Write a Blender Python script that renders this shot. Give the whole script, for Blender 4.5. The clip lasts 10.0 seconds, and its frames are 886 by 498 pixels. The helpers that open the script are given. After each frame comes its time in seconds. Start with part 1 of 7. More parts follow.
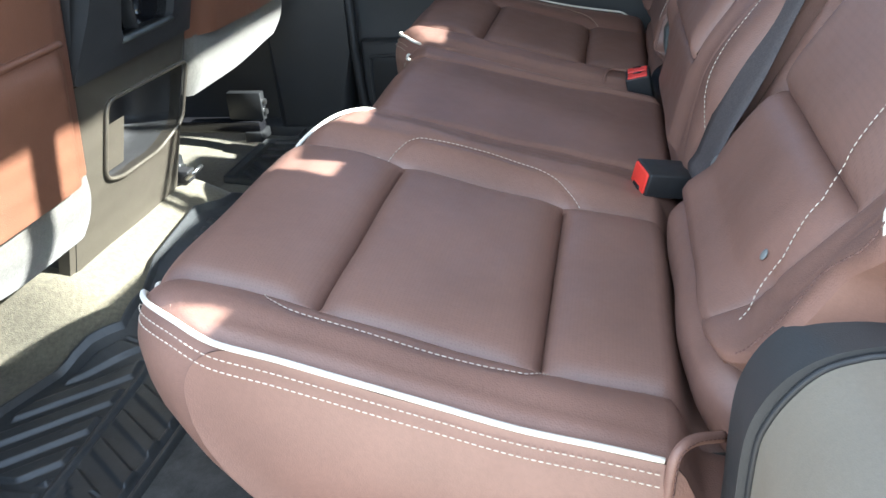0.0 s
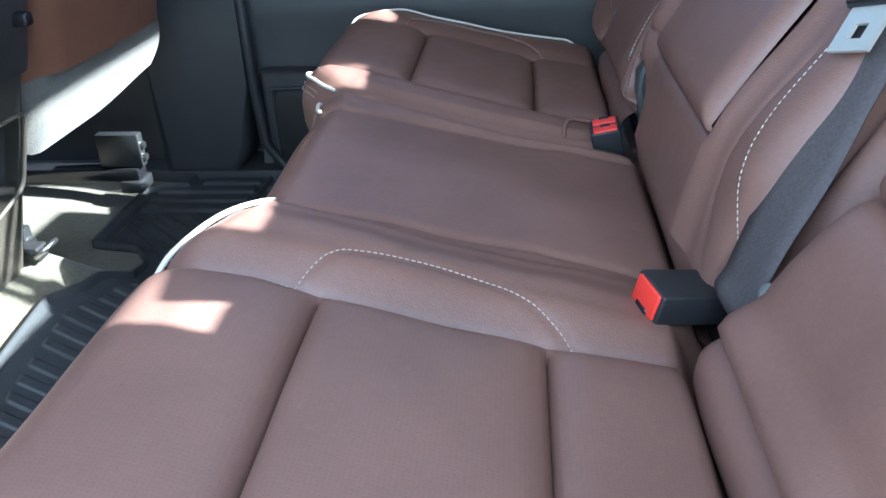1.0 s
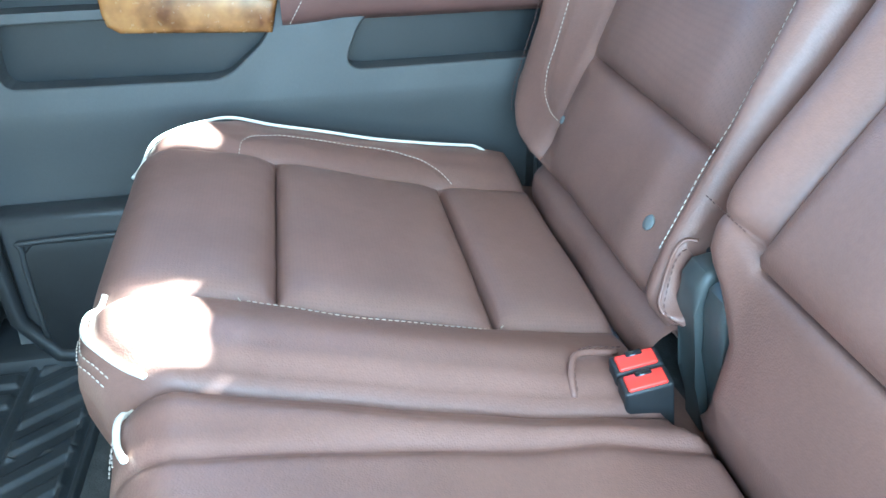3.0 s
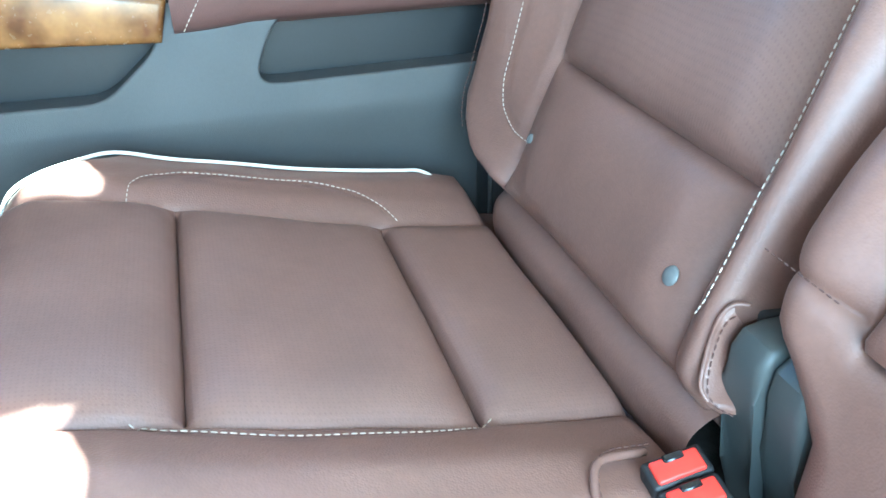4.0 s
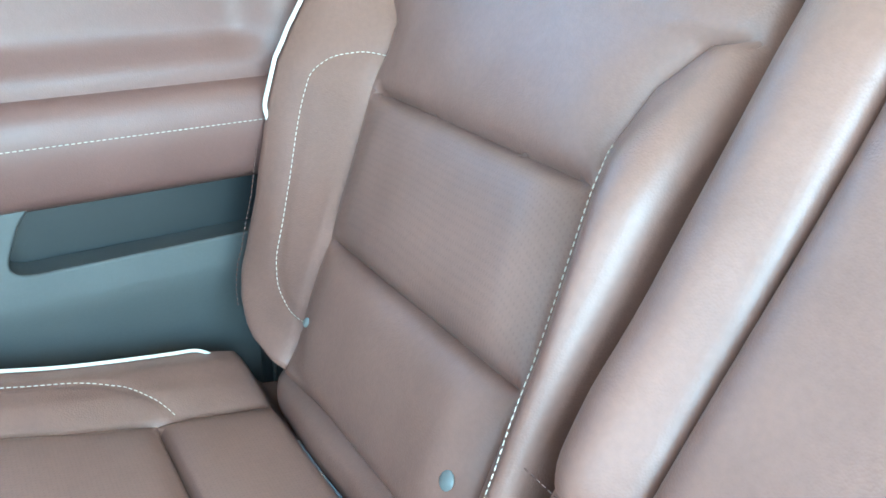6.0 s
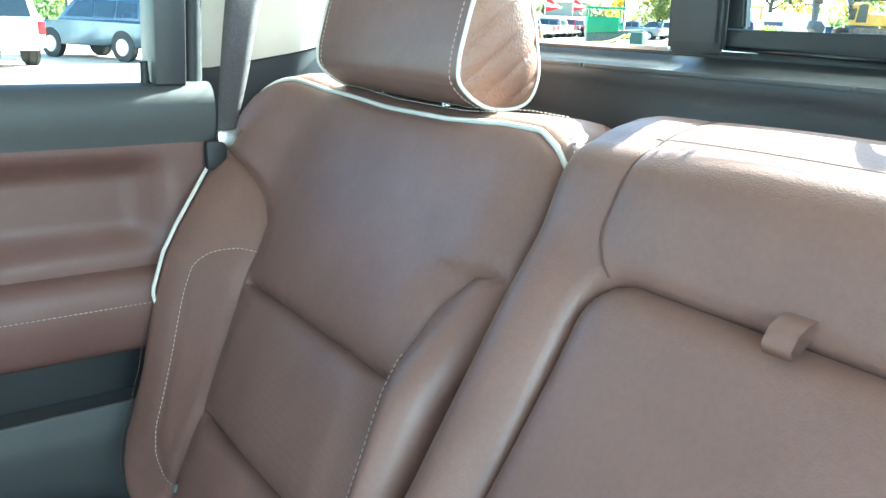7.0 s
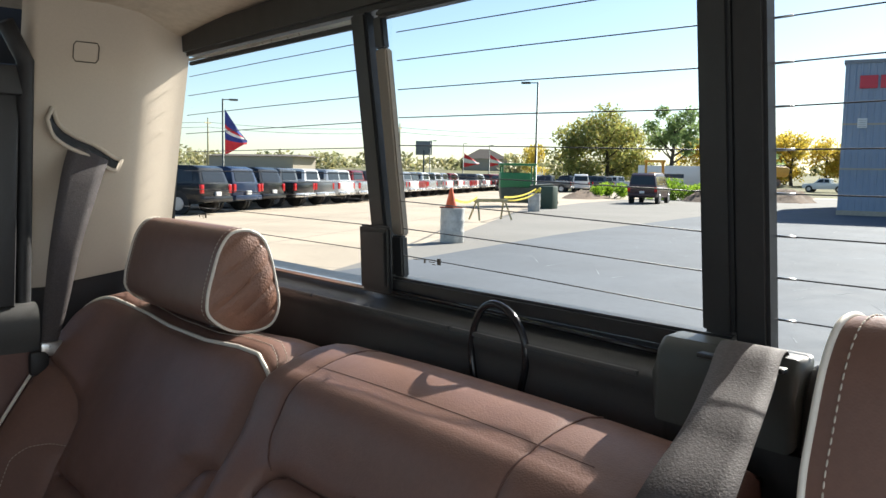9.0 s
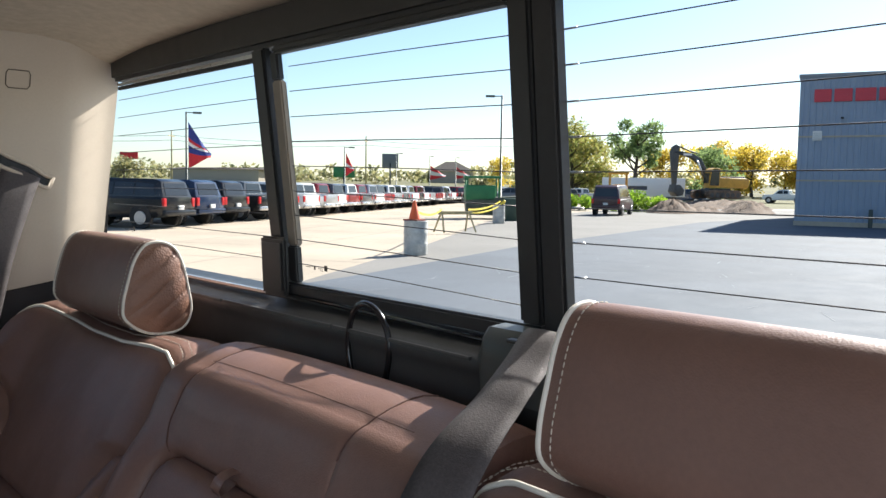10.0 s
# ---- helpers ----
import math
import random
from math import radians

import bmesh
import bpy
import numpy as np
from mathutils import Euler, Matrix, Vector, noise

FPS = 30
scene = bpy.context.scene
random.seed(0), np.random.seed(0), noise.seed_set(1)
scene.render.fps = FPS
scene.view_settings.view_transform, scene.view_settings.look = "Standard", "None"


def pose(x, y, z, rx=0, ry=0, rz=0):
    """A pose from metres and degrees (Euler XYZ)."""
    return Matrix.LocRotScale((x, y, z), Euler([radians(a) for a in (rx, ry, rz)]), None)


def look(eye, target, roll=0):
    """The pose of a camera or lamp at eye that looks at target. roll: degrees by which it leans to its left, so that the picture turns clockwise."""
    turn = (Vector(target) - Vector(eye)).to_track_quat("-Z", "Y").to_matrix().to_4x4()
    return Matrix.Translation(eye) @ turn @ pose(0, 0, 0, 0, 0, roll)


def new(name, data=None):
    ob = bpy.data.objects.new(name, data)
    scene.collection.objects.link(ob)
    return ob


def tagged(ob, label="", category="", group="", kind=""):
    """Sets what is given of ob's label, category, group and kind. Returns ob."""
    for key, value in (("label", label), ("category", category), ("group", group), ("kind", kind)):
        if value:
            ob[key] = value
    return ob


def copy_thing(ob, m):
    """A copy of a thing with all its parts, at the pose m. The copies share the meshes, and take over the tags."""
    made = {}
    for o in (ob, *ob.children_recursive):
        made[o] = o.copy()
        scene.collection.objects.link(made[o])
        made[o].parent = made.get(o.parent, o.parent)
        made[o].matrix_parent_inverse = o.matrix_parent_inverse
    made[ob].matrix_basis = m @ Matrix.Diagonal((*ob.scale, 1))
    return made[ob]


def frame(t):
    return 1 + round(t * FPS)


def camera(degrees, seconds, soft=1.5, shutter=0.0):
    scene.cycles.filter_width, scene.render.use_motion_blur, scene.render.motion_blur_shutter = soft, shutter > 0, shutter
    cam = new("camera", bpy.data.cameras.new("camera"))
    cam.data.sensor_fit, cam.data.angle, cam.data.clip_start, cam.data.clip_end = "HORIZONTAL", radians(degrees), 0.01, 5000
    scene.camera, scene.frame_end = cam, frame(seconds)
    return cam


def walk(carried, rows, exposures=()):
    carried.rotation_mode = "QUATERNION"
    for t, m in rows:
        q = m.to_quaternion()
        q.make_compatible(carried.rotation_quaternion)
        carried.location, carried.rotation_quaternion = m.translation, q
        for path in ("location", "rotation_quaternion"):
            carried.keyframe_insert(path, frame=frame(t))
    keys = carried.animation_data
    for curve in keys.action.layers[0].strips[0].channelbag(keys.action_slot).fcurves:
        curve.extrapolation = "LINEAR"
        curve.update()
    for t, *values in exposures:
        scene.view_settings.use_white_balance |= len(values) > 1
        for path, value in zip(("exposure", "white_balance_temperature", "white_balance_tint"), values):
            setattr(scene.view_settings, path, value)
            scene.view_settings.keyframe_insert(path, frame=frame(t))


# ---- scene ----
cam = camera(57.4, 10.0)
PATH = [
    (0, (0.44, -0.305, 0.777), (0.042, 1.421, -0.152), -4.3),
    (0.5, (0.402, -0.181, 0.764), (0.088, 1.563, -0.163), -3.7),
    (1, (0.364, 0.0, 0.763), (0.179, 1.756, -0.175), -2.6),
    (1.5, (0.315, 0.144, 0.78), (0.262, 1.902, -0.173), -1.6),
    (2, (0.247, 0.289, 0.808), (0.38, 2.023, -0.179), -1.0),
    (2.5, (0.237, 0.441, 0.807), (0.487, 2.163, -0.179), -1.5),
    (2.7, (0.24, 0.504, 0.8), (0.507, 2.227, -0.18), -1.1),
    (3.8, (0.237, 0.737, 0.756), (0.692, 2.413, -0.236), -1.2),
    (4, (0.243, 0.767, 0.748), (0.744, 2.431, -0.243), -0.9),
    (4.5, (0.259, 0.816, 0.731), (0.91, 2.426, -0.261), 0.7),
    (5, (0.273, 0.836, 0.736), (1.062, 2.395, -0.236), 1.7),
    (5.5, (0.277, 0.828, 0.767), (1.166, 2.364, -0.155), 0.7),
    (5.7, (0.277, 0.818, 0.798), (1.207, 2.349, -0.091), 0.7),
    (6.8, (0.308, 0.676, 0.925), (1.384, 2.251, 0.325), 1.5),
    (7, (0.314, 0.643, 0.953), (1.427, 2.211, 0.404), 1.9),
    (7.5, (0.329, 0.561, 1.017), (1.5, 2.122, 0.578), 1.9),
    (8, (0.339, 0.483, 1.053), (1.548, 2.042, 0.723), 1.4),
    (8.5, (0.35, 0.399, 1.069), (1.598, 1.944, 0.836), 1.2),
    (9, (0.348, 0.334, 1.07), (1.636, 1.852, 0.888), 1.1),
    (9.5, (0.341, 0.269, 1.066), (1.664, 1.759, 0.899), 1.0),
    (10, (0.344, 0.174, 1.077), (1.694, 1.642, 0.927), 0.9),
]
EXPOSURE = [(0, 2.9, 5700, 4), (0.5, 2.9, 5400, 3), (1, 3.1, 5100, 2), (1.5, 3.55, 5200, 2), (2.5, 4.5, 4720, -8), (4, 5.1, 4880, -13), (5.5, 5.25, 4800, -20), (6.8, 4.5, 5100, -18), (7.2, 3.25, 5450, -9),
            (7.6, 2.25, 5900, 2), (8, 1.45, 6300, 6), (8.6, 1.3, 6400, 8), (10, 1.35, 6250, 11)]
walk(cam, [(t, look(eye, target, roll)) for t, eye, target, roll in PATH], EXPOSURE)

# ---- light ----
SUN_WAY = Vector((1.0, 0.105, 0.67)).normalized()
world = bpy.data.worlds.new("sky")
scene.world = world
world.use_nodes = True
wn = world.node_tree.nodes
sky = wn.new("ShaderNodeTexSky")
sky.sky_type = "NISHITA"
sky.sun_disc = False
sky.sun_elevation = math.asin(SUN_WAY.z)
sky.sun_rotation = math.atan2(SUN_WAY.x, SUN_WAY.y)
sky.dust_density, sky.ozone_density = 0.4, 2.5
wn["Background"].inputs["Strength"].default_value = 0.066
world.node_tree.links.new(sky.outputs[0], wn["Background"].inputs["Color"])
sun = new("sun", bpy.data.lights.new("sun", "SUN"))
sun.data.energy = 5.0
sun.data.angle = radians(0.65)
sun.data.color = (1.0, 0.94, 0.84)
sun.matrix_world = look(SUN_WAY * 60, (0, 0, 0))


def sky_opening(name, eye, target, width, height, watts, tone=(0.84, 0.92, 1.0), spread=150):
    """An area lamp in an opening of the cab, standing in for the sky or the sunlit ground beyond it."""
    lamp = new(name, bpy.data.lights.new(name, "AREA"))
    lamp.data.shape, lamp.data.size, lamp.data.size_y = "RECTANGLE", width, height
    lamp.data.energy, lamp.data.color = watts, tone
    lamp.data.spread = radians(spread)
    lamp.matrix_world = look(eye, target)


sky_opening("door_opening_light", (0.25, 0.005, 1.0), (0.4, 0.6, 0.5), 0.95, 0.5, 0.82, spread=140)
sky_opening("ground_glow_light", (0.52, -0.22, 0.38), (0.5, 0.5, 0.62), 1.0, 0.6, 0.9, (1.0, 0.86, 0.68))
sky_opening("windshield_light", (-1.15, 0.855, 1.10), (0.3, 0.855, 0.6), 1.45, 0.5, 1.0, (0.9, 0.95, 1.0))


# ---- materials ----
def material(name, col, rough=0.5, metal=0.0, vary=0.1, vscale=6.0, bump=0.0, gscale=500.0, kind="noise", dots=0.0,
             transmission=0.0, emit=0.0, dark=None, patch=3.0, spec=0.5, sheen=0.0):
    m = bpy.data.materials.new(name)
    m.use_nodes = True
    n, l = m.node_tree.nodes, m.node_tree.links
    b = n["Principled BSDF"]
    b.inputs["Roughness"].default_value = rough
    b.inputs["Metallic"].default_value = metal
    b.inputs["Specular IOR Level"].default_value = spec
    b.inputs["Transmission Weight"].default_value = transmission
    b.inputs["Sheen Weight"].default_value = sheen
    at = n.new("ShaderNodeTexCoord").outputs["Object"]

    def tex(scale, detail=3.0):
        t = n.new("ShaderNodeTexNoise")
        t.inputs["Scale"].default_value = scale
        t.inputs["Detail"].default_value = detail
        l.new(at, t.inputs["Vector"])
        return t.outputs["Fac"]

    low = [c * (1 - vary) for c in col] if dark is None else dark
    high = [min(1.0, c * (1 + vary)) for c in col]

    def ramp(fac, a, c, lo=0.3, hi=0.7):
        r = n.new("ShaderNodeValToRGB")
        r.color_ramp.elements[0].position, r.color_ramp.elements[1].position = lo, hi
        r.color_ramp.elements[0].color, r.color_ramp.elements[1].color = (*a, 1), (*c, 1)
        l.new(fac, r.inputs["Fac"])
        return r.outputs["Color"]

    big = ramp(tex(vscale), low, high)
    fine = ramp(tex(gscale * 0.35, 2.0), [1 - vary * 0.8] * 3, [1, 1, 1])
    mix = n.new("ShaderNodeMix")
    mix.data_type, mix.blend_type = "RGBA", "MULTIPLY"
    mix.inputs[0].default_value = 1.0
    l.new(big, mix.inputs["A"])
    l.new(fine, mix.inputs["B"])
    colour = mix.outputs["Result"]
    if dots:
        # rows of punched holes, dots metres apart
        s = n.new("ShaderNodeVectorMath")
        s.operation = "SCALE"
        s.inputs["Scale"].default_value = 1 / dots
        l.new(at, s.inputs[0])
        fr = n.new("ShaderNodeVectorMath")
        fr.operation = "FRACTION"
        l.new(s.outputs[0], fr.inputs[0])
        d = n.new("ShaderNodeVectorMath")
        d.operation = "SUBTRACT"
        d.inputs[1].default_value = (0.5, 0.5, 0.5)
        l.new(fr.outputs[0], d.inputs[0])
        mu = n.new("ShaderNodeVectorMath")
        mu.operation = "MULTIPLY"
        mu.inputs[1].default_value = (1, 1, 0)
        l.new(d.outputs[0], mu.inputs[0])
        ln = n.new("ShaderNodeVectorMath")
        ln.operation = "LENGTH"
        l.new(mu.outputs[0], ln.inputs[0])
        hole = ramp(ln.outputs["Value"], (0.88, 0.88, 0.88), (1, 1, 1), 0.14, 0.26)
        mx = n.new("ShaderNodeMix")
        mx.data_type, mx.blend_type = "RGBA", "MULTIPLY"
        mx.inputs[0].default_value = 1.0
        l.new(colour, mx.inputs["A"])
        l.new(hole, mx.inputs["B"])
        colour = mx.outputs["Result"]
    l.new(colour, b.inputs["Base Color"])
    rr = n.new("ShaderNodeMapRange")
    rr.inputs["To Min"].default_value = max(0.02, rough - 0.08)
    rr.inputs["To Max"].default_value = min(1.0, rough + 0.08)
    l.new(tex(vscale * 5), rr.inputs["Value"])
    l.new(rr.outputs["Result"], b.inputs["Roughness"])
    if bump:
        bp = n.new("ShaderNodeBump")
        bp.inputs["Strength"].default_value = bump
        bp.inputs["Distance"].default_value = 0.4 / gscale
        if kind == "cells":
            v = n.new("ShaderNodeTexVoronoi")
            v.inputs["Scale"].default_value = gscale
            l.new(at, v.inputs["Vector"])
            l.new(v.outputs["Distance"], bp.inputs["Height"])
        elif kind == "weave":
            w = n.new("ShaderNodeTexWave")
            w.inputs["Scale"].default_value = gscale
            w.inputs["Distortion"].default_value = 1.0
            w.bands_direction = "Z"
            l.new(at, w.inputs["Vector"])
            l.new(w.outputs["Fac"], bp.inputs["Height"])
        else:
            l.new(tex(gscale, 4.0), bp.inputs["Height"])
        l.new(bp.outputs["Normal"], b.inputs["Normal"])
    if emit:
        b.inputs["Emission Color"].default_value = (*col, 1)
        b.inputs["Emission Strength"].default_value = emit
    return m


LEATHER = material("brown_leather", (0.186, 0.102, 0.078), 0.46, vary=0.1, vscale=9, bump=0.24, gscale=600, kind="cells")
PUNCHED = material("perforated_brown_leather", (0.187, 0.105, 0.081), 0.47, vary=0.09, vscale=9, bump=0.18, gscale=650, kind="cells", dots=0.0034)
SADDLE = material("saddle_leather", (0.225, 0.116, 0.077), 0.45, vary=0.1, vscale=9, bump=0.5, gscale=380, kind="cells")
DOOR_LEATHER = material("maroon_brown_leather", (0.136, 0.07, 0.058), 0.5, vary=0.08, vscale=9, bump=0.22, gscale=650, kind="cells")
SEAT_BACK = material("front_seat_leather", (0.15, 0.066, 0.038), 0.5, vary=0.08, vscale=9, bump=0.22, gscale=650, kind="cells")
PIPING = material("cream_piping", (0.7, 0.66, 0.58), 0.55, vary=0.04, vscale=40, bump=0.1, gscale=900)
THREAD = material("cream_thread", (0.5, 0.44, 0.37), 0.8, vary=0.1, vscale=200)
DARK_THREAD = material("brown_thread", (0.1, 0.05, 0.04), 0.8, vary=0.1, vscale=200)
PLASTIC = material("charcoal_plastic", (0.037, 0.0372, 0.038), 0.46, vary=0.12, vscale=7, bump=0.25, gscale=900, kind="cells")
PLASTIC_SOFT = material("slate_plastic", (0.064, 0.0635, 0.062), 0.55, vary=0.08, vscale=5, bump=0.25, gscale=900, kind="cells")
PLASTIC_GREEN = material("grey_green_plastic", (0.056, 0.062, 0.06), 0.45, vary=0.06, vscale=9, bump=0.08, gscale=900)
OLIVE_PLASTIC = material("taupe_plastic", (0.065, 0.056, 0.042), 0.5, vary=0.08, vscale=6, bump=0.2, gscale=900, kind="cells")
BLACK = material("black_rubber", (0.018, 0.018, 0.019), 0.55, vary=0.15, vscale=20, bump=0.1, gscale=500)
FRAME = material("black_window_frame", (0.02, 0.021, 0.022), 0.42, vary=0.12, vscale=9, bump=0.15, gscale=900, kind="cells")
GLOSS = material("gloss_black", (0.012, 0.012, 0.014), 0.18, vary=0.1)
MAT_RUBBER = material("floor_mat_rubber", (0.040, 0.042, 0.043), 0.43, vary=0.2, vscale=14, bump=0.2, gscale=500)
TAUPE = material("warm_taupe_plastic", (0.21, 0.18, 0.14), 0.5, vary=0.08, vscale=6, bump=0.2, gscale=900, kind="cells")
CARPET = material("taupe_carpet", (0.125, 0.11, 0.075), 0.95, vary=0.2, vscale=160, bump=0.9, gscale=420, sheen=0.2)
CARPET_GREY = material("grey_carpet", (0.1, 0.094, 0.08), 0.95, vary=0.12, vscale=220, bump=0.9, gscale=420, sheen=0.2)
CARPET_DARK = material("dark_carpet", (0.07, 0.068, 0.062), 0.95, vary=0.25, vscale=40, bump=0.9, gscale=420)
TRIM_BEIGE = material("beige_trim", (0.5, 0.43, 0.34), 0.6, vary=0.05, vscale=5, bump=0.15, gscale=900, kind="cells")
HEADLINER = material("beige_headliner", (0.45, 0.38, 0.29), 0.95, vary=0.08, vscale=60, bump=0.4, gscale=500)
WEBBING = material("grey_webbing", (0.064, 0.054, 0.054), 0.75, vary=0.2, vscale=420, bump=0.3, gscale=700, kind="cells")
RED = material("red_button", (0.75, 0.045, 0.03), 0.4, vary=0.05, vscale=40)
STEEL = material("steel", (0.55, 0.55, 0.54), 0.3, 1.0, vary=0.1, vscale=30)
GREY_STUD = material("grey_stud", (0.15, 0.157, 0.155), 0.4, vary=0.05)
WOOD = material("burl_wood", (0.3, 0.15, 0.05), 0.25, vary=0.35, vscale=30, gscale=160, dark=(0.13, 0.05, 0.015))
GLASS = bpy.data.materials.new("window_glass")
GLASS.use_nodes = True
gb = GLASS.node_tree.nodes["Principled BSDF"]
gb.inputs["Base Color"].default_value = (0.97, 0.99, 0.98, 1)
gb.inputs["Transmission Weight"].default_value = 1.0
gb.inputs["Roughness"].default_value = 0.0
gb.inputs["IOR"].default_value = 1.01


# ---- mesh helpers ----
def mesh_part(name, verts, faces, mat, parent=None, label="", smooth=True):
    me = bpy.data.meshes.new(name)
    me.from_pydata([tuple(map(float, v)) for v in verts], [], [tuple(map(int, f)) for f in faces])
    me.materials.append(mat)
    if smooth:
        me.polygons.foreach_set("use_smooth", [True] * len(me.polygons))
    me.update()
    ob = new(name, me)
    if parent is not None:
        ob.parent = parent
    if label:
        ob["label"] = label
    return ob


def part(name, bm, mat, parent=None, label="", smooth=True):
    bmesh.ops.recalc_face_normals(bm, faces=bm.faces[:])
    me = bpy.data.meshes.new(name)
    bm.to_mesh(me)
    bm.free()
    me.materials.append(mat)
    if smooth:
        me.polygons.foreach_set("use_smooth", [True] * len(me.polygons))
        me.set_sharp_from_angle(angle=radians(40))
    ob = new(name, me)
    if parent is not None:
        ob.parent = parent
    if label:
        ob["label"] = label
    return ob


def thing(name, label, category, group="", kind=""):
    return tagged(new(name), label, category, group, kind)


def box(bm, lo, hi, bevel=0.0, seg=2):
    v = bmesh.ops.create_cube(bm, size=1.0)["verts"]
    for p in v:
        p.co = Vector([lo[i] + (p.co[i] + 0.5) * (hi[i] - lo[i]) for i in range(3)])
    if bevel:
        es = list({e for p in v for e in p.link_edges})
        bmesh.ops.bevel(bm, geom=es, offset=bevel, segments=seg, affect="EDGES", profile=0.5)
    return bm


def boxed(lo, hi, bevel=0.0, seg=2, turn=None):
    bm = bmesh.new()
    box(bm, lo, hi, bevel, seg)
    if turn is not None:
        bmesh.ops.transform(bm, matrix=turn, verts=bm.verts[:])
    return bm


def prism(outline, axis, a, b, bevel=0.0, seg=2):
    """An outline of two coordinates drawn out along the third axis (0, 1 or 2) from a to b."""
    bm = bmesh.new()
    rest = [i for i in range(3) if i != axis]
    rings = []
    for d in (a, b):
        ring = []
        for p in outline:
            c = [0, 0, 0]
            c[axis], c[rest[0]], c[rest[1]] = d, p[0], p[1]
            ring.append(bm.verts.new(c))
        rings.append(ring)
    k = len(outline)
    caps = [bm.faces.new(rings[0]), bm.faces.new(rings[1])]
    for i in range(k):
        bm.faces.new((rings[0][i], rings[0][(i + 1) % k], rings[1][(i + 1) % k], rings[1][i]))
    if bevel:
        es = list({e for f in caps for e in f.edges})
        bmesh.ops.bevel(bm, geom=es, offset=bevel, segments=seg, affect="EDGES", profile=0.5)
    return bm


def curve_points(pts, n=8, closed=False):
    """Catmull-Rom through pts."""
    p = [np.array(q, float) for q in pts]
    k = len(p)
    out = []
    for i in range(k if closed else k - 1):
        a = p[(i - 1) % k] if closed or i > 0 else 2 * p[0] - p[1]
        b, c = p[i], p[(i + 1) % k]
        d = p[(i + 2) % k] if closed or i + 2 < k else 2 * p[-1] - p[-2]
        for j in range(n):
            t = j / n
            out.append(0.5 * (2 * b + (c - a) * t + (2 * a - 5 * b + 4 * c - d) * t * t + (3 * b - a - 3 * c + d) * t ** 3))
    if not closed:
        out.append(p[-1])
    return np.array(out)


def tube_mesh(pts, r, n=8, closed=False, flat=1.0):
    pts = np.asarray(pts, float)
    k = len(pts)
    verts, faces = [], []
    s = None
    for i in range(k):
        a = pts[i - 1] if (closed or i > 0) else pts[i]
        b = pts[(i + 1) % k] if (closed or i < k - 1) else pts[i]
        d = Vector(b - a).normalized()
        if s is None:
            s = d.cross(Vector((1, 0, 0) if abs(d.z) > 0.9 else (0, 0, 1)))
        # carry the cross direction along the line without twisting it
        s = (s - d * s.dot(d)).normalized()
        w = s.cross(d)
        rr = r[i] if np.ndim(r) else r
        for j in range(n):
            t = 2 * math.pi * j / n
            verts.append(Vector(pts[i]) + s * (rr * math.cos(t)) + w * (rr * flat * math.sin(t)))
    for i in range(k if closed else k - 1):
        for j in range(n):
            faces.append((i * n + j, i * n + (j + 1) % n, ((i + 1) % k) * n + (j + 1) % n, ((i + 1) % k) * n + j))
    if not closed:
        faces.append(tuple(range(n))[::-1])
        faces.append(tuple((k - 1) * n + j for j in range(n)))
    return verts, faces


def tube(name, pts, r, mat, parent=None, label="", n=8, closed=False):
    v, f = tube_mesh(pts, r, n, closed)
    return mesh_part(name, v, f, mat, parent, label)


def along(pts, step):
    """Evenly spaced points on a polyline, with their directions."""
    pts = np.asarray(pts, float)
    seg = np.linalg.norm(np.diff(pts, axis=0), axis=1)
    s = np.concatenate([[0], np.cumsum(seg)])
    at = np.arange(step * 0.5, s[-1], step)
    p = np.stack([np.interp(at, s, pts[:, i]) for i in range(3)], 1)
    q = np.stack([np.interp(np.minimum(at + 1e-3, s[-1]), s, pts[:, i]) for i in range(3)], 1)
    o = np.stack([np.interp(np.maximum(at - 1e-3, 0), s, pts[:, i]) for i in range(3)], 1)
    d = q - o
    return p, d / np.maximum(np.linalg.norm(d, axis=1, keepdims=True), 1e-9)


def stitches(name, pts, parent, mat=None, step=0.0056, length=0.004, r=0.00058, label=""):
    """A row of sewn stitches, each a small bead of thread, as one part."""
    p, d = along(pts, step)
    verts, faces = [], []
    for c, w in zip(p, d):
        w = Vector(w)
        s = w.cross(Vector((0, 0, 1)))
        s = s.normalized() if s.length > 0.05 else Vector((1, 0, 0))
        t = s.cross(w)
        base = len(verts)
        for k, rr in ((-0.5, 0.45), (-0.25, 1.0), (0.25, 1.0), (0.5, 0.45)):
            for j in range(5):
                a = 2 * math.pi * j / 5
                verts.append(Vector(c) + w * (k * length) + s * (r * rr * math.cos(a)) + t * (r * rr * math.sin(a)))
        for i in range(3):
            for j in range(5):
                faces.append((base + i * 5 + j, base + i * 5 + (j + 1) % 5, base + i * 5 + 5 + (j + 1) % 5, base + i * 5 + 5 + j))
        faces.append(tuple(base + j for j in range(5)))
        faces.append(tuple(base + 15 + j for j in range(5)))
    return mesh_part(name, verts, faces, mat or THREAD, parent, label)


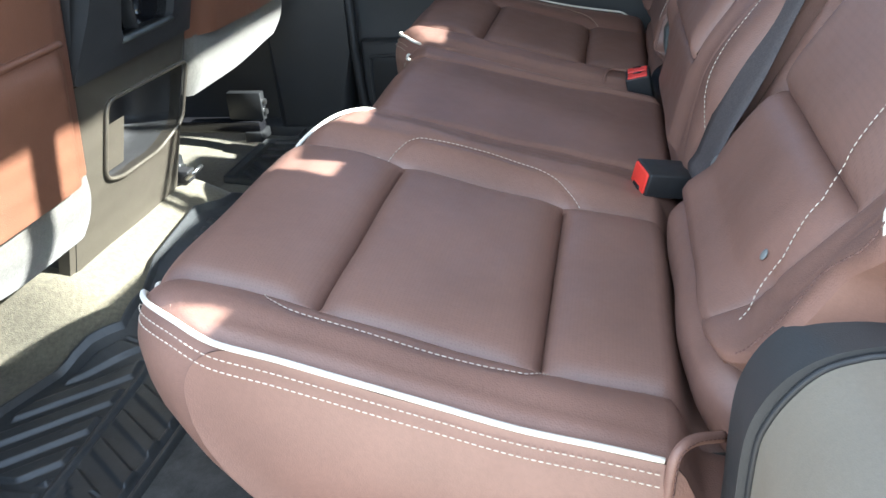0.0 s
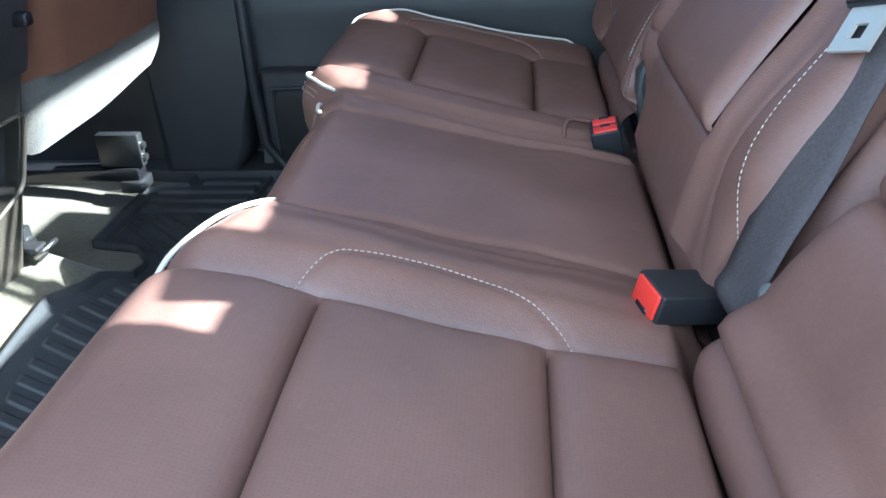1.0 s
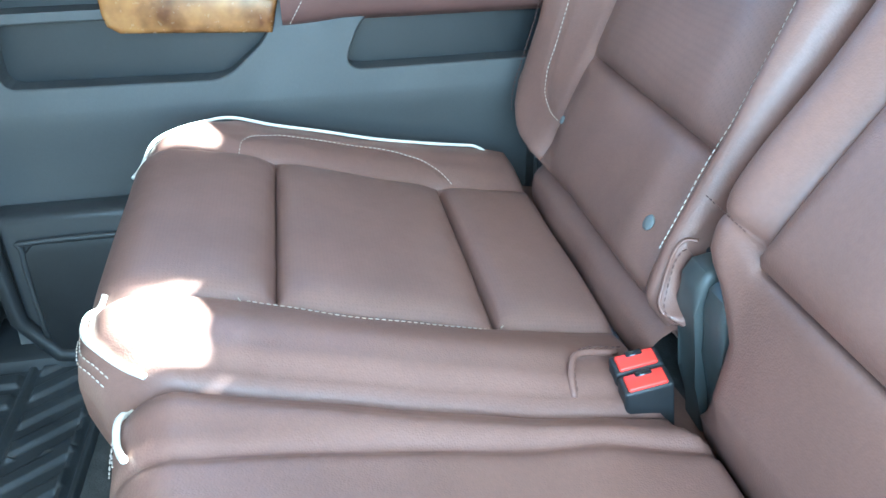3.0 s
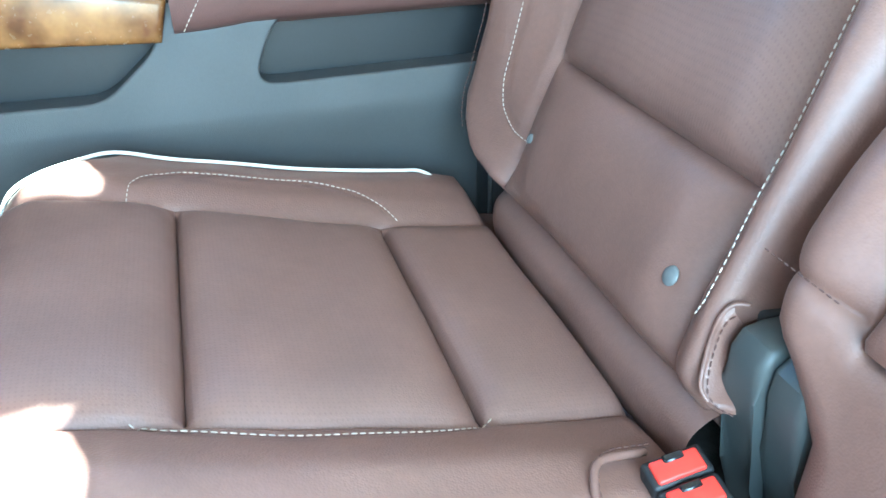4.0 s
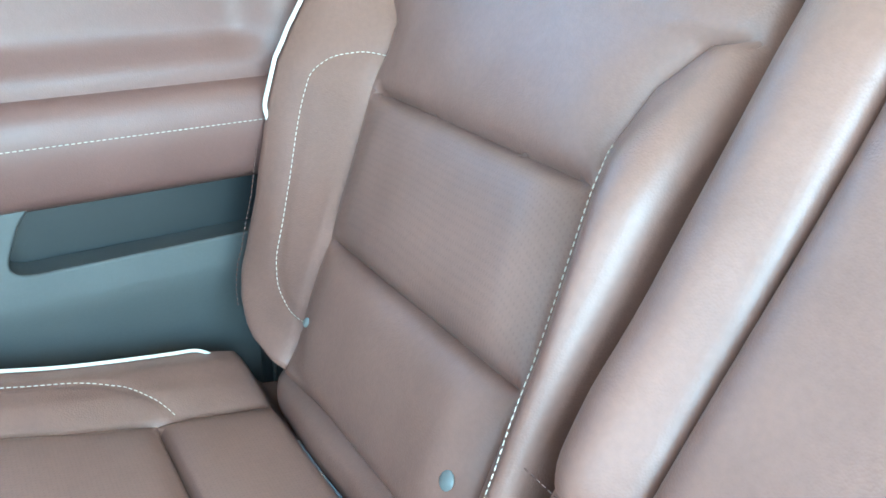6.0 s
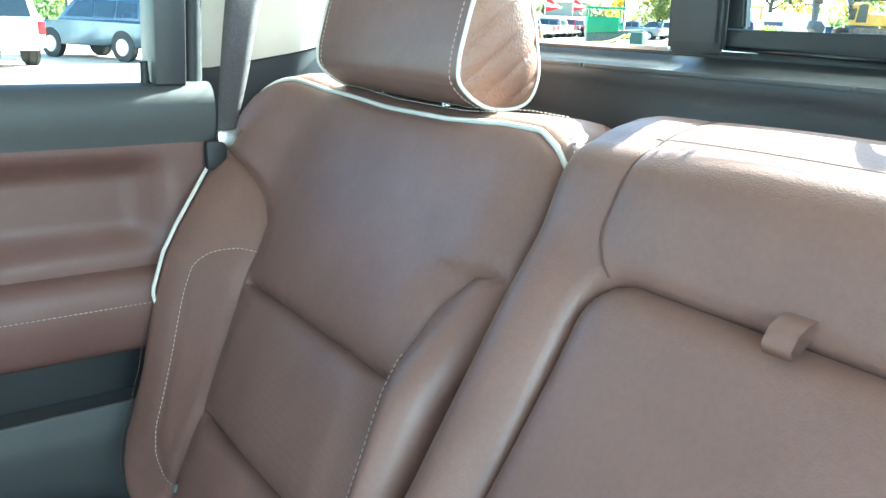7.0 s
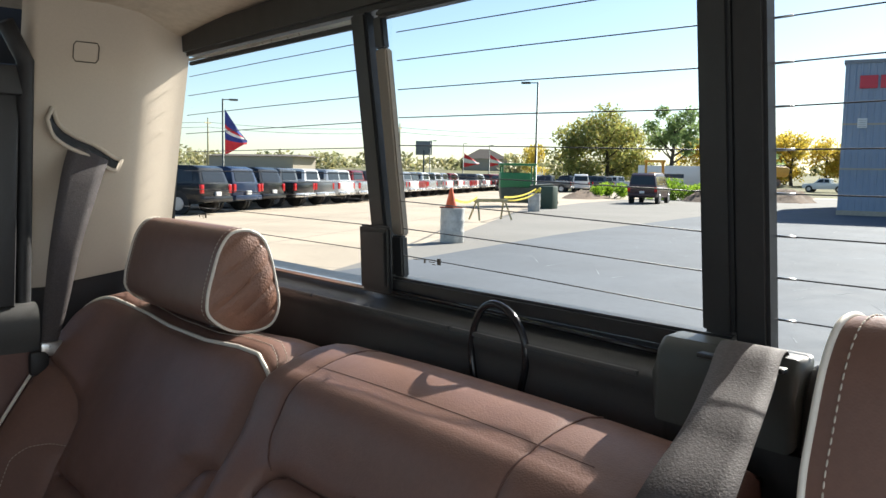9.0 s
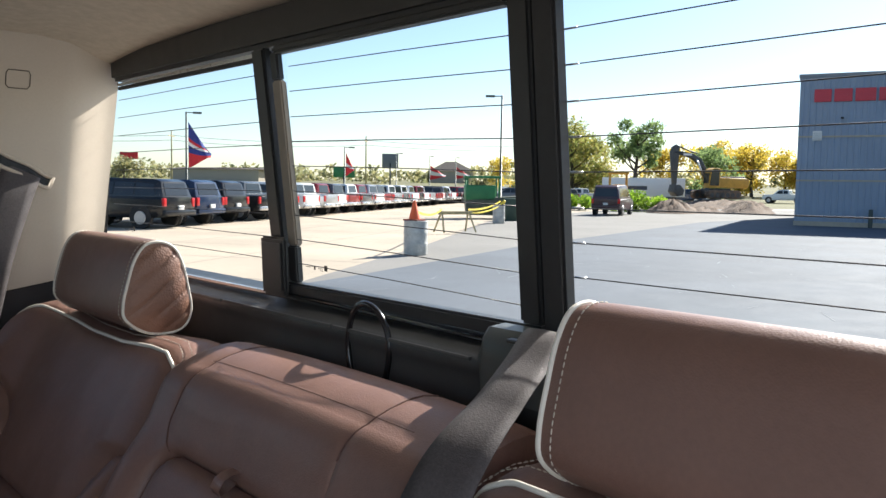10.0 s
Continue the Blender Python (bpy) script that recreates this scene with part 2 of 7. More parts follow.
def split_grid(P, region, table, parent, out):
    """P[i, j] are the points of a sheet, region[i, j] the key of each cell; one part for each key of table, facing out."""
    nu, nv = P.shape[:2]
    made = {}
    idx = np.arange(nu * nv).reshape(nu, nv)
    quads = np.stack([idx[:-1, :-1], idx[1:, :-1], idx[1:, 1:], idx[:-1, 1:]], -1).reshape(-1, 4)
    flat = P.reshape(-1, 3)
    reg = region.reshape(-1)
    a = np.cross(flat[quads[:, 2]] - flat[quads[:, 0]], flat[quads[:, 3]] - flat[quads[:, 1]])
    if (a @ np.array(out, float)).sum() < 0:
        quads = quads[:, ::-1]
    for key, (name, mat, label) in table.items():
        q = quads[reg == key]
        if len(q) == 0:
            continue
        used, inv = np.unique(q, return_inverse=True)
        made[key] = mesh_part(name, flat[used], inv.reshape(-1, 4), mat, parent, label)
    return made


def sheet(name, P, mat, parent=None, label="", out=(0, 0, 1)):
    return split_grid(P, np.zeros((P.shape[0] - 1, P.shape[1] - 1), int), {0: (name, mat, label)}, parent, out)[0]


def step01(a, b, x):
    t = np.clip((np.asarray(x, float) - a) / (b - a), 0, 1)
    return t * t * (3 - 2 * t)


def polyline_distance(x, y, pts):
    best = np.full(np.broadcast(x, y).shape, 1e9)
    for (ax, ay), (bx, by) in zip(pts[:-1], pts[1:]):
        dx, dy = bx - ax, by - ay
        t = np.clip(((x - ax) * dx + (y - ay) * dy) / (dx * dx + dy * dy), 0, 1)
        best = np.minimum(best, np.hypot(x - ax - t * dx, y - ay - t * dy))
    return best


def soft_interp(v, xs, ys):
    """Interpolation with eased pieces."""
    xs, ys = np.asarray(xs, float), np.asarray(ys, float)
    i = np.clip(np.searchsorted(xs, v) - 1, 0, len(xs) - 2)
    t = np.clip((v - xs[i]) / (xs[i + 1] - xs[i]), 0, 1)
    t = t * t * (3 - 2 * t)
    return ys[i] * (1 - t) + ys[i + 1] * t


def samples(a, b, step, marks, fine=(0, 0.0015, 0.0035, 0.006)):
    v = list(np.linspace(a, b, max(2, int(round((b - a) / step)) + 1)))
    for m in marks:
        for d in fine:
            v += [m - d, m + d]
    v = np.array(sorted(x for x in v if a <= x <= b))
    return v[np.concatenate([[True], np.diff(v) > 4e-4])]

# ---- rear seat cushions ----
MID = 0.855          # the cab's middle across
CUSHION_FIT = np.polyfit([0.02, 0.06, 0.1, 0.2, 0.3, 0.388, 0.45, 0.505, 0.56],
                         [0.447, 0.4535, 0.4505, 0.4265, 0.401, 0.378, 0.366, 0.357, 0.346], 4)
RAISE_Y = [0.155, 0.175, 0.2, 0.247, 0.56, 0.60, 0.625, 0.66, 0.69, 0.71, 0.855, 0.965, 0.99, 1.012, 1.03, 1.0395,
           1.0405, 1.05, 1.075, 1.1, 1.16, 1.46, 1.5, 1.53, 1.555]
RAISE_Z = [0.0, 0.008, 0.012, 0, 0, 0.018, 0.021, 0.014, 0.004, 0.003, 0.008, 0.004, 0.004, 0.008, 0.001, -0.012,
           -0.012, 0.001, 0.012, 0.014, 0, 0, 0.008, 0.01, 0.008]
NOSE_Y = [0.155, 0.159, 0.166, 0.176, 0.19, 0.215, 0.25, 0.54, 0.58, 0.62, 0.66, 0.69, 0.96, 0.99, 1.02, 1.0395,
          1.0405, 1.06, 1.09, 1.13, 1.44, 1.48, 1.51, 1.53, 1.555]
NOSE_X = [0.116, 0.104, 0.09, 0.074, 0.061, 0.05, 0.044, 0.046, 0.058, 0.08, 0.092, 0.096, 0.096, 0.094, 0.092, 0.09,
          0.098, 0.078, 0.058, 0.05, 0.046, 0.05, 0.062, 0.08, 0.11]
INSERTS = ((0.238, 0.56), (1.16, 1.46))
CREASES = (0.2, 0.388)
SEAMS = {
    "near_inner": [(0.172, 0.55), (0.182, 0.562), (0.192, 0.577), (0.206, 0.593), (0.227, 0.605), (0.27, 0.61), (0.33, 0.605), (0.37, 0.592), (0.395, 0.575), (0.41, 0.56)],
    "near_outer": [(0.158, 0.236), (0.168, 0.222), (0.187, 0.211), (0.21, 0.208), (0.283, 0.206), (0.346, 0.207), (0.38, 0.214), (0.396, 0.234)],
    "far_inner": [(0.17, 1.163), (0.19, 1.152), (0.263, 1.145), (0.33, 1.147), (0.37, 1.153), (0.395, 1.165)],
    "far_outer": [(0.161, 1.463), (0.168, 1.49), (0.193, 1.514), (0.23, 1.523), (0.30, 1.526), (0.36, 1.515), (0.39, 1.49), (0.408, 1.464)],
}


def fold_near(x):
    return np.interp(x, [0.12, 0.24, 0.38, 0.54], [0.676, 0.7, 0.714, 0.686])


def fold_far(x):
    return np.interp(x, [0.12, 0.27, 0.43, 0.52], [0.966, 0.99, 1.004, 0.995])


def cushion_z(x, y):
    x, y = np.broadcast_arrays(np.asarray(x, float), np.asarray(y, float))
    z = np.polyval(CUSHION_FIT, x) + soft_interp(y, RAISE_Y, RAISE_Z) * (1 - 0.55 * step01(0.4, 0.53, x))
    for a, b in INSERTS:
        m = step01(a - 0.002, a + 0.012, y) * (1 - step01(b - 0.012, b + 0.002, y))
        for c in CREASES:
            z = z - (0.009 * np.exp(-np.abs(x - c) / 0.009) + 0.007 * np.exp(-np.abs(x - c) / 0.0025)) * m
        for c, d in ((0.03, 0.2), (0.2, 0.388), (0.388, 0.512)):
            t = np.clip((x - c) / (d - c), 0, 1) * 2 - 1
            u = np.clip((y - a) / (b - a), 0, 1) * 2 - 1
            z = z + 0.007 * (1 - t ** 6) * (1 - u ** 8) * m * ((x > c) & (x < d))
        for e in (a, b):
            z = z - 0.009 * np.exp(-np.abs(y - e) / 0.006) * step01(0.03, 0.07, x)
    z = z - 0.004 * np.exp(-((y - fold_near(x)) / 0.007) ** 2) * step01(0.12, 0.2, x)
    z = z - 0.006 * np.exp(-((y - fold_far(x)) / 0.007) ** 2) * step01(0.1, 0.16, x)
    for s in SEAMS.values():
        z = z - 0.0028 * np.exp(-(polyline_distance(x, y, s) / 0.0035) ** 2)
    z = z + step01(1.47, 1.545, y) * np.interp(x, [0.1, 0.2, 0.32, 0.47], [-0.005, -0.006, 0, 0.007])
    # small wrinkles in the hide
    z = z + 0.0011 * np.sin(23 * x + 9 * y) * np.sin(17 * y - 8 * x + 1.0) + 0.0005 * np.sin(61 * x - 37 * y)
    x0 = 0.018 * step01(0.6, 0.64, y) * (1 - step01(1.0, 1.03, y))
    return z - 0.045 * step01(0.492, 0.522, x - x0)


NOSE_R = 0.046


def cushion_nose(y, a):
    """The rolled front edge: a goes from 0 on top to 1.57 at the foremost line."""
    y = np.asarray(y, float)
    xf = np.interp(y, NOSE_Y, NOSE_X)
    top = cushion_z(xf + NOSE_R, y)
    return np.stack([xf + NOSE_R * (1 - np.sin(a)), y + 0 * a, top - 0.052 * (1 - np.cos(a))], -1)


UNDER = ((0.001, 0.075), (0.006, 0.095), (0.02, 0.125), (0.046, 0.158), (0.085, 0.195), (0.14, 0.235), (0.25, 0.275), (0.4, 0.285))


def along_folds(x, y):
    """Shifts a line of the cushion's mesh sideways, so that it follows the two long folds."""
    return (y + (fold_near(x) - 0.69) * np.maximum(0, 1 - abs(y - 0.69) / 0.06)
            + (fold_far(x) - 0.985) * np.maximum(0, 1 - abs(y - 0.985) / 0.05))


def cushion_sheet(y0, y1, marks):
    ys = samples(y0, y1, 0.0045, list(marks))
    back = samples(0.1, 0.55, 0.007, CREASES)[::-1]
    xs_back = back[back >= 0.165]
    cols = []
    for line in ys:
        y = float(along_folds(0.12, line))
        xf = np.interp(y, NOSE_Y, NOSE_X)
        front = np.linspace(0.165, xf + NOSE_R, 10)[1:]
        x = np.concatenate([xs_back, front])
        yl = along_folds(x, line)
        top = np.stack([x, yl, cushion_z(x, yl)], -1)
        nose = np.stack([cushion_nose(y, a) for a in np.linspace(0.12, 1.57, 11)])
        zt = float(cushion_z(xf + NOSE_R, y))
        under = np.array([(xf + dx, y, zt - dz) for dx, dz in UNDER])
        cols.append(np.concatenate([top, nose, under]))
    return np.stack(cols, 1)


def on_cushion(pts, lift=0.0024, n=6):
    c = curve_points([(x, y, 0) for x, y in pts], n)
    c[:, 2] = cushion_z(c[:, 0], c[:, 1]) + lift
    return c


def side_panel(y, P, outward):
    """The upright side of a cushion under its piping, from the sheet's edge column."""
    k = P.shape[0] - len(UNDER)
    top = P[:k]
    s = np.concatenate([[0], np.cumsum(np.linalg.norm(np.diff(top, axis=0), axis=1))])
    s /= s[-1]
    low = np.concatenate([P[k - 1:]])[::-1]
    q = np.concatenate([[0], np.cumsum(np.linalg.norm(np.diff(low, axis=0), axis=1))])
    q /= q[-1]
    bottom = np.stack([np.interp(s, q, low[:, i]) for i in range(3)], -1)
    rows = []
    for w in np.linspace(0, 1, 13):
        r = top * (1 - w) + bottom * w
        r[:, 1] = y + outward * (0.015 * math.sin(math.pi * min(1, w * 1.25)) ** 0.8 * step01(1, 0.35, s) + 0.0012)
        rows.append(r)
    return np.stack(rows)


def cushion_parts(owner, y0, y1, inserts, side_y, outward, extra):
    marks = [e for i in inserts for e in i] + list(extra)
    P = cushion_sheet(y0, y1, marks)
    cx = 0.25 * (P[:-1, :-1] + P[1:, :-1] + P[1:, 1:] + P[:-1, 1:])
    X, Y = cx[..., 0], cx[..., 1]
    under = np.zeros(X.shape, bool)
    under[P.shape[0] - len(UNDER) - 2:] = True
    reg = np.full(X.shape, 9)
    table = {9: ("bolster", LEATHER, ""), 8: ("underside", LEATHER, "")}
    for a, b in inserts:
        ins = (Y > a) & (Y < b)
        front = ins & (X < CREASES[0])
        reg[front] = 1
        reg[ins & (X > CREASES[0]) & (X < CREASES[1])] = 2
        reg[ins & (X > CREASES[1])] = 3
    reg[under & (reg == 9)] = 8
    low = np.zeros(X.shape, bool)
    low[P.shape[0] - len(UNDER):] = True
    reg[low] = 8
    if outward < 0:
        # below the piping of the outer front corner
        fall = cushion_z(np.interp(Y, NOSE_Y, NOSE_X) + NOSE_R, Y) - cx[..., 2]
        reg[(reg == 9) & (Y < 0.272) & (X < 0.16) & (fall > 0.052 * (1 - np.cos(np.interp(Y, [0.155, 0.17, 0.272], [0.15, 0.3, 1.35]))))] = 8
    a, b = inserts[0]
    reg[(reg == 9) & (Y > b)] = 4
    table.update({1: ("front_panel", PUNCHED, "perforated brown leather front panel"), 2: ("center_panel", PUNCHED, ""),
                  3: ("rear_panel", PUNCHED, ""), 4: ("bolster", LEATHER, "")})
    if y1 - y0 > 0.7:
        reg[(reg == 4) & (Y > fold_near(X))] = 5
        reg[(reg == 5) & (Y > fold_far(X))] = 6
        table.update({5: ("middle_pad", LEATHER, "plain smooth brown leather middle seat pad"), 6: ("bolster", LEATHER, "")})
    split_grid(P, reg, table, owner, (0, 0, 1))
    edge = P[:, 0] if outward < 0 else P[:, -1]
    S = side_panel(side_y, edge, outward)
    sheet("side_panel", S, LEATHER, owner, "plain brown leather side panel", (0, outward, 0))
    return S


bench = thing("rear_seat_cushion", "wide brown leather rear bench cushion with cream piping", "seat cushion", "rear seat cushions")
cushion_parts(bench, 0.155, 1.0395, [INSERTS[0]], 0.155, -1, [0.69, 0.985])
# cream piping round the outer front corner and along the outer edge
pip = [cushion_nose(y, a) for y, a in ((0.272, 1.35), (0.262, 1.2), (0.24, 0.95), (0.215, 0.75), (0.19, 0.55), (0.17, 0.3))]
pip = [np.array(p) + np.array([-0.003, -0.001, 0.002]) for p in pip]
pip += [np.array([x, 0.1555, float(cushion_z(x, 0.157)) + 0.002]) for x in (0.15, 0.2, 0.26, 0.32, 0.38, 0.44, 0.485)]
PIP_NEAR = curve_points(pip, 6)
tube("piping", PIP_NEAR, 0.0025, PIPING, bench, "cream piping")
for drop, o in ((0.0085, 0.0062), (0.0165, 0.0102)):
    stitches("stitching", PIP_NEAR[3:] + np.array([-0.002, -o, -drop]), bench, label="cream double stitching")
pip = [cushion_nose(y, a) + np.array([-0.003, 0, 0.002]) for y, a in ((0.54, 1.3), (0.556, 1.1), (0.58, 0.8), (0.605, 0.55), (0.63, 0.35), (0.66, 0.2), (0.685, 0.1))]
tube("piping", curve_points(pip, 6), 0.0025, PIPING, bench, "cream piping")
for a0, dx in ((0.25, -0.004), (0.45, -0.004)):
    st = [cushion_nose(y, a + a0) + np.array([dx, 0, 0]) for y, a in ((0.556, 1.05), (0.58, 0.85), (0.605, 0.65), (0.63, 0.45), (0.66, 0.3))]
    stitches("stitching", curve_points(st, 6), bench)
pip = [cushion_nose(y, a) + np.array([-0.002, 0, 0.003]) for y, a in ((1.0385, 0.66), (1.036, 0.76), (1.028, 0.84), (1.014, 0.88), (1.0, 0.86), (0.987, 0.76), (0.977, 0.64))]
tube("piping", curve_points(pip, 6), 0.0025, PIPING, bench, "cream piping")
for a0 in (0.27, 0.45):
    st = [cushion_nose(y, a + a0) + np.array([-0.0015, 0, 0]) for y, a in ((1.036, 0.74), (1.026, 0.84), (1.013, 0.87), (1.0, 0.84), (0.989, 0.74))]
    stitches("stitching", curve_points(st, 6), bench, label="cream double stitching")
part("base", boxed((0.50, 0.19, 0.1), (0.78, 1.035, 0.30), 0.004), CARPET_DARK, bench)
stitches("stitching", on_cushion(SEAMS["near_inner"]), bench)
stitches("stitching", on_cushion(SEAMS["near_outer"]), bench)
# the folded hem of the cover at the back corner
lip = [(0.488, 0.150, 0.30), (0.489, 0.149, 0.34), (0.491, 0.151, 0.366), (0.497, 0.158, 0.374), (0.508, 0.172, 0.37), (0.53, 0.195, 0.355)]
tube("cover_hem", curve_points(lip, 6), 0.0045, LEATHER, bench)
stitches("stitching", curve_points([(p[0] + 0.003, p[1] - 0.004, p[2] + 0.002) for p in lip], 6), bench, DARK_THREAD)

far_cushion = thing("rear_seat_cushion", "narrow brown leather rear seat cushion beside the closed door", "seat cushion", "rear seat cushions")
cushion_parts(far_cushion, 1.0405, 1.555, [INSERTS[1]], 1.555, 1, [])
pip = [cushion_nose(y, a) + np.array([-0.002, 0, 0.003]) for y, a in ((1.166, 0.55), (1.158, 0.68), (1.142, 0.76), (1.12, 0.79), (1.095, 0.76), (1.075, 0.66), (1.06, 0.5), (1.05, 0.38))]
tube("piping", curve_points(pip, 6), 0.0025, PIPING, far_cushion, "cream piping")
for a0 in (0.2, 0.36):
    st = [cushion_nose(y, a + a0) + np.array([-0.0015, 0, 0]) for y, a in ((1.13, 0.79), (1.11, 0.78), (1.09, 0.74), (1.075, 0.68), (1.063, 0.6))]
    stitches("stitching", curve_points(st, 6), far_cushion, label="cream double stitching")
pip = [cushion_nose(y, a) for y, a in ((1.445, 1.2), (1.465, 0.95), (1.49, 0.75), (1.515, 0.55), (1.535, 0.3))]
pip = [np.array(p) + np.array([-0.003, 0.001, 0.002]) for p in pip]
pip += [np.array([x, 1.5545, float(cushion_z(x, 1.552)) + 0.003]) for x in (0.15, 0.2, 0.26, 0.32, 0.38, 0.43, 0.455)] + [np.array([0.472, 1.551, float(cushion_z(0.47, 1.55)) - 0.006]), np.array([0.482, 1.545, float(cushion_z(0.48, 1.545)) - 0.022])]
tube("piping", curve_points(pip, 6), 0.0020, PIPING, far_cushion, "cream piping")
part("base", boxed((0.50, 1.045, 0.1), (0.78, 1.53, 0.30), 0.004), CARPET_DARK, far_cushion)
stitches("stitching", on_cushion(SEAMS["far_inner"]), far_cushion)
stitches("stitching", on_cushion(SEAMS["far_outer"]), far_cushion)
# added filler block: keeps light out and gives the gap its shade in black
part("gap_filler", boxed((0.545, 1.52, 0.1), (0.60, 1.628, 0.47), 0.006), BLACK, far_cushion, "added dark filler in the shaded gap by the pillar")
part("metal_edge", boxed((0.541, 1.566, 0.2), (0.5445, 1.572, 0.42), 0.001), STEEL, far_cushion, "bright metal edge")
lip = [(0.425, 1.055, 0.372), (0.428, 1.075, 0.384), (0.44, 1.092, 0.386), (0.475, 1.098, 0.378)]
tube("cover_hem", curve_points(lip, 6), 0.003, LEATHER, far_cushion)
stitches("stitching", curve_points([(p[0] + 0.004, p[1] + 0.004, p[2] + 0.002) for p in lip], 6), far_cushion, DARK_THREAD)

# ---- backrests ----
BACK_AT, BACK_UP, BACK_OUT = np.array([0.495, 0.40]), np.array([0.5017, 0.865]), np.array([-0.865, 0.5017])


def back_point(y, z, h=0.0):
    """A point of the backrest's face at the height z of its plane, h in front of it."""
    y, z, h = np.broadcast_arrays(*[np.asarray(v, float) for v in (y, z, h)])
    s = (z - BACK_AT[1]) / BACK_UP[1]
    return np.stack([BACK_AT[0] + s * BACK_UP[0] + h * BACK_OUT[0], y, z + h * BACK_OUT[1]], -1)


IN_Z, IN_Y = [0.40, 0.45, 0.55, 0.654, 0.675, 0.72, 0.752, 0.757], [1.138, 1.144, 1.158, 1.182, 1.186, 1.173, 1.145, 1.119]
OUT_Z, OUT_Y = [0.40, 0.45, 0.52, 0.57, 0.654, 0.69, 0.715, 0.738, 0.755, 0.768], [1.432, 1.44, 1.462, 1.48, 1.508, 1.512, 1.52, 1.545, 1.58, 1.634]
SEAM_IN = list(zip(IN_Y, IN_Z))
SEAM_OUT = list(zip(OUT_Y, OUT_Z))
STITCH_OUT = [(1.436, 0.453), (1.47, 0.457), (1.503, 0.474), (1.524, 0.508), (1.545, 0.57), (1.557, 0.628), (1.552, 0.657), (1.532, 0.676), (1.512, 0.684)]
STITCH_NEAR = [(1.470, 0.43), (1.447, 0.446), (1.439, 0.477), (1.432, 0.51), (1.427, 0.54), (1.425, 0.58), (1.425, 0.63)]
STITCH_IN = [(1.124, 0.452), (1.119, 0.462), (1.119, 0.478), (1.122, 0.50), (1.135, 0.548), (1.145, 0.6), (1.155, 0.653), (1.168, 0.68)]
BOTTOM = 0.412
EDGE_Z, EDGE_Y = [0.40, 0.412, 0.418, 0.436, 0.456, 0.491, 0.52, 0.55, 0.60, 0.66, 0.71, 0.76, 0.80, 0.9], [1.445, 1.465, 1.505, 1.545, 1.566, 1.580, 1.588, 1.596, 1.604, 1.609, 1.620, 1.636, 1.648, 1.652]
WING_Z, WING_H = [0.47, 0.52, 0.556, 0.60, 0.64, 0.67, 0.71, 0.75, 0.80, 0.87], [0.022, 0.03, 0.04, 0.053, 0.062, 0.062, 0.057, 0.049, 0.041, 0.03]


def back_y(v, z):
    """Across the backrest: 0 inner rim, 1 inner seam, 2 outer seam, 3 outer rim, at the height z."""
    z = np.asarray(z, float)
    edge = np.interp(z, EDGE_Z, EDGE_Y)
    yi = np.maximum(np.interp(z, IN_Z, IN_Y), 1.118)
    yo = np.minimum(np.interp(z, OUT_Z, OUT_Y), edge - 0.016)
    k = [np.full_like(z, 1.105), yi, yo, edge]
    i = min(2, int(v))
    return k[i] + (k[i + 1] - k[i]) * (v - i)


def back_top(y):
    """The height of the front top edge (the piping) on the backrest's plane."""
    y = np.asarray(y, float)
    z = np.interp(y, [1.105, 1.125, 1.15, 1.2, 1.28, 1.4, 1.48, 1.56], [0.838, 0.858, 0.868, 0.868, 0.862, 0.862, 0.866, 0.868])
    d = np.clip((y - 1.585) / 0.068, 0, 1)
    return z - 0.07 * (1 - np.sqrt(np.maximum(0, 1 - d * d)))


def back_relief(y, z):
    yi, yo = np.interp(z, IN_Z, IN_Y), np.interp(z, OUT_Z, OUT_Y)
    fade = 1 - step01(0.64, 0.76, z)
    h = 0.032 * step01(0, 0.045, yi - y) * fade + np.interp(z, WING_Z, WING_H) * (1 - step01(0, 0.12, np.interp(z, EDGE_Z, EDGE_Y) - y))
    for c in (0.525, 0.654):
        m = step01(yi - 0.002, yi + 0.012, y) * (1 - step01(yo - 0.012, yo + 0.002, y))
        h = h - (0.007 * np.exp(-np.abs(z - c) / 0.009) + 0.006 * np.exp(-np.abs(z - c) / 0.0025)) * m
    for c, d in ((0.40, 0.525), (0.525, 0.654), (0.654, 0.87)):
        t = np.clip((z - c) / (d - c), 0, 1) * 2 - 1
        h = h + 0.008 * (1 - t ** 4) * ((z > c) & (z < d)) * step01(yi, yi + 0.05, y) * (1 - step01(yo - 0.05, yo, y))
    h = h - 0.008 * np.exp(-polyline_distance(y, z, SEAM_IN) / 0.006) - 0.008 * np.exp(-polyline_distance(y, z, SEAM_OUT) / 0.006)
    h = h - 0.006 * (1 - step01(0.41, 0.47, z)) - 0.012 * np.exp(-np.maximum(0, z - BOTTOM) / 0.005)
    h = h - 0.0025 * np.exp(-(polyline_distance(y, z, STITCH_OUT) / 0.0035) ** 2)
    # rounded rims
    for d, r in ((y - 1.105, 0.03), (np.interp(z, EDGE_Z, EDGE_Y) + 0.001 - y, 0.018)):
        q = np.clip(r - d, 0, r)
        h = h - (r - np.sqrt(r * r - q * q)) * (1.1 if r > 0.02 else 0.6)
    q = np.clip(0.02 - (back_top(y) - z), 0, 0.02)
    h = h - (0.02 - np.sqrt(0.02 ** 2 - q * q)) * 0.5
    return h + 0.0012 * np.sin(31 * y + 7 * z) * np.sin(19 * z - 11 * y)


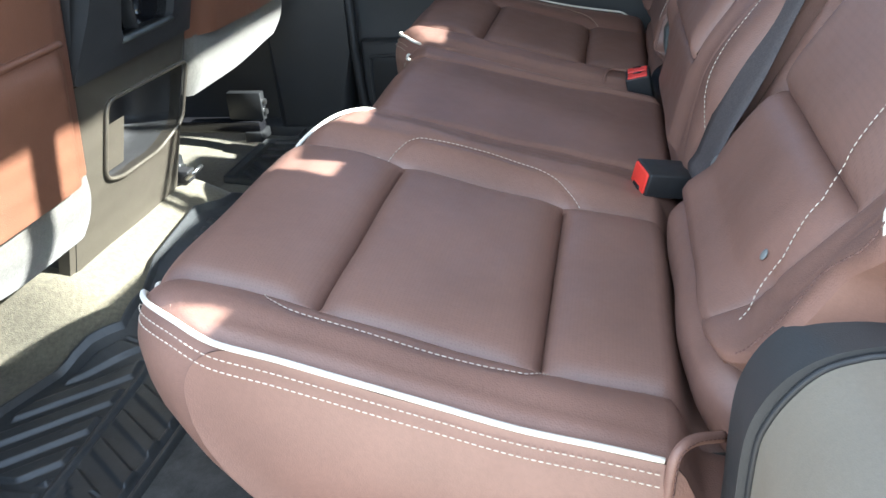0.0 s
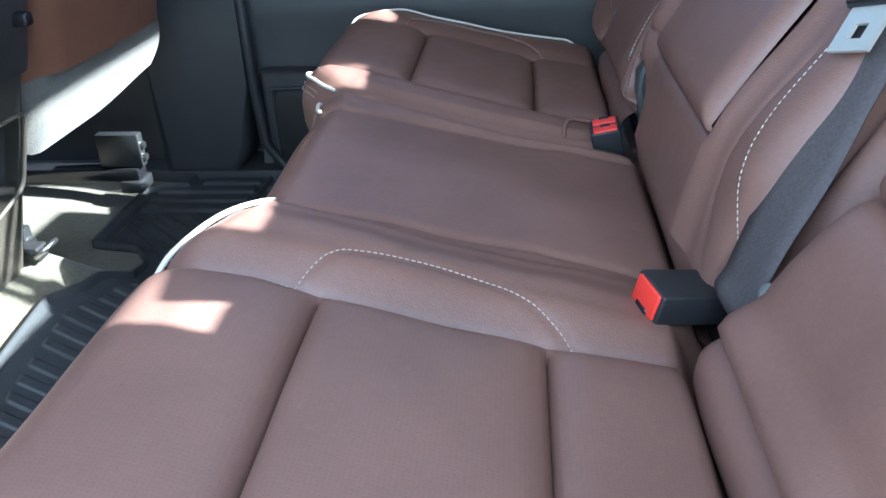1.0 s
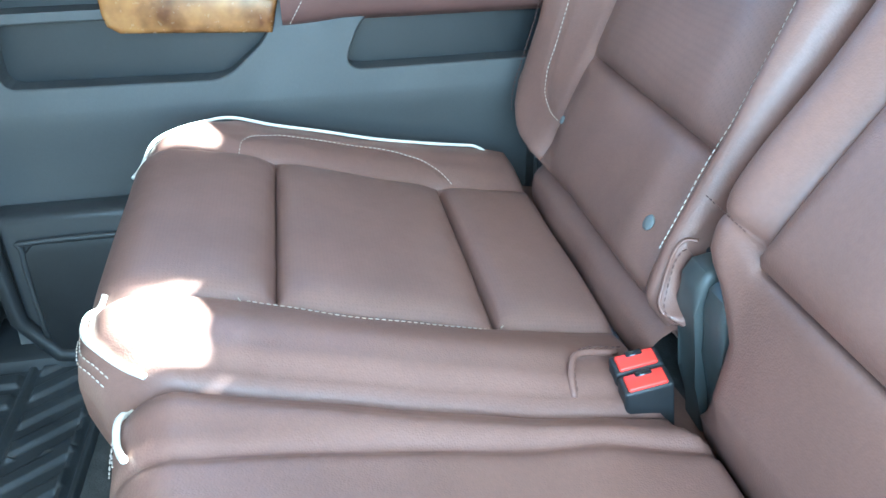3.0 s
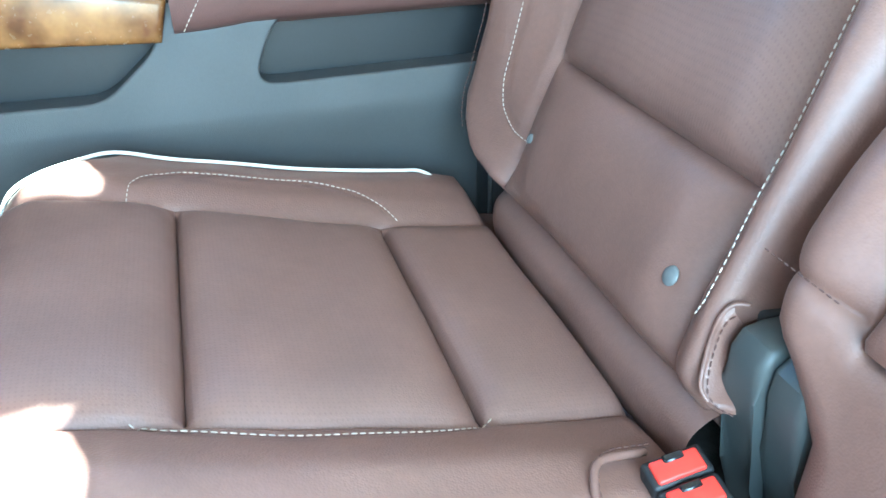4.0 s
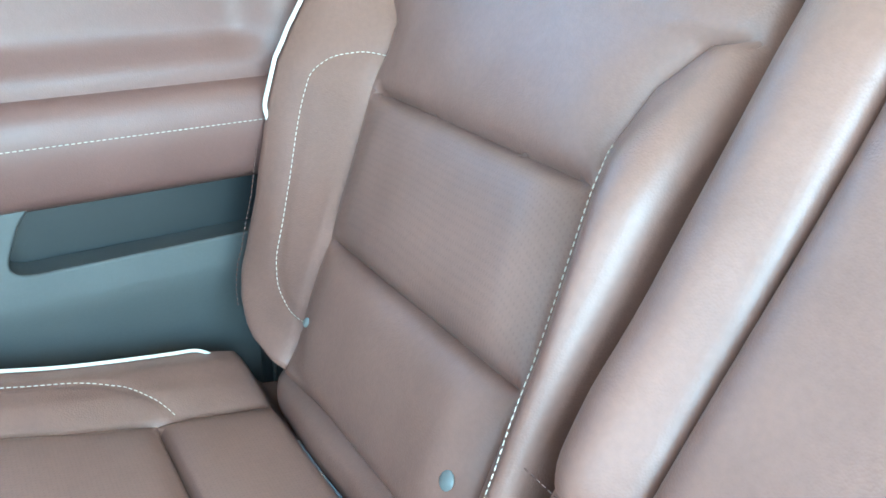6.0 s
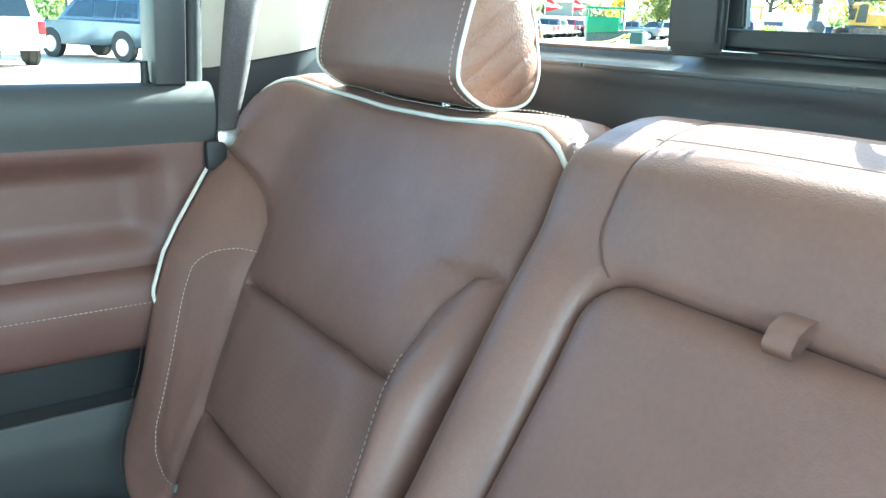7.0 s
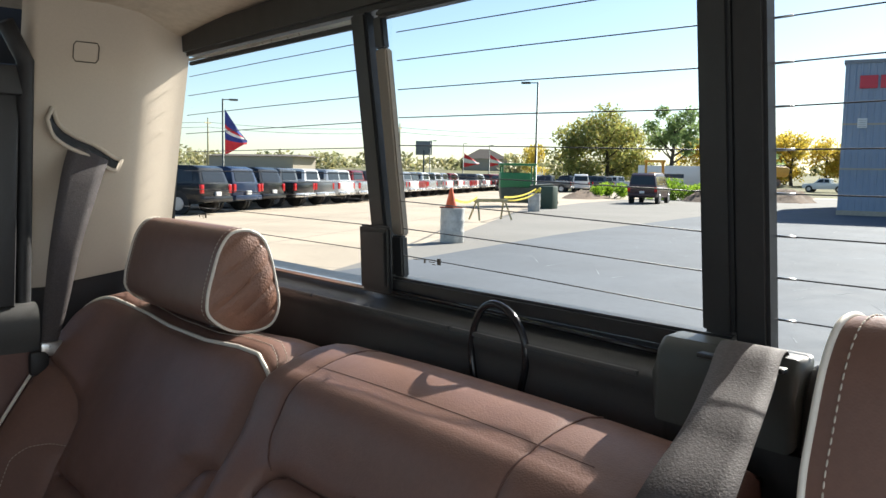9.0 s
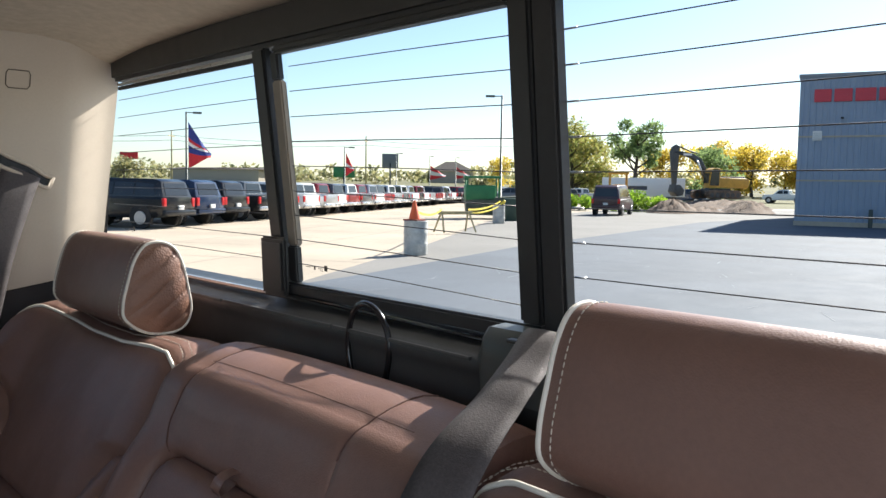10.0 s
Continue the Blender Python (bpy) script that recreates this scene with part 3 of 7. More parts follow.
def backrest(name, label, flip):
    owner = thing(name, label, "seat back", "rear seat backs")

    def put(P):
        P = np.array(P, float)
        if flip:
            k = step01(1.38, 1.55, P[..., 1]) * (1 - step01(0.60, 0.74, P[..., 2]))
            P[..., 0] += 0.014 * k + 0.034 * step01(0.395, 0.44, P[..., 2]) * (1 - step01(0.6, 0.8, P[..., 2])) * (1 - 0.35 * k)
            P[..., 2] -= 0.008 * k
            flat = step01(-0.03, 0.015, np.interp(P[..., 2], IN_Z, IN_Y) - P[..., 1]) * (1 - step01(0.6, 0.74, P[..., 2]))
            P[..., 0] += 0.032 * flat
            P[..., 2] -= 0.014 * flat
            P[..., 1] = 2 * MID - P[..., 1] + 0.026 * step01(1.49, 1.58, P[..., 1]) * (1 - step01(0.515, 0.56, P[..., 2]))
        return P

    vs = np.concatenate([np.linspace(0, 0.02, 4)[:-1], np.linspace(0.02, 1, 13)[:-1], 1 + np.array([0, 0.006, 0.015, 0.03]), 1 + np.linspace(0.05, 0.95, 44), 2 - np.array([0.03, 0.015, 0.006]), np.linspace(2, 3, 18)])
    rows = np.linspace(0.0, 1.0, 88)
    grid, keep = [], []
    for v in vs:
        zt = float(back_top(float(np.interp(v, [0, 1, 2, 3], [1.105, 1.125, 1.62, 1.65]))))
        for _ in range(4):
            zt = float(back_top(back_y(v, zt)))
        z = BOTTOM + (zt - BOTTOM) * rows
        for c in (0.525, 0.654):
            i = int(np.argmin(np.abs(z - c)))
            z[i] = c
        y = back_y(v, z)
        P = back_point(y, z, back_relief(y, z))
        e, ye = P[-1], float(y[-1])
        cap = np.array([(e[0] + dx, ye, e[2] + dz) for dx, dz in ((0.004, 0.0035), (0.012, 0.006), (0.028, 0.0085), (0.05, 0.0075), (0.075, 0.002), (0.09, -0.006), (0.1, -0.02), (0.103, -0.2))])
        low = back_point(y[:1], np.array([0.395]), np.array([-0.06]))
        grid.append(np.concatenate([low, P, cap]))
        keep.append(np.concatenate([[0.40], z, np.full(8, 2.0)]))
    P, Z = np.stack(grid, 1), np.stack(keep, 1)
    cv = np.broadcast_to(0.5 * (vs[1:] + vs[:-1])[None], (P.shape[0] - 1, len(vs) - 1))
    cz = 0.25 * (Z[1:, 1:] + Z[:-1, 1:] + Z[1:, :-1] + Z[:-1, :-1])
    ins = (cv > 1) & (cv < 2)
    reg = np.where(ins, np.where(cz < 0.525, 1, np.where(cz < 0.654, 2, 3)), np.where(cv < 1.5, 4, 5))
    reg[(cz > 0.757) & (cv < 1)] = 3
    reg[cz > 0.9] = 6
    split_grid(put(P), reg, {1: ("lower_panel", LEATHER, ""), 2: ("middle_panel", PUNCHED, ""), 3: ("upper_panel", LEATHER, ""),
                             4: ("bolster", LEATHER, ""), 5: ("bolster", LEATHER, ""), 6: ("top_panel", LEATHER, "")}, owner, (-1, 0, 0.5))
    # sides running back from the face
    for col, o in ((P[:, 0], -1), (P[:, -1], 1)):
        k = len(col) - 1
        S = np.stack([col[:k], col[:k] + np.array([0.03, 0.006 * o, -0.012]), col[:k] + np.array([0.085, 0.006 * o, -0.03])])
        S[2, :, 0] = np.minimum(S[2, :, 0], 0.87)
        sheet("side_panel", put(S), LEATHER, owner, out=(0, o * (-1 if flip else 1), 0))
    # cream piping from the outer side over the top
    path = [back_point(float(back_y(2.9, z)), z, float(back_relief(back_y(2.9, np.array([z])), np.array([z]))[0]) + 0.0045 - 0.011 * (1 - step01(0, 0.02, z - (0.545 if flip else 0.58)))) for z in np.linspace(0.545 if flip else 0.58, 0.785, 28)]
    rim = [np.array(p0) for p0 in path]
    path += [back_point(y, float(back_top(y)), float(back_relief(np.array([y]), np.array([float(back_top(y))]))[0]) + 0.003) for y in np.linspace(1.646, 1.106, 70)]
    path = put(curve_points(path, 2))
    tube("piping", path, 0.0025, PIPING, owner, "cream piping")
    for dx in (0.009, 0.018):
        side = put([p0 + np.array([dx, 0.0075, -0.004]) for p0 in rim])
        stitches("stitching", side, owner)
    hem = put([back_point(float(back_y(2.93, z)), z, float(back_relief(back_y(2.93, np.array([z])), np.array([z]))[0]) + 0.001) for z in np.linspace(0.43, 0.56, 14)])
    stitches("stitching", hem + np.array([-0.004, 0, 0.001]), owner, DARK_THREAD)
    top = put([back_point(y, float(back_top(y)), -0.008) for y in np.linspace(1.6, 1.11, 50)])
    for dx, dz in ((0.014, 0.0075), (0.026, 0.0095)):
        stitches("stitching", top + np.array([dx, 0, dz + 0.002]), owner)
    for s in (STITCH_NEAR,) if flip else (STITCH_OUT, STITCH_IN):
        c = curve_points([(0, y, z) for y, z in s], 6)
        lift = back_relief(c[:, 1], c[:, 2])
        if flip:
            # the thread bridges the creases
            lift = np.maximum(lift, np.convolve(np.pad(lift, 8, mode="edge"), np.ones(17) / 17, mode="valid"))
        stitches("stitching", put(back_point(c[:, 1], c[:, 2], lift + 0.0022)), owner)
    # grey studs that hold the cover
    for y, z, r in ((1.166 if flip else 1.168, 0.437 if flip else 0.457, 0.0075), (1.42, 0.46, 0.005)):
        bm = bmesh.new()
        bmesh.ops.create_uvsphere(bm, u_segments=16, v_segments=8, radius=r, matrix=Matrix.Translation(Vector(put(back_point(y, z, float(back_relief(np.array([y]), np.array([z]))[0]) + 0.001)))) @ Matrix.Rotation(radians(-60), 4, "Y") @ Matrix.Diagonal((1, 1, 0.35, 1)))
        part("stud", bm, GREY_STUD, owner, "grey plastic stud")
    # the roll of leather at the foot, where the back meets the cushion
    v = np.linspace(0, 1, 13)
    yy = samples(1.13 if flip else 1.098, 1.505, 0.01, ())
    prof = curve_points([(0.53, 0, 0.318), (0.513, 0, 0.332), (0.505, 0, 0.352), (0.506, 0, 0.374), (0.514, 0, 0.386), (0.528, 0, 0.394), (0.55, 0, 0.395), (0.575, 0, 0.385)], 4)
    R = np.stack([prof + np.array([0.03 * max(0, (y - 1.45) / 0.055) ** 2 + 0.0012 * math.sin(40 * y), y, -0.02 * max(0, (y - 1.45) / 0.055) ** 2]) for y in yy], 1)
    sheet("foot_roll", put(R), LEATHER, owner, "padded leather roll", (-1, 0, 0.3))
    # black shell behind
    part("shell", boxed((0.79, 2 * MID - 1.59 if flip else 1.12, 0.3), (0.865, 2 * MID - 1.12 if flip else 1.59, 0.84), 0.01), CARPET_DARK, owner)
    return owner


backrest("rear_bench_back", "brown leather rear backrest with cream piping beside closed door", False)
backrest("rear_bench_back", "brown leather rear backrest with cream piping beside open door", True)

# ---- centre backrest with its folded armrest ----
centre = thing("rear_bench_back", "brown leather centre backrest with a folded-up armrest", "seat back", "rear seat backs")
HALF = 0.248
ARM, ARM_NEAR, ARM_LO, ARM_HI = 0.165, 0.133, 0.492, 0.785


def centre_half(z, near=False):
    """Half the width: cut away at the foot for the hinge cover on the far side."""
    if near:
        return np.interp(z, [0.40, 0.44, 0.48], [0.225, 0.24, HALF])
    return np.interp(z, [0.40, 0.44, 0.466, 0.48, 0.52, 0.56], [0.174, 0.18, 0.204, 0.226, 0.242, HALF])


def centre_top(u):
    return 0.868 + 0.003 * np.cos(u * 8)


SEAM_FAR, SEAM_NEAR, TOP_R = 0.169, -0.13, 0.045


def arm_gap(u, z):
    """Distance outside the armrest's opening, whose upper corners are rounded; negative within."""
    dx, dz = np.maximum(u - ARM, -u - ARM_NEAR), np.maximum(ARM_LO - z, z - ARM_HI)
    r = np.where(z > 0.5 * (ARM_LO + ARM_HI), 0.035, 0.006)
    ax, az = dx + r, dz + r
    return np.minimum(np.maximum(ax, az), 0) + np.hypot(np.maximum(ax, 0), np.maximum(az, 0)) - r


def centre_relief(u, z):
    """u: metres from the middle line."""
    a = np.abs(u)
    h = 0.012 + 0.008 * step01(0.46, 0.52, z) * (1 - step01(0.52, 0.62, z)) - 0.034 * (1 - step01(0.37, 0.50, z)) + 0 * u
    q = np.clip(0.035 - (np.where(u < 0, centre_half(z, True), centre_half(z)) - a), 0, 0.035)
    h = h - (0.035 - np.sqrt(0.035 ** 2 - q * q)) * np.where(u < 0, 0.5, 1.2)
    low = 1 - step01(0.62, 0.78, z)
    h = h + np.where(u < 0, -0.012 * step01(0.13, 0.17, a) * low, 0.014 * np.exp(-((a - 0.205) / 0.028) ** 2) * (1 - step01(0.74, 0.84, z)))
    h = h - np.where(u < 0, 0.003 * np.exp(-np.abs(a - np.interp(z, [0.41, 0.47, 0.6], [0.205, 0.178, 0.186])) / 0.004) * low, 0)
    for c in (SEAM_FAR, SEAM_NEAR):
        h = h - 0.0035 * np.exp(-np.abs(u - c) / 0.005) * step01(0.80, 0.83, z)
    h = h - 0.006 * np.exp(-np.abs(z - 0.505) / 0.005) * step01(0.166, 0.172, u)
    gap = arm_gap(u, z)
    q = np.clip(0.014 - gap, 0, 0.014)
    h = h - (0.014 - np.sqrt(0.014 ** 2 - q * q)) * 0.8 - 3.0 * np.clip(-gap, 0, 0.012)
    h = h + 0.008 * step01(0.79, 0.84, z)
    q = np.clip(0.75 * TOP_R - (centre_top(u) - z) / BACK_UP[1], 0, 0.75 * TOP_R)
    return h - (TOP_R - np.sqrt(np.maximum(0, TOP_R ** 2 - q * q))) + 0.001 * np.sin(29 * u + 13 * z)


us = samples(-HALF, HALF, 0.008, (-ARM_NEAR, -0.18, ARM, SEAM_FAR))
grid = []
zrow = np.concatenate([samples(0.405, 0.85, 0.007, (ARM_LO, ARM_HI, 0.505)), [0.854, 0.858, 0.861, 0.864, 0.8665, 0.869, 0.871]])
for u in us:
    zt = float(centre_top(u))
    z = np.where(zrow > 0.85, 0.85 + (zrow - 0.85) * (zt - 0.85) / (zrow[-1] - 0.85), zrow)
    uz = np.where(np.abs(u) > 0.14, np.sign(u) * (0.14 + (abs(u) - 0.14) * (centre_half(z, u < 0) - 0.14) / (HALF - 0.14)), u)
    P = back_point(MID + uz, z, centre_relief(uz, z))
    e = P[-1]
    cap = np.array([(e[0] + dx, MID + u, e[2] + dz) for dx, dz in ((0.01, 0.0045), (0.025, 0.0095), (0.045, 0.0135), (0.065, 0.0145), (0.083, 0.011), (0.095, 0.002), (0.101, -0.014), (0.102, -0.2))])
    ul = float(uz[0])
    low = np.array([(0.545, MID + ul, 0.32), (0.528, MID + ul, 0.335), (0.52, MID + ul, 0.36)])
    grid.append(np.concatenate([low, P, cap]))
P = np.stack(grid, 1)
cu = np.broadcast_to(0.5 * (us[1:] + us[:-1])[None], (P.shape[0] - 1, len(us) - 1))
czr = np.concatenate([[0.34, 0.36, 0.39], 0.5 * (zrow[1:] + zrow[:-1]), np.full(P.shape[0] - 1 - 3 - (len(zrow) - 1), 1.0)])
cz = np.broadcast_to(czr[:, None], cu.shape)
reg = np.where(cu > SEAM_FAR, 2, np.where(cu < SEAM_NEAR, 1, 3))
reg[arm_gap(cu, cz) < -0.007] = 0
reg[(cu >= ARM) & (cz < ARM_HI)] = 2
inside = (cu <= ARM) & (cu >= -ARM_NEAR)
reg[(cu <= -ARM_NEAR) & (cz < ARM_HI)] = 1
reg[(cz < ARM_LO) & inside] = 4
reg[(cz > ARM_LO) & (cz < ARM_LO + 0.02) & inside & (arm_gap(cu, cz) >= -0.007)] = 4
reg[(cz < 0.4) & ~inside] = 4
split_grid(P, reg, {1: ("stile", LEATHER, ""), 2: ("stile", LEATHER, ""), 3: ("top_pad", LEATHER, ""), 4: ("lower_pad", LEATHER, "")}, centre, (-1, 0, 0.5))
for k, o in ((0, -1), (-1, 1)):
    col = P[3:-1, k]
    sheet("side_panel", np.stack([col, col + np.array([0.03, 0, -0.015]), col + np.array([0.08, 0, -0.03])]), LEATHER, centre, out=(0, o, 0))
# the armrest: a padded block that fills the opening
uu = samples(-ARM_NEAR + 0.001, ARM - 0.001, 0.006, (-ARM_NEAR + 0.004, ARM - 0.004))
zz = samples(ARM_LO + 0.0015, ARM_HI - 0.001, 0.005, ())
U, Zg = np.meshgrid(uu, zz)
gap = arm_gap(U, Zg)
q = np.clip(0.025 + gap, 0, 0.025)
h = 0.03 - (0.025 - np.sqrt(0.025 ** 2 - q * q)) * 0.85 - 0.014 * step01(0.5, 0.74, Zg) - 3.0 * np.clip(gap, 0, 0.02)
A = back_point(MID + U, Zg, h)
armrest = sheet("armrest", A, LEATHER, centre, "padded brown leather armrest, folded up", (-1, 0, 0.5))
part("recess", boxed((0.60, MID - ARM_NEAR - 0.01, 0.47), (0.75, MID + ARM + 0.01, 0.52), 0.004), BLACK, centre)
rec = back_point(MID + np.array([[-ARM_NEAR - 0.012, ARM + 0.012]] * 2), np.array([[0.485] * 2, [0.795] * 2]), -0.03)
sheet("recess", rec, LEATHER, centre, out=(-1, 0, 0))
for o, w in ((-1, ARM_NEAR), (1, ARM)):
    zz2 = np.linspace(ARM_LO, ARM_HI - 0.036, 20)
    hh = centre_relief(np.full(20, o * w), zz2)
    sheet("recess_side", np.stack([back_point(MID + o * w, zz2, hh), back_point(MID + o * (w - 0.002), zz2, hh * 0 - 0.03)]), LEATHER, centre, out=(0, -o, 0))
uu2 = np.linspace(-ARM_NEAR + 0.036, ARM - 0.036, 20)
for zz2 in (ARM_LO, ARM_HI):
    sheet("recess_side", np.stack([back_point(MID + uu2, zz2, centre_relief(uu2, np.full(20, zz2))), back_point(MID + uu2, zz2, -0.03)]), LEATHER, centre, out=(-1, 0, 0))
# pull strap of the armrest
st = back_point(MID + 0.012, ARM_HI + 0.006, 0.012)
loop = []
for w in (-0.009, 0.009):
    loop.append([st + np.array([dx, w, dz]) for dx, dz in ((0.006, 0.006), (-0.006, 0.005), (-0.014, 0.001), (-0.019, -0.007), (-0.017, -0.013), (-0.009, -0.009), (0.0, -0.004))])
sheet("pull_strap", np.array(loop), LEATHER, centre, "brown leather pull strap", (-1, 0, 1))
stitches("stitching", [back_point(MID + u, 0.505, 0.028) for u in np.linspace(0.24, 0.18, 8)], centre, DARK_THREAD)
for u in (SEAM_NEAR, SEAM_FAR):
    pts = [P[k, int(np.argmin(np.abs(us - u)))] + np.array([0, 0, 0.0003]) for k in range(P.shape[0] - 18, P.shape[0] - 3)]
    if u > 0:
        zz3 = np.array([0.783, 0.789, 0.795, 0.802, 0.81, 0.82, 0.83, 0.84])
        uu3 = np.interp(zz3, [0.783, 0.79, 0.80, 0.811, 0.826, 0.85], [0.149, 0.157, 0.165, 0.169, 0.1695, 0.169])
        pts = list(back_point(MID + uu3, zz3, centre_relief(uu3, zz3) + 0.0004)) + [q for q in pts if q[2] > pts[0][2] - 1 and q[2] > 0.845]
    tube("seam", curve_points(pts, 3), 0.0009, DARK_THREAD, centre)
k = P.shape[0] - 8
ridge = np.array([(float(P[k, j, 0]), us[j] + MID, float(P[k, j, 2]) - 0.0004) for j in range(10, len(us) - 10)])
tube("seam", ridge, 0.0006, DARK_THREAD, centre)
edge_line = np.array([(0.240, 0.438), (0.242, 0.455), (0.237, 0.472), (0.226, 0.492), (0.215, 0.52), (0.208, 0.55), (0.205, 0.60), (0.206, 0.66), (0.212, 0.72)])
edge_line = curve_points([(0, -a, z) for a, z in edge_line], 6)
stitches("stitching", back_point(MID + edge_line[:, 1], edge_line[:, 2], centre_relief(edge_line[:, 1], edge_line[:, 2]) + 0.002), centre)
# shell behind, clear of the pad
part("shell", boxed((0.79, MID - 0.24, 0.3), (0.862, MID + 0.24, 0.845), 0.008), CARPET_DARK, centre)

# ---- headrests ----
HEAD = [(0.757, 0.893), (0.754, 0.915), (0.761, 0.945), (0.771, 0.976), (0.786, 0.9955), (0.808, 0.999), (0.828, 0.989), (0.840, 0.965), (0.8475, 0.933), (0.852, 0.9), (0.842, 0.877), (0.818, 0.869), (0.785, 0.873)]


def headrest(y0, y1, label):
    owner = thing("headrest", label, "headrest", "rear headrests")
    ring = curve_points([(x, 0, z) for x, z in HEAD], 5, True)
    c = ring.mean(0)
    ys = np.concatenate([[y0, y0 + 0.002, y0 + 0.005, y0 + 0.01], np.linspace(y0 + 0.02, y1 - 0.02, 14), [y1 - 0.01, y1 - 0.005, y1 - 0.002, y1]])
    rows = []
    for y in ys:
        e = min(y - y0, y1 - y)
        k = 1 - 0.035 * (1 - min(1, e / 0.02)) ** 2 + 0.014 * math.sin(math.pi * (y - y0) / (y1 - y0)) ** 0.6
        rows.append(c + (ring - c) * k + np.array([0, y, 0]))
    P = np.stack(rows)
    P = np.concatenate([P, P[:, :1]], 1)
    idx = np.arange(P.shape[0] * P.shape[1]).reshape(P.shape[:2])
    q = np.stack([idx[:-1, :-1], idx[1:, :-1], idx[1:, 1:], idx[:-1, 1:]], -1).reshape(-1, 4)
    mesh_part("pad", P.reshape(-1, 3), q, LEATHER, owner)
    for y, o in ((y0, -1), (y1, 1)):
        # quilted end, slightly domed, with sewn grooves
        cap = []
        for k in np.linspace(0.0, 0.97, 30):
            r = c + (ring - c) * k
            g = np.zeros(len(r))
            for off in (-0.05, -0.025, 0.0, 0.025, 0.05):
                g = np.maximum(g, np.exp(-np.abs((r[:, 0] - c[0]) * 0.62 - (r[:, 2] - c[2]) * 0.78 - off) / 0.0021))
            r = r + np.stack([0 * g, y + o * (0.011 * (1 - k ** 3) - 0.0036 * g * (k < 0.93)), 0 * g], -1)
            cap.append(np.concatenate([r, r[:1]]))
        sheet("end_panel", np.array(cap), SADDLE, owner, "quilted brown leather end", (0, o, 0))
        tube("piping", c + (ring - c) * 0.975 + np.array([0, y + o * 0.0005, 0]), 0.0021, PIPING, owner, "cream piping", closed=True)
        rs = c + (ring - c) * 1.004 + np.array([0, y - o * 0.011, 0])
        stitches("stitching", np.concatenate([rs, rs[:1]]), owner)
    for y in (y0 + 0.08, y1 - 0.08):
        tube("post", [(0.80, y, 0.88), (0.805, y, 0.845)], 0.0065, STEEL, owner, "steel post", n=12)
    return owner


headrest(1.250, 1.532, "brown leather headrest with cream piping and quilted ends")
headrest(0.268, 0.522, "brown leather headrest with cream piping near the open door")

# ---- belts and buckles ----


def ribbon(name, left, right, thick, mat, parent, label="", n=8):
    a, b = curve_points(left, n), curve_points(right, n)
    rows = []
    for i in range(len(a)):
        w = Vector(b[i] - a[i])
        t = Vector(a[min(i + 1, len(a) - 1)] - a[max(i - 1, 0)])
        nn = np.array(w.cross(t).normalized()) * thick * 0.5
        m = [a[i] + (b[i] - a[i]) * k for k in np.linspace(0, 1, 5)]
        rows.append([m[j] + nn * (1 if 0 < j < 4 else 0.4) for j in range(5)] + [m[j] - nn * (1 if 0 < j < 4 else 0.4) for j in range(4, -1, -1)] + [m[0] + nn * 0.4])
    P = np.array(rows)
    idx = np.arange(P.shape[0] * P.shape[1]).reshape(P.shape[:2])
    q = np.stack([idx[:-1, :-1], idx[1:, :-1], idx[1:, 1:], idx[:-1, 1:]], -1).reshape(-1, 4)
    ob = mesh_part(name, P.reshape(-1, 3), q, mat, parent, label)
    return ob


centre_belt = thing("center_seat_belt", "grey seat belt lying down the backrest from its guide", "seat belt", "seat belts")
bl = [(0.893, 0.648, 0.948), (0.884, 0.646, 0.9535), (0.868, 0.642, 0.950), (0.84, 0.632, 0.936), (0.79, 0.616, 0.915)]
br = [(0.893, 0.600, 0.948), (0.884, 0.598, 0.9535), (0.868, 0.594, 0.950), (0.84, 0.584, 0.936), (0.79, 0.568, 0.915)]
for z, yl, yr, hl, hr in ((0.85, 0.606, 0.553, 0.046, 0.037), (0.74, 0.624, 0.573, 0.03, 0.012), (0.65, 0.634, 0.584, 0.012, -0.008)):
    bl.append(tuple(back_point(yl, z, hl)))
    br.append(tuple(back_point(yr, z, hr)))
bl += [(0.606, 0.634, 0.588), (0.577, 0.620, 0.530), (0.554, 0.613, 0.474), (0.538, 0.607, 0.427), (0.529, 0.601, 0.404), (0.56, 0.598, 0.36)]
br += [(0.622, 0.586, 0.581), (0.594, 0.570, 0.517), (0.566, 0.556, 0.466), (0.550, 0.551, 0.424), (0.543, 0.548, 0.393), (0.575, 0.546, 0.35)]
ribbon("webbing", bl, br, 0.0022, WEBBING, centre_belt, n=28)


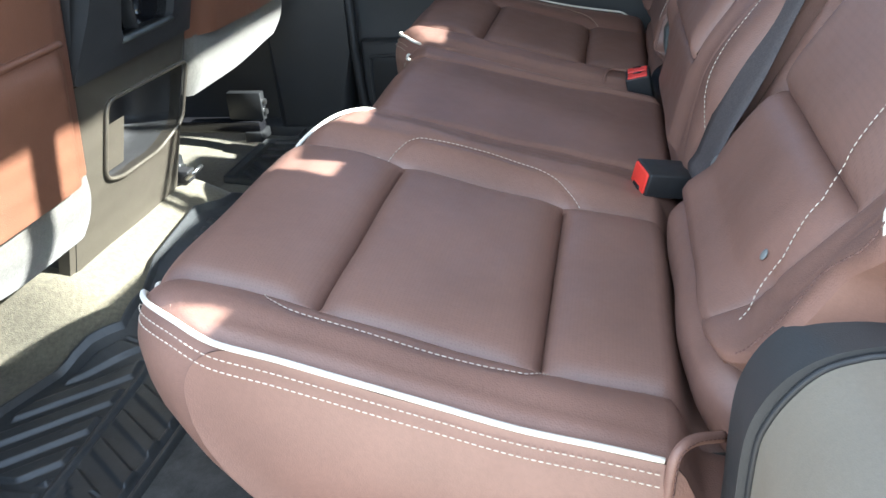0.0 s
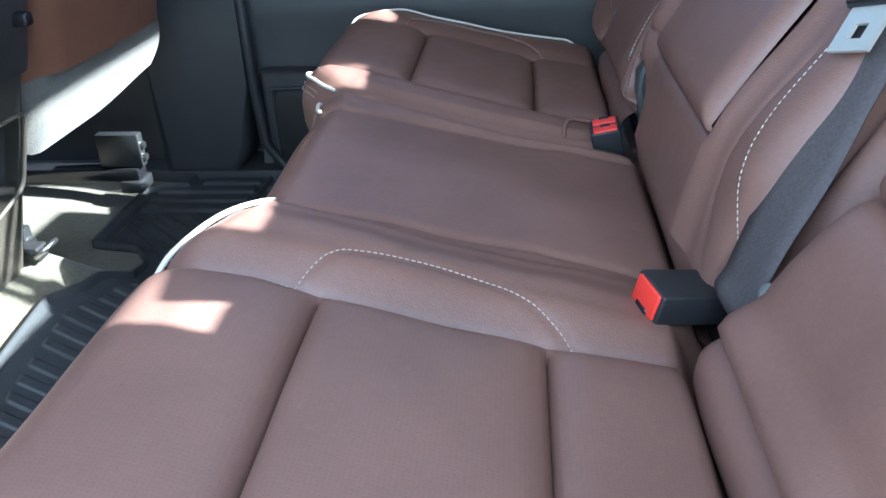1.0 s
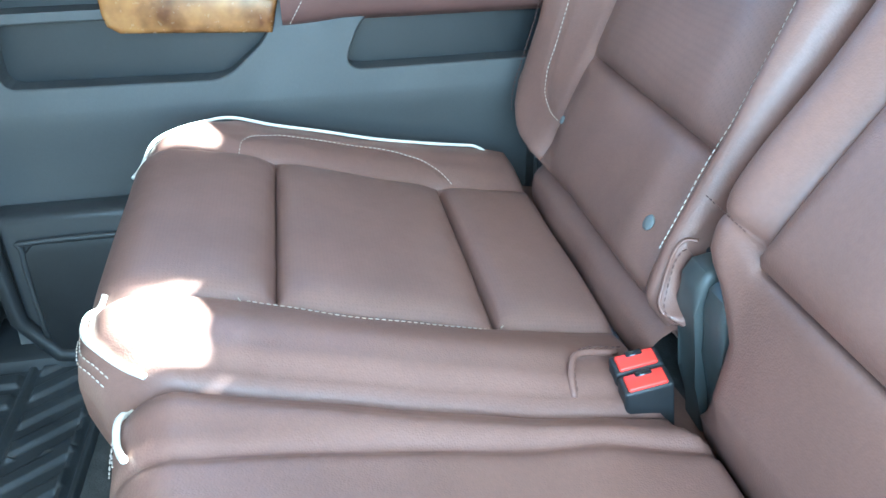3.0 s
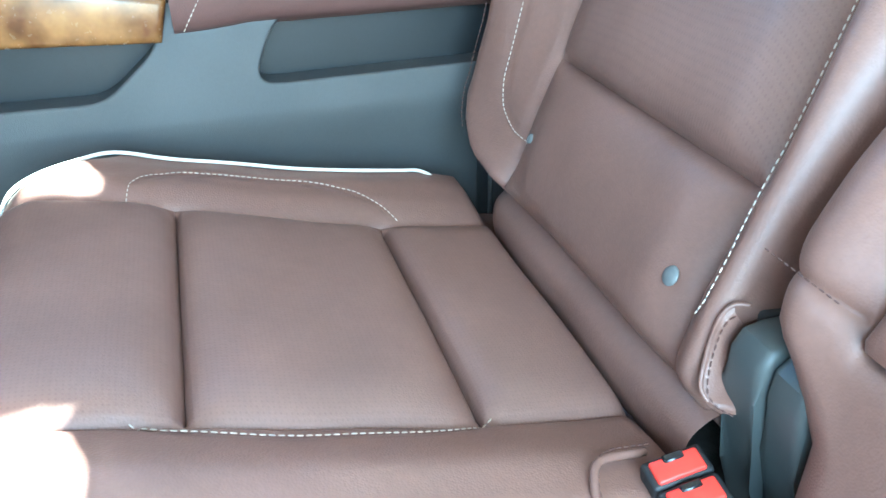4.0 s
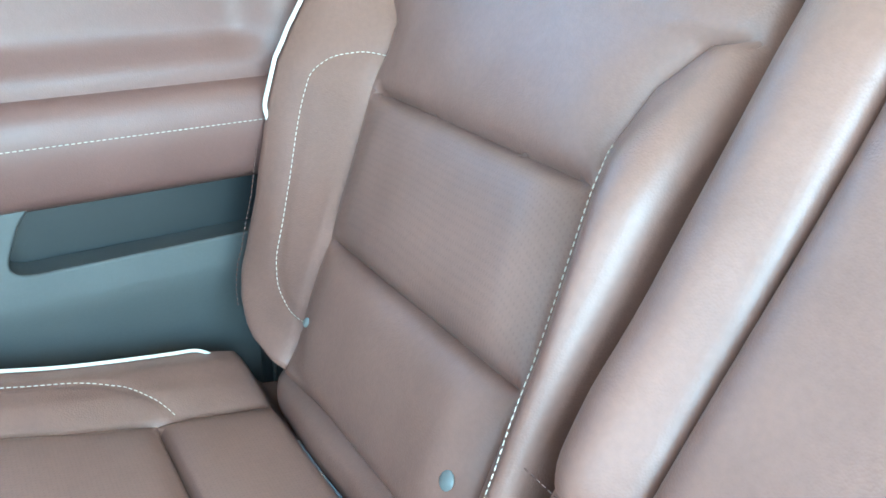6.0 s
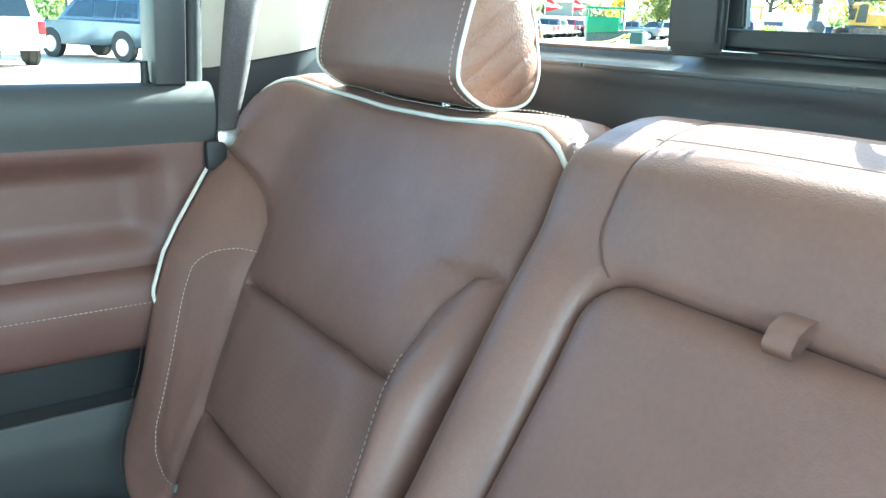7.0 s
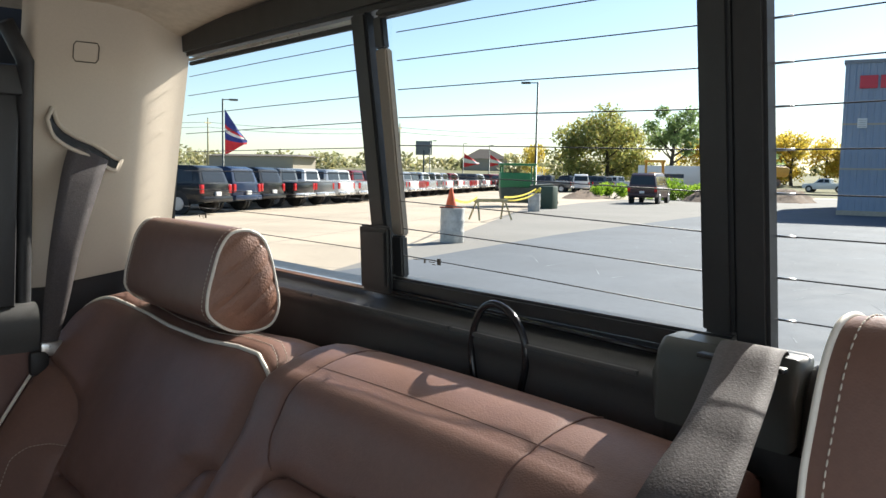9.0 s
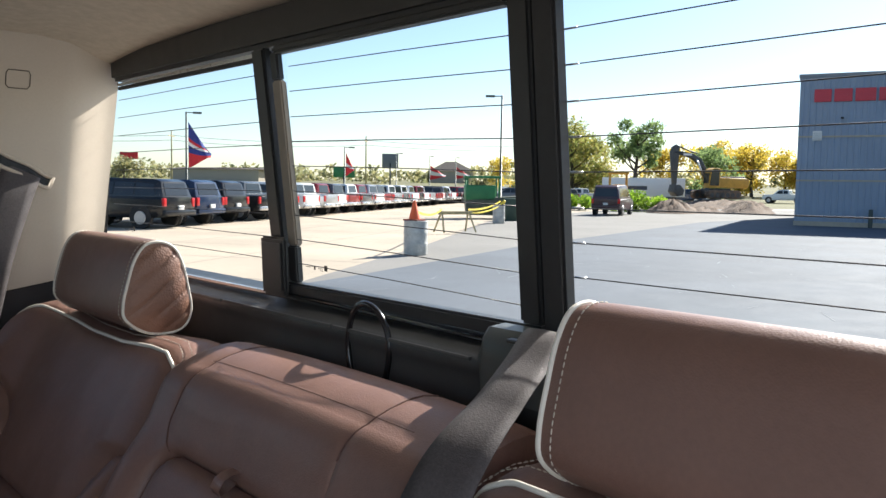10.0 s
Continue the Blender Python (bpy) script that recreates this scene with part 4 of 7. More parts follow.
def tongue(owner, at, right, up, out, size=1.0):
    """A steel latch plate with its square hole and a black grip."""
    at, right, up, out = Vector(at), Vector(right).normalized(), Vector(up).normalized(), Vector(out).normalized()

    def pt(u, v, w):
        return at + right * (u * size) + up * (v * size) + out * (w * size)

    bm = bmesh.new()
    for u0, u1, v0, v1 in ((-0.02, -0.007, 0, 0.04), (0.007, 0.02, 0, 0.04), (-0.007, 0.007, 0, 0.01), (-0.007, 0.007, 0.022, 0.04)):
        ring = []
        for w in (0.0, 0.003):
            ring.append([bm.verts.new(pt(u, v, w)) for u, v in ((u0, v0), (u1, v0), (u1, v1), (u0, v1))])
        bm.faces.new(ring[0])
        bm.faces.new(ring[1])
        for i in range(4):
            bm.faces.new((ring[0][i], ring[0][(i + 1) % 4], ring[1][(i + 1) % 4], ring[1][i]))
    part("latch_plate", bm, material("pale_latch_metal", (0.62, 0.62, 0.56), 0.35, 0.6, vary=0.05), owner, "pale metal latch plate")
    bm = bmesh.new()
    ring = []
    for w in (-0.004, 0.008):
        ring.append([bm.verts.new(pt(u, v, w)) for u, v in ((-0.027, 0.036), (0.027, 0.036), (0.028, 0.056), (-0.028, 0.056))])
    bm.faces.new(ring[0])
    bm.faces.new(ring[1])
    for i in range(4):
        bm.faces.new((ring[0][i], ring[0][(i + 1) % 4], ring[1][(i + 1) % 4], ring[1][i]))
    bmesh.ops.bevel(bm, geom=bm.edges[:], offset=0.003, segments=2, affect="EDGES")
    part("grip", bm, BLACK, owner, "black plastic grip")


tongue(centre_belt, (0.604, 0.612, 0.600), (0.35, -0.9, 0.25), (BACK_UP[0], 0.3, BACK_UP[1]), (BACK_OUT[0], 0, BACK_OUT[1]))
tagged(centre_belt, "grey seat belt lying down the backrest from its guide", "seat belt")


def buckle(at, way, up, double, label):
    """A black buckle: body, red press button(s), short strap. way: from foot to mouth."""
    owner = thing("seat_belt_buckle", label, "seat belt buckle", "seat belt buckles")
    way, up = Vector(way).normalized(), Vector(up).normalized()
    side = way.cross(up).normalized()
    up = side.cross(way)
    m = Matrix.Translation(at) @ Matrix((side, way, up)).transposed().to_4x4()
    n = 2 if double else 1
    for k in range(n):
        o = (k - (n - 1) / 2) * 0.0215
        g, w = (0.0104, 0.02) if double else (0.0155, 0.0225)
        part("body", boxed((-w, -0.085, o - g), (w, 0, o + g), 0.003, 3, m), BLACK, owner)
        part("button", boxed((0.004 - w, -0.01, o - g + 0.002), (w - 0.004, 0.0025, o + g - 0.003), 0.002, 3, m), RED, owner, "red press button")
        part("slot", boxed((0.013 - w, -0.01, o + g - 0.008), (w - 0.013, 0.0035, o + g - 0.002), 0.0012, 1, m), GLOSS, owner)
    part("strap", boxed((-0.019, -0.18, -0.003), (0.019, -0.07, 0.003), 0.001, 1, m), WEBBING, owner)
    return owner


buckle((0.476, 0.616, 0.387), (-0.93, -0.36, 0.2), (-0.2, 0.05, -0.95), False, "black seat belt buckle with a red button on the bench")
buckle((0.48, 1.06, 0.388), (-0.2, -0.15, 0.95), (0.04, 0.98, 0.0), True, "double black buckle with red buttons between the cushions")

# grey-green hinge cover between the centre and the far backrest
hinge = thing("hinge_cover", "grey-green plastic hinge cover between the backrests", "hinge cover")
for y0, y1, out in ((1.064, 1.096, [(0.545, 0.30), (0.538, 0.36), (0.527, 0.394), (0.521, 0.43), (0.520, 0.455), (0.527, 0.467), (0.54, 0.470), (0.60, 0.470), (0.60, 0.30)]),
                    (1.032, 1.0635, [(0.55, 0.30), (0.542, 0.36), (0.532, 0.395), (0.525, 0.44), (0.527, 0.458), (0.536, 0.466), (0.55, 0.468), (0.60, 0.468), (0.60, 0.30)])):
    part("shell", prism(out, 1, y0, y1, 0.006, 3), PLASTIC_GREEN, hinge)
# solid black boxes stand in for the shade in the hollow round the cover
part("gap_shade", boxed((0.575, 1.02, 0.12), (0.80, 1.125, 0.43), 0.004), BLACK, hinge)
part("gap_shade", boxed((0.545, 1.0965, 0.40), (0.60, 1.12, 0.468), 0.003), BLACK, hinge)
edge = thing("cover_edge", "folded brown leather cover edge beside the hinge cover", "seat cover edge")
hem = curve_points([(0.535, 1.099, 0.4765), (0.526, 1.104, 0.4755), (0.519, 1.105, 0.467), (0.515, 1.105, 0.451), (0.511, 1.102, 0.435), (0.507, 1.096, 0.424), (0.509, 1.089, 0.417), (0.518, 1.086, 0.409)], 6)
tube("fold", hem, 0.0016, LEATHER, edge)
inner = hem[5:] + np.stack([np.linspace(0.006, 0.013, len(hem) - 5), np.linspace(-0.003, -0.007, len(hem) - 5), np.linspace(-0.014, 0.001, len(hem) - 5)], -1)
middle = 0.5 * (hem[5:] + inner) + np.array([-0.0025, -0.0015, 0.0])
sheet("hem_band", np.stack([hem[5:], 0.6 * hem[5:] + 0.4 * middle + np.array([-0.0016, 0, 0]), middle, inner, inner + np.array([0.012, 0.002, 0])]), LEATHER, edge, "gathered leather hem", out=(-1, -0.5, 0))
stitches("stitching", middle + np.array([-0.0008, -0.0008, 0.0005]), edge, DARK_THREAD)
# ---- cab floor ----
FLOOR = 0.085


def floor_z(x, y):
    """The carpeted floor with the tunnel hump under the console."""
    x, y = np.broadcast_arrays(np.asarray(x, float), np.asarray(y, float))
    across = step01(0.52, 0.66, y) * (1 - step01(1.05, 1.19, y))
    return FLOOR + 0.11 * across * (1 - step01(-0.42, -0.16, x)) + 0.03 * (1 - step01(-0.7, -0.4, x))


gx, gy = np.meshgrid(np.linspace(-1.6, 0.95, 110), np.linspace(0.02, 1.62, 90), indexing="ij")
gz = floor_z(gx, gy) + 0.002 * np.sin(31 * gx) * np.sin(27 * gy)
fl = sheet("floor", np.stack([gx, gy, gz], -1), CARPET)
tagged(fl, "taupe carpeted cab floor with a tunnel hump", "floor", kind="structure")
part("floor_pan", boxed((-1.62, 0.02, 0.0), (0.96, 1.64, 0.06)), CARPET_DARK, fl)
# dark carpet under the rear seat
sx, sy = np.meshgrid(np.linspace(-0.1, 0.6, 20), np.linspace(0.03, 1.6, 20), indexing="ij")
sheet("underseat_carpet", np.stack([sx, sy, floor_z(sx, sy) + 0.006 + 0.10 * step01(0.08, 0.3, sx)], -1), CARPET_DARK, fl)

# ---- ribbed rubber mat ----
mat_thing = thing("floor_mat", "black ribbed all-weather rubber floor mat across the cab", "floor mat")


def mat_front(y):
    return np.interp(y, [0.1, 0.44, 0.514, 0.558, 0.579, 0.613, 0.685, 0.77, 0.855, 0.95, 1.013, 1.05, 1.10, 1.135, 1.20, 1.243, 1.262, 1.50, 1.525, 1.62], [-0.4, -0.382, -0.357, -0.339, -0.324, -0.284, -0.284, -0.306, -0.313, -0.32, -0.298, -0.292, -0.266, -0.276, -0.292, -0.326, -0.42, -0.42, -0.337, -0.338])


def mat_back(y):
    return np.interp(y, [0.1, 0.5, 0.62, 1.08, 1.2, 1.62], [-0.095, -0.095, -0.085, -0.085, -0.06, -0.05])


def mat_line(y):
    return np.interp(y, [0.3, 0.56, 0.7, 1.0, 1.14, 1.6], [-0.21, -0.22, -0.205, -0.185, -0.173, -0.167])


def ridge(v, pitch, share):
    """A run of soft-edged ribs, pitch apart, each that share of the pitch wide; 1 on top."""
    d = np.abs((v / pitch) % 1.0 - 0.5) / (0.5 * share)
    return 1 - step01(0.72, 1.12, d)


ys = np.linspace(0.12, 1.59, 760)
cols = []
for y in ys:
    a, b, m = float(mat_front(y)), float(mat_back(y)), float(mat_line(y))
    t = np.concatenate([[0, 0.004, 0.01, 0.016, 0.024], np.linspace(0.03, 0.955, 118), [0.958, 0.962, 0.968, 0.976, 0.984, 0.99, 0.996, 1]])
    x = a + (b - a) * t
    u = y if y < MID else 2 * MID - y          # both halves alike
    near = y < MID
    base = floor_z(x, np.full_like(x, y)) + 0.008
    front = step01(a + 0.03, a + 0.034, x) * (1 - step01(m - 0.014, m - 0.010, x))
    back = step01(m + 0.010, m + 0.014, x) * (1 - step01(b - 0.024, b - 0.020, x))
    line = 1 - step01(0.003, 0.006, np.abs(x - m))
    if u < 0.315:
        ribs = ridge(np.full_like(x, u), 0.045, 0.6) * front
        bars = ridge(u + 0.72 * x, 0.054, 0.5) * back
        z = base + 0.0065 * np.maximum(np.maximum(ribs, bars), line)
    elif u < 0.60:
        way = u - 0.95 * x
        ribs = ridge(way, 0.062 if near else 0.056, 0.58) * front * step01(0.318, 0.324, u)
        bars = ridge(u + 0.72 * x, 0.056, 0.5) * back
        z = base + 0.0065 * np.maximum(np.maximum(ribs, bars), line) * (1 - step01(0.59, 0.60, u))
    else:
        z = base + 0.004 * ridge(np.full_like(x, u), 0.034, 0.55) * step01(a + 0.025, a + 0.03, x) * (1 - step01(b - 0.03, b - 0.025, x))
    rim = np.where((t < 0.03) | (t > 0.975), 0.011, 0) + np.where(np.abs(x - b + 0.022) < 0.0035, 0.007, 0)
    rim = np.where((t == 0) | (t == 1), -0.006, rim)
    z = z + rim
    if y < 0.128 or y > 1.582:
        z = z + 0.006
    cols.append(np.stack([x, np.full_like(x, y), z], -1))
sheet("mat_sheet", np.stack(cols, 1), MAT_RUBBER, mat_thing)

# ---- console between the front seats ----
console = thing("center_console", "dark rear end of the centre console with a storage bin", "console")


def console_x(z):
    return -0.365 + 0.085 * (z - 0.2) / 0.3


def con(y, z, d=0.0):
    return (console_x(z) - d, y, z)


def console_slab(y0, y1, z0, z1, d0, d1, bevel=0.004):
    """A slab on the console's sloping back, between depths d0 and d1 in front of (minus) it."""
    bm = bmesh.new()
    v = [bm.verts.new(con(y, z, d)) for d in (d0, d1) for y, z in ((y0, z0), (y1, z0), (y1, z1), (y0, z1))]
    for q in ((0, 1, 2, 3), (7, 6, 5, 4), (0, 4, 5, 1), (1, 5, 6, 2), (2, 6, 7, 3), (3, 7, 4, 0)):
        bm.faces.new([v[i] for i in q])
    if bevel:
        bmesh.ops.bevel(bm, geom=bm.edges[:], offset=bevel, segments=2, affect="EDGES")
    return bm




def rounded(corners, r, n=5):
    """A closed outline with its corners rounded by r."""
    out, k = [], len(corners)
    for i in range(k):
        a, b, d = (np.array(corners[(i + j) % k], float) for j in (-1, 0, 1))
        u, v = (a - b) / np.linalg.norm(a - b), (d - b) / np.linalg.norm(d - b)
        p, q = b + u * r, b + v * r
        for t in np.linspace(0, 1, n):
            out.append((1 - t) ** 2 * p + 2 * t * (1 - t) * b + t * t * q)
    return out


def holed_panel(name, outer, holes, lift, thick, mat, label=""):
    """A panel on the console's back with openings right through it."""
    bm = bmesh.new()
    edges = []
    for ring in [outer] + holes:
        vs = [bm.verts.new((0, y, z)) for y, z in ring]
        edges += [bm.edges.new((vs[i], vs[(i + 1) % len(vs)])) for i in range(len(vs))]
    bmesh.ops.triangle_fill(bm, edges=edges, use_beauty=True, use_dissolve=False)
    faces = bm.faces[:]
    ex_ = bmesh.ops.extrude_face_region(bm, geom=faces)
    for v in ex_["geom"]:
        if isinstance(v, bmesh.types.BMVert):
            v.co.x -= thick
    for v in bm.verts:
        v.co.x += console_x(v.co.z) + lift - 0.035 * (max(0.0, abs(v.co.y - 0.838) - 0.11) / 0.05) ** 2 * 0.25
    return part(name, bm, mat, console, label)


def bin_walls(name, ring, depth, mat, label=""):
    front = np.array([(console_x(z) - 0.004, y, z) for y, z in ring + ring[:1]])
    c = front.mean(0)
    back = front + np.array([-depth, 0, 0])
    rows = [front, front * 0.5 + back * 0.5, back] + [c + np.array([-depth, 0, 0]) + (back - c - np.array([-depth, 0, 0])) * k for k in (0.6, 0.02)]
    return sheet(name, np.array(rows), mat, console, label, (1, 0, 0))


SPLIT = 0.488
TRAY = rounded([(0.765, 0.532), (0.922, 0.530), (0.925, 0.70), (0.755, 0.70)], 0.015)
BIN = rounded([(0.735, 0.446), (0.732, 0.322), (0.78, 0.307), (0.90, 0.306), (0.985, 0.332), (0.99, 0.441)], 0.02)
LOW_OUT = rounded([(0.66, 0.165), (1.012, 0.165), (1.014, SPLIT), (0.66, SPLIT - 0.004)], 0.006)
UP_OUT = rounded([(0.664, SPLIT), (1.014, SPLIT + 0.004), (1.016, 0.72), (0.71, 0.72), (0.688, 0.58)], 0.012)
holed_panel("lower_panel", LOW_OUT, [BIN], 0.0, 0.02, OLIVE_PLASTIC, "taupe lower console panel")
holed_panel("upper_panel", UP_OUT, [TRAY], 0.010, 0.03, PLASTIC, "charcoal upper console panel")
bin_walls("bin", BIN, 0.11, PLASTIC, "open storage bin")
bin_walls("tray", TRAY, 0.06, GLOSS, "open charging tray")
lip = [np.array([console_x(z) + 0.003, y, z]) for y, z in BIN]
tube("bin_rim", np.array(lip), 0.0035, OLIVE_PLASTIC, console, closed=True)
sheet("bin_flap", np.array([[(console_x(z) - 0.03, y, z) for y in np.linspace(0.74, 0.84, 8)] for z in (0.31, 0.34, 0.37, 0.39)]), OLIVE_PLASTIC, console, "pale inner flap", (1, 0, 0))
part("tray_divider", boxed((console_x(0.6) - 0.05, 0.838, 0.515), (console_x(0.52) - 0.004, 0.843, 0.66), 0.001), PLASTIC, console)
tube("tray_lip", np.array([(console_x(0.53) + 0.008, y, 0.528) for y in np.linspace(0.77, 0.918, 8)]), 0.005, PLASTIC_GREEN, console)
part("knob", boxed((console_x(0.53) - 0.01, 0.966, 0.555), (console_x(0.56) + 0.022, 0.985, 0.573), 0.005), GLOSS, console)
for o, y in ((-1, 0.66), (1, 1.012)):
    col = [(console_x(z) - 0.012, y + (0.012 if o < 0 else -0.004), z) for z in np.linspace(0.15, 0.72, 14)]
    sheet("side", np.array([col, [(x - 0.5, yy_, z) for x, yy_, z in col]]), PLASTIC, console, out=(0, o, 0))
part("top", boxed((-0.80, 0.68, 0.715), (-0.215, 1.01, 0.74), 0.012, 3), PLASTIC, console)

# ---- front seats, seen from behind ----


def front_seat(yc, half, top, low0, slope, label):
    owner = thing("front_seat", label, "seat", "front seats")
    # back shell: a rounded board that leans forward of its top
    ys = np.linspace(-half, half, 40)
    zs = np.linspace(top, 1.14, 50)
    Y, Zg = np.meshgrid(ys, zs)
    edge = np.clip((np.abs(Y) - half + 0.06) / 0.06, 0, 1)
    X = -0.30 + 0.10 * (Zg - top) / 0.7 - 0.05 * edge ** 2 + 0.012 * np.cos(Y * 6)
    X = X + 0.014 * (1 - step01(top + 0.165, top + 0.185, Zg)) * (1 - step01(half - 0.09, half - 0.06, np.abs(Y)))
    X = X - 0.006 * np.exp(-np.abs(np.abs(Y) - half + 0.055) / 0.004)
    P = np.stack([X, yc + Y, Zg], -1)
    sheet("back_cover", P, SEAT_BACK, owner, "brown leather seat back", (1, 0, 0))
    tube("pocket_hem", np.array([P[12, j] + np.array([0.003, 0, 0.003]) for j in range(6, 34)]), 0.005, SEAT_BACK, owner)
    f = P.copy()
    f[..., 0] = -0.42 + 0.10 * (Zg - top) / 0.7
    sheet("front_cover", f, SEAT_BACK, owner, out=(-1, 0, 0))
    for k, o in ((0, -1), (-1, 1)):
        sheet("side_cover", np.stack([P[:, k], f[:, k]]), SEAT_BACK, owner, out=(0, o, 0))
    sheet("top_cover", np.stack([P[-1], f[-1]]), SEAT_BACK, owner, out=(0, 0, 1))
    # carpeted skirt with a drooping lower edge
    t = np.linspace(0, 1, 12)
    low = low0 + slope * step01(-0.05, half, ys if yc > MID else -ys) + 0.04 * np.clip((np.abs(ys) - half + 0.05) / 0.05, 0, 1) ** 2
    S = np.stack([np.stack([-0.298 - 0.05 * np.clip((np.abs(ys) - half + 0.06) / 0.06, 0, 1) ** 2 - 0.03 * k + 0.012 * math.sin(3.1 * k), yc + ys, top + 0.003 + (low - top) * k], -1) for k in t])
    sheet("skirt", S, CARPET_GREY, owner, "light grey carpeted lower skirt", (1, 0, 0))
    S2 = S.copy()
    S2[..., 0] -= 0.012
    sheet("skirt_lining", S2[:, :], CARPET_DARK, owner, out=(-1, 0, 0))
    part("seat_base", boxed((-0.82, yc - half + 0.02, low0 + 0.04), (-0.37, yc + half - 0.02, low0 + 0.2), 0.04, 3), SEAT_BACK, owner)
    # rails and brackets
    for o in (-0.2, 0.22):
        part("rail", boxed((-0.86, yc + o - 0.02, 0.135), (-0.40, yc + o + 0.02, 0.165), 0.004), GLOSS, owner, "black steel seat rail")
        part("rail_foot", boxed((-0.44, yc + o - 0.03, 0.115), (-0.395, yc + o + 0.03, 0.14), 0.004), FRAME, owner, "dark steel rail end")
        part("bracket", boxed((-0.48, yc + o - 0.012, 0.165), (-0.39, yc + o + 0.012, 0.235), 0.004), FRAME, owner)
        for dz in (0.185, 0.21):
            bm = bmesh.new()
            bmesh.ops.create_cone(bm, cap_ends=True, segments=10, radius1=0.008, radius2=0.007, depth=0.01, matrix=Matrix.Translation((-0.388, yc + o, dz)) @ Matrix.Rotation(radians(90), 4, "Y"))
            part("bolt", bm, STEEL, owner)
    part("crossbar", boxed((-0.80, yc - 0.2, 0.172), (-0.785, yc + 0.22, 0.187), 0.003), FRAME, owner)
    return owner


front_seat(0.475, 0.222, 0.365, 0.262, 0.03, "brown leather front seat with grey carpeted skirt beside the console")
front_seat(1.255, 0.258, 0.468, 0.355, 0.02, "brown leather front seat with grey carpeted skirt near closed door")
anchor = thing("cargo_hook", "small black and steel floor anchor beside the console", "anchor")
part("base", boxed((-0.40, 1.02, 0.19), (-0.36, 1.05, 0.215), 0.004), BLACK, anchor)
tube("ring", curve_points([(-0.365, 1.02, 0.20), (-0.345, 1.02, 0.215), (-0.345, 1.05, 0.215), (-0.365, 1.05, 0.20)], 5), 0.004, STEEL, anchor)

# ---- far door ----
door = thing("rear_door_1", "closed dark grey rear door with brown upholstery and wood trim", "door", kind="structure")
DY = 1.63
prof = curve_points([(1.6198, 0, 0.453), (1.6188, 0, 0.44), (1.6205, 0, 0.42), (1.630, 0, 0.36), (1.634, 0, 0.28), (1.626, 0, 0.18), (1.612, 0, 0.095)], 5)
lx = np.linspace(-0.19, 0.66, 30)
sheet("lower_panel", np.stack([np.stack([np.full(len(prof), x), prof[:, 0], prof[:, 2]], -1) for x in lx]), PLASTIC_SOFT, door, "slate grey lower door panel", (0, -1, 0))
part("inner_skin", prism([(-0.26, 0.05), (0.66, 0.05), (0.66, 0.60), (-0.26, 0.60)], 1, 1.69, 1.71), PLASTIC, door)
# speaker bulge
part("speaker_housing", prism([(-0.165, 0.12), (-0.14, 0.095), (0.12, 0.095), (0.12, 0.322), (-0.165, 0.322)], 1, 1.588, 1.64, 0.012, 3), PLASTIC, door)
grille = part("speaker_grille", prism([(-0.14, 0.135), (-0.12, 0.115), (0.10, 0.115), (0.10, 0.285), (-0.125, 0.285), (-0.14, 0.27)], 1, 1.582, 1.60, 0.004), BLACK, door, "dark speaker grille")
tube("grille_rim", curve_points([(-0.14, 1.583, 0.14), (-0.14, 1.583, 0.27), (-0.12, 1.583, 0.288), (0.1, 1.583, 0.288)], 6), 0.004, PLASTIC, door)
# the two scooped pockets: dark recessed shells
part("pull_pocket", prism([(-0.15, 0.575), (-0.15, 0.45), (0.235, 0.45), (0.235, 0.575)], 1, 1.668, 1.689, 0.0), FRAME, door, "dark scooped door pocket")
part("pull_pocket", prism([(0.27, 0.45), (0.63, 0.45), (0.63, 0.575), (0.27, 0.575)], 1, 1.668, 1.689, 0.0), FRAME, door, "dark scooped door pocket")
# panel band with the two pocket openings right through it


def band_y(z):
    return 1.6195 + 0.012 * (z - 0.452) / 0.11


POCKETS = [rounded([(-0.125, 0.556), (-0.125, 0.474), (0.145, 0.470), (0.205, 0.520), (0.215, 0.556)], 0.022, 7),
           rounded([(0.288, 0.472), (0.60, 0.474), (0.60, 0.556), (0.325, 0.554)], 0.036, 9)]
bm = bmesh.new()
edges = []
for ring in [[(-0.19, 0.450), (0.66, 0.450), (0.66, 0.566), (-0.19, 0.566)]] + POCKETS:
    vs_ = [bm.verts.new((x, 0, z)) for x, z in ring]
    edges += [bm.edges.new((vs_[i], vs_[(i + 1) % len(vs_)])) for i in range(len(vs_))]
bmesh.ops.triangle_fill(bm, edges=edges, use_beauty=True, use_dissolve=False)
grown = bmesh.ops.extrude_face_region(bm, geom=bm.faces[:])
for v in grown["geom"]:
    if isinstance(v, bmesh.types.BMVert):
        v.co.y += 0.045
for v in bm.verts:
    v.co.y += band_y(v.co.z)
part("pocket_band", bm, PLASTIC_SOFT, door, "slate grey panel round the door pockets", smooth=False)
for ring in POCKETS:
    tube("pocket_rim", np.array([(x, band_y(z) + 0.0035, z) for x, z in ring]), 0.0036, PLASTIC_SOFT, door, closed=True)
